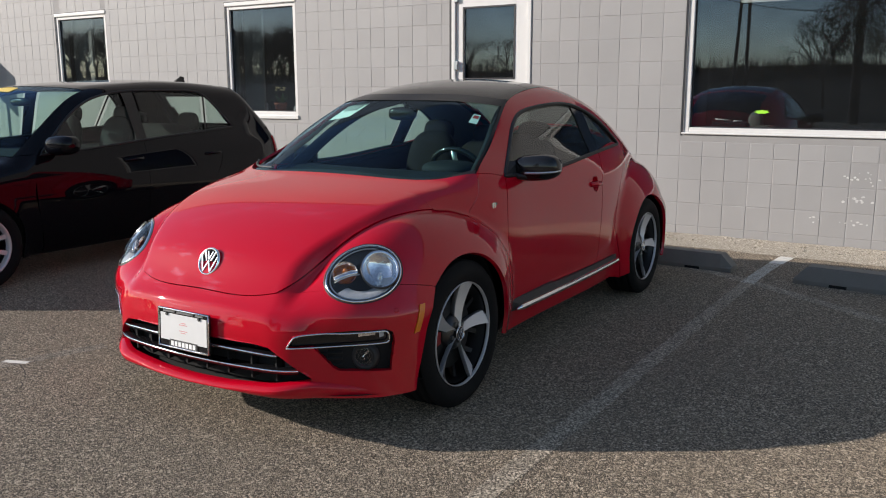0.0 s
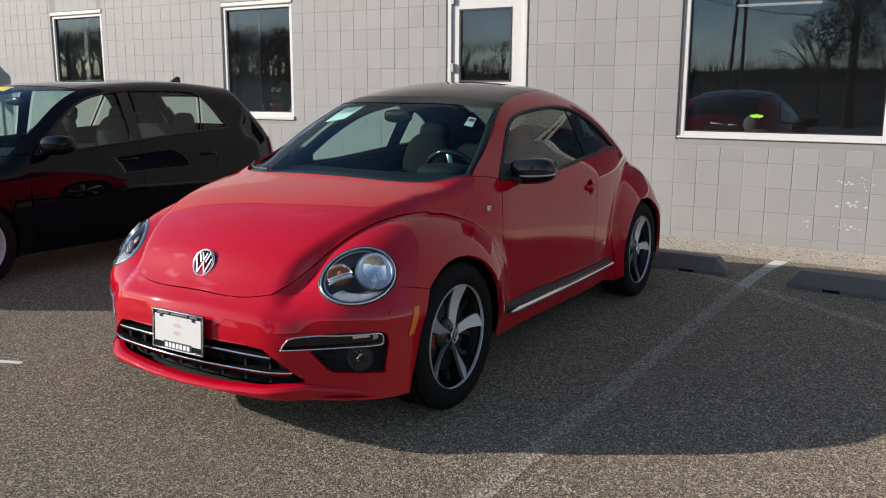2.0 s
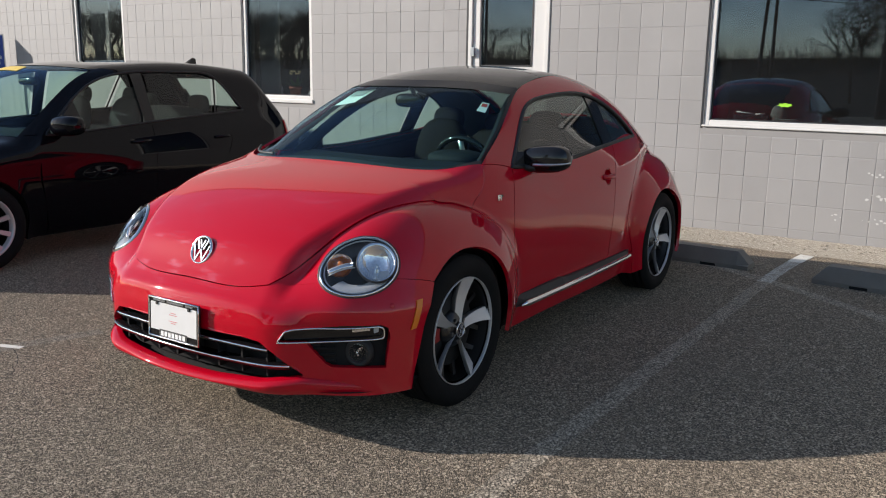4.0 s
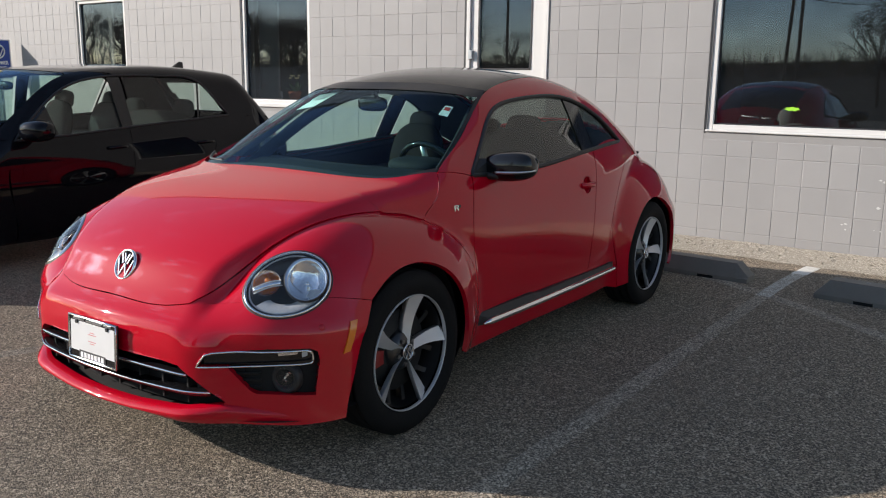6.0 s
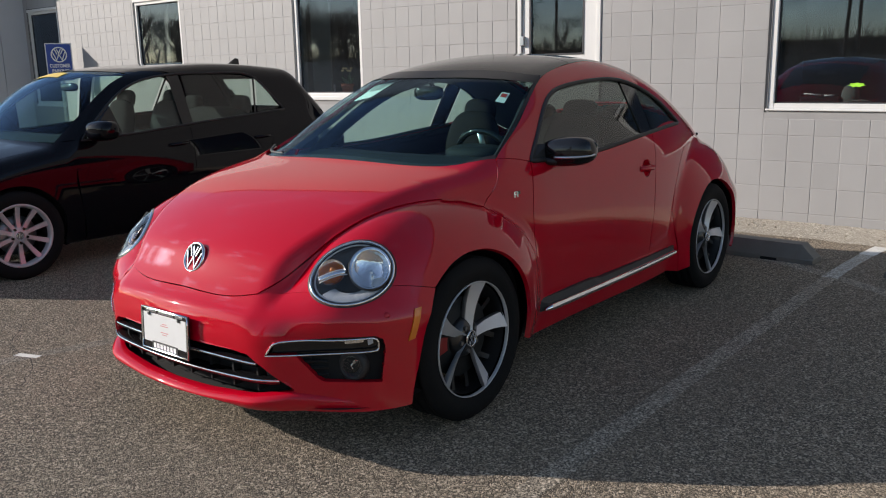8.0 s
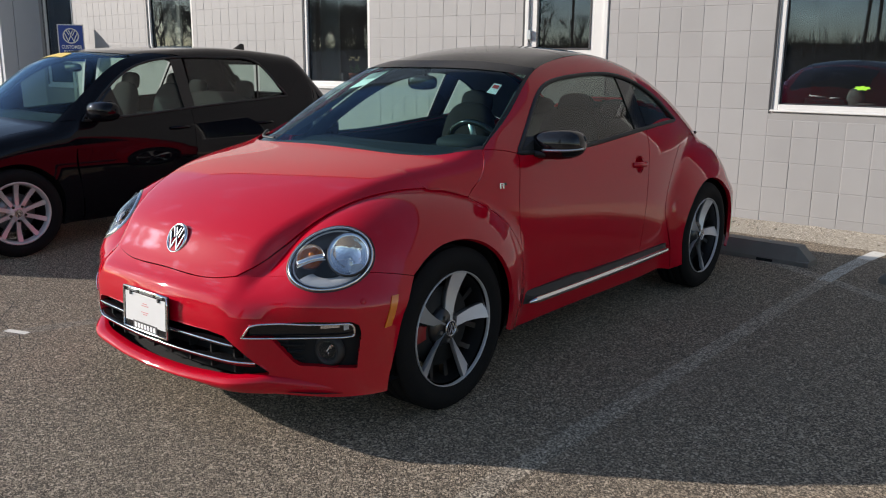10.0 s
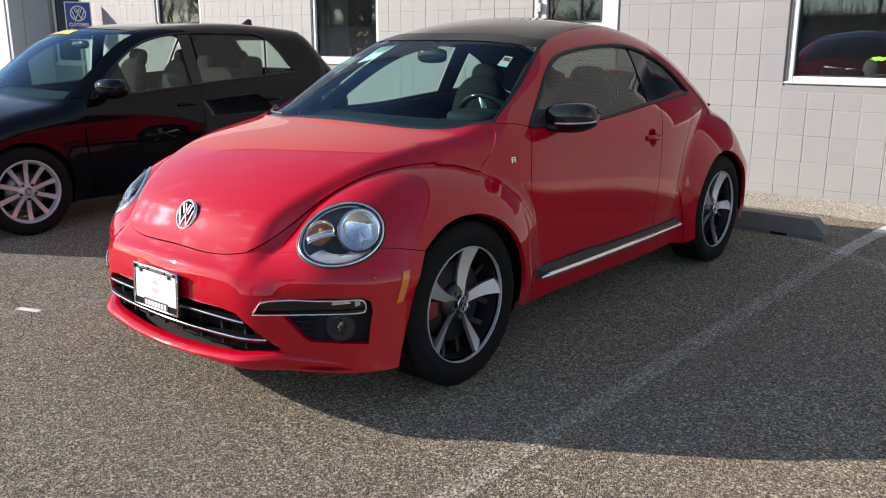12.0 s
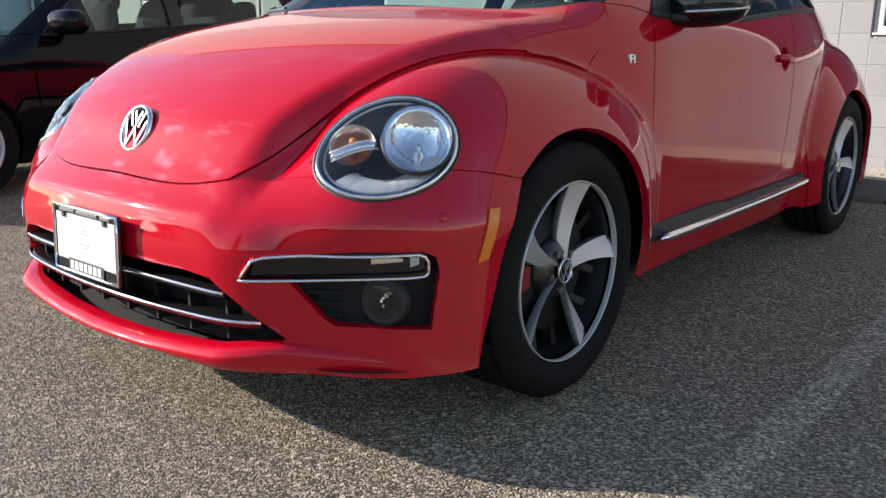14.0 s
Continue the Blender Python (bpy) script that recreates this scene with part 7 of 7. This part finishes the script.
cap = thing("cap", pose(0.975, WALL_Y + 0.155, ledge_z), "grey-green cloth cap on the window ledge", "cap")
blob("crown", (0, 0, 0.11), (0.075, 0.045, 0.105), CAP_CLOTH, cap, "", 2.2, None, 16)
blob("brim", (0.09, -0.01, 0.07), (0.10, 0.045, 0.012), CAP_CLOTH, cap, "", 2.2, None, 14)
for k in range(4):
    tagged(part("booklet", boxed((1.12 + 0.01 * k, WALL_Y + 0.095, ledge_z + 0.012 * k), (1.33 - 0.012 * k, WALL_Y + 0.20, ledge_z + 0.012 * k + 0.011), None, 0.002), PAPER), "thin pale booklet in a low pile on the ledge", "booklet", "booklets on the ledge")
# fluorescent lamp under the office ceiling
TUBE_LIGHT = bpy.data.materials.new("lit_tube")
TUBE_LIGHT.use_nodes = True
TUBE_LIGHT.node_tree.nodes["Principled BSDF"].inputs["Emission Color"].default_value = (1.0, 0.93, 0.82, 1)
TUBE_LIGHT.node_tree.nodes["Principled BSDF"].inputs["Emission Strength"].default_value = 0.8
lamp_in = thing("ceiling_lamp", pose(0.80, 6.2, 2.52), "long white fluorescent ceiling lamp in the office", "lamp")
part("housing", boxed((-0.50, -0.07, -0.05), (0.50, 0.07, 0.0), None, 0.008), WHITE_FRAME, lamp_in)
part("tube", boxed((-0.47, -0.03, -0.075), (0.47, 0.03, -0.05), None, 0.015), TUBE_LIGHT, lamp_in, "lit tube")
for x in (-0.35, 0.35):
    part("hanger", boxed((x - 0.006, -0.006, 0.0), (x + 0.006, 0.006, 0.38)), SATIN, lamp_in)
# paint chips on the lower blocks
rc = random.Random(8)
bm = bmesh.new()
for cx, cz, nn in ((1.92, 0.60, 9), (1.98, 0.42, 12), (1.62, 0.20, 5), (1.95, 0.20, 7), (2.1, 0.64, 6)):
    for i in range(nn):
        x, z, s = cx + rc.gauss(0, 0.07), cz + rc.gauss(0, 0.025), rc.uniform(0.004, 0.016)
        pts = [(x + s * rc.uniform(0.5, 1.3) * math.cos(a), WALL_Y - 0.0015, z + s * 0.7 * rc.uniform(0.5, 1.3) * math.sin(a)) for a in np.linspace(0, 6.28, 7, endpoint=False)]
        bm.faces.new([bm.verts.new(p) for p in pts][::-1])
tagged(part("paint_chips", bm, PAINT_CHIP), "white chips where the wall paint came off", "wear", "", "stuff")

# ---- what lies behind the camera, seen in glass and paint ----
rows = []
nx = 61
for i in range(nx):
    x = -120 + i * 4
    rows.append([(x, y, z + (0.35 * noise.noise((x * 0.07, y * 0.1, 0)) if z > 0 else 0)) for y, z in ((-30, 0.0), (-38, 0.7), (-48, 2.3), (-60, 3.4), (-90, 3.8), (-160, 4.0))])
tagged(mesh_object("bank", [p for r in rows for p in r], [(i * 6 + j, i * 6 + j + 1, (i + 1) * 6 + j + 1, (i + 1) * 6 + j) for i in range(nx - 1) for j in range(5)], GRASS_BANK, None, "dry grassy bank beyond the lot"), "", "bank", "", "structure")


def bare_tree(seed, height):
    """A leafless tree: tapered trunk and limbs, all of one mesh a part."""
    r = random.Random(seed)
    trunk, twigs = bmesh.new(), bmesh.new()
    def limb(bm, p, d, l, w, sides):
        q = p + d * l
        a = d.orthogonal().normalized()
        b = d.cross(a)
        r0, r1 = [], []
        for k in range(sides):
            t = 2 * math.pi * k / sides
            o = a * math.cos(t) + b * math.sin(t)
            r0.append(bm.verts.new(p + o * w))
            r1.append(bm.verts.new(q + o * w * 0.68))
        for k in range(sides):
            bm.faces.new((r0[k], r0[(k + 1) % sides], r1[(k + 1) % sides], r1[k]))
        return q
    def grow(p, d, l, w, depth):
        q = limb(trunk if depth < 2 else twigs, p, d, l, w, 6 if depth < 2 else 3)
        if depth >= 5:
            return
        for _ in range(3 if depth < 4 else 2):
            nd = (d + Vector((r.gauss(0, 0.5), r.gauss(0, 0.5), r.gauss(0.15, 0.3)))).normalized()
            grow(q if r.random() < 0.7 else p + d * l * r.uniform(0.5, 0.95), nd, l * r.uniform(0.6, 0.85), w * 0.6, depth + 1)
    grow(Vector((0, 0, 0)), Vector((r.gauss(0, 0.05), r.gauss(0, 0.05), 1)).normalized(), height * 0.30, height * 0.022, 0)
    return trunk, twigs


protos = []
for seed, h in ((1, 7.5), (2, 6.0), (3, 9.0)):
    t = thing("tree", pose(0, 0, -30), "leafless tree on the bank", "tree", "trees on the bank")
    a, b = bare_tree(seed, h)
    part("trunk", a, BARK, t)
    part("crown", b, BARK, t)
    protos.append(t)
rt = random.Random(11)
for i in range(170):
    x = -95 + i * 5.0 + rt.uniform(-2, 2) if i < 34 else rt.uniform(-150, -38)
    x, y = max(x, -116.0), -60 - rt.uniform(0, 45)
    s = rt.uniform(0.55, 0.95) if i < 34 else rt.uniform(1.1, 1.7)
    if i > 2 and -0.40 < (x - 2.7) / (12.5 - y) < -0.14:
        continue  # the bank is open there
    if i > 2 and -0.66 < (x - 2.7) / (12.5 - y) <= -0.40:
        s *= 0.55  # young growth
    m = pose(x, y, 2.6, 0, 0, rt.uniform(0, 360)) @ Matrix.Diagonal((s * 1.2, s * 1.2, s, 1))
    if i < 3:
        protos[i].matrix_world = m
    else:
        copy_thing(protos[i % 3], m)
lone = copy_thing(protos[2], pose(-3.7, -36.0, 0.25, 0, 0, 40) @ Matrix.Diagonal((0.75, 0.75, 1.0, 1)))
lone["label"] = "slender leafless tree at the edge of the lot"
# brush along the top of the bank
bm_v, bm_f = [], []
for i in range(26000):
    x, y = rt.uniform(-110, 110), -46 - rt.uniform(0, 14)
    z = 2.0 + 1.2 * min(1, (-46 - y) / 12)
    h, w = 0.25 + 1.3 * rt.random() ** 3, rt.uniform(0.012, 0.035)
    dx, dy = rt.gauss(0, 0.25), rt.gauss(0, 0.2)
    n0 = len(bm_v)
    bm_v += [(x - w, y, z), (x + w, y, z), (x + dx + w * 0.3, y + dy, z + h), (x + dx - w * 0.3, y + dy, z + h)]
    bm_f.append((n0, n0 + 1, n0 + 2, n0 + 3))
tagged(mesh_object("brush", bm_v, bm_f, GRASS_BANK, None, "dry brush and tall grass on the bank", False), "", "brush", "", "stuff")
# a big pine
pine = thing("tree", pose(-1.35, -27.5, 0.0), "tall dark pine with ragged drooping branches", "tree")
bm = bmesh.new()
bmesh.ops.create_cone(bm, cap_ends=True, segments=10, radius1=0.22, radius2=0.05, depth=13.0, matrix=Matrix.Translation((0, 0, 6.5)))
part("trunk", bm, BARK, pine)
pv, pf = [], []
rp = random.Random(4)
for i in range(15000):
    z = rp.uniform(3.2, 13.2)
    reach = 2.5 * (1 - (z - 3.2) / 11) + 0.3
    a = rp.uniform(0, 6.28)
    a = round(a * 2.2) / 2.2 + rp.gauss(0, 0.16)
    rr = reach * math.sqrt(rp.random()) * (0.65 + 0.35 * math.sin(z * 3.1 + a * 2))
    c = Vector((rr * math.cos(a), rr * math.sin(a), z - 0.22 * rr + rp.gauss(0, 0.1)))
    d = Vector((math.cos(a), math.sin(a), rp.gauss(-0.5, 0.4))).normalized() * rp.uniform(0.07, 0.17)
    s = d.cross(Vector((rp.gauss(0, 1), rp.gauss(0, 1), 1))).normalized() * rp.uniform(0.014, 0.034)
    n0 = len(pv)
    pv += [c - d - s * 0.4, c + s, c + d, c - s]
    pf.append((n0, n0 + 1, n0 + 2, n0 + 3))
mesh_object("crown", pv, pf, NEEDLES, pine, "", False)
for i, (x, y, lean, h) in enumerate(((-8.25, -35.0, 2.5, 12.0), (-7.75, -36.0, 0.0, 12.5), (-27.0, -38.0, 0.0, 11.0))):
    u = thing("utility_pole", pose(x, y, 0.0, 0, lean, 0), "wooden utility pole behind the lot", "pole", "utility poles")
    bm = bmesh.new()
    bmesh.ops.create_cone(bm, cap_ends=True, segments=12, radius1=0.10, radius2=0.075, depth=h, matrix=Matrix.Translation((0, 0, h / 2)))
    part("shaft", bm, POLE, u)
    part("crossarm", boxed((-1.1, -0.06, h - 0.9), (1.1, 0.06, h - 0.75), None, 0.01), POLE, u)
    if i == 2:
        bm = bmesh.new()
        bmesh.ops.create_cone(bm, cap_ends=True, segments=14, radius1=0.28, radius2=0.28, depth=0.9, matrix=Matrix.Translation((0.35, 0, h - 2.6)))
        part("transformer", bm, SATIN, u)
for dz in (0.0, -1.6):
    pts = [(x, -35.0 + 0.05 * x, 11.6 + dz - 1.3 * (1 - ((x + 8) % 40 - 20) ** 2 / 400)) for x in np.linspace(-88, 72, 81)]
    tagged(tube("overhead_cable", pts, 0.03, CABLE, None, "", 4), "black overhead cable between the poles", "cable")

slack = [(-12.0, -36.2, 7.3), (-10.3, -36.2, 6.75), (-8.3, -36.2, 6.22), (-6.3, -36.2, 5.8), (-3.75, -36.0, 5.5)]
tagged(tube("service_cable", slack, 0.022, CABLE, None, "", 4), "black cable sagging towards a bare tree", "cable")

# ---- blocks of the wall, last ----
def joints():
    xs = [0.285 + 0.2266 * i for i in range(-3, 66)]
    x = xs[0]
    while x > X0:
        x -= 0.2266 - 0.0196 * min(1, max(0, (-0.4 - x) / 2.0))
        xs.insert(0, x)
    return xs


block_meshes = {}


def block_mesh(w, h):
    key = (round(w, 3), round(h, 3))
    if key not in block_meshes:
        bm = boxed((0.0018, 0.0, 0.0018), (w - 0.0018, 0.03, h - 0.0018), None, 0.0042)
        me = bpy.data.meshes.new("block")
        bm.to_mesh(me)
        bm.free()
        me.materials.append(BLOCK)
        block_meshes[key] = me
    return block_meshes[key]


xs = joints()
zs = [-0.185 + 0.2365 * i for i in range(17)]
sv, sf = [], []
rb = random.Random(21)
made = 0
for i in range(len(xs) - 1):
    for j in range(len(zs) - 1):
        a, b, c, d = xs[i], xs[i + 1], zs[j], zs[j + 1]
        if any(a < o[1] and b > o[0] and c < o[3] + 0.045 and d > (o[2] - 0.085 if o[2] > 0 else o[2]) for o in OPEN):
            # trim to what is left beside an opening
            keep = []
            for o in OPEN:
                lo, hi = (o[2] - 0.085 if o[2] > 0 else -1), o[3] + 0.045
                if a < o[1] and b > o[0] and c < hi and d > lo:
                    if a < o[0] - 0.03:
                        keep = [(a, o[0] - 0.013, c, d)]
                    elif b > o[1] + 0.03:
                        keep = [(o[1] + 0.013, b, c, d)]
                    elif c < lo - 0.03:
                        keep = [(a, b, c, lo)]
                    elif d > hi + 0.03:
                        keep = [(a, b, hi, d)]
            cells = keep
        else:
            cells = [(a, b, c, d)]
        for a2, b2, c2, d2 in cells:
            if -3.9 < a2 < 2.6 and d2 < 2.75 and made < 300:
                ob = new("block", block_mesh(b2 - a2, d2 - c2))
                ob.parent = wall
                ob.matrix_local = pose(a2, WALL_Y - 0.0008 + 0.0016 * rb.random(), c2, rb.gauss(0, 0.12), 0, rb.gauss(0, 0.12))
                made += 1
            else:
                n0 = len(sv)
                e = 0.006
                y1, y0 = WALL_Y + 0.0021, WALL_Y - 0.0006 + 0.0012 * rb.random()
                sv += [(a2 + 0.0016, y1, c2 + 0.0016), (b2 - 0.0016, y1, c2 + 0.0016), (b2 - 0.0016, y1, d2 - 0.0016), (a2 + 0.0016, y1, d2 - 0.0016), (a2 + e, y0, c2 + e), (b2 - e, y0, c2 + e), (b2 - e, y0, d2 - e), (a2 + e, y0, d2 - e)]
                sf += [(n0 + 4, n0 + 5, n0 + 6, n0 + 7), (n0, n0 + 1, n0 + 5, n0 + 4), (n0 + 1, n0 + 2, n0 + 6, n0 + 5), (n0 + 2, n0 + 3, n0 + 7, n0 + 6), (n0 + 3, n0, n0 + 4, n0 + 7)]
rest = mesh_object("blocks", sv, sf, BLOCK, wall, "", False)
rest["kind"] = "stuff"
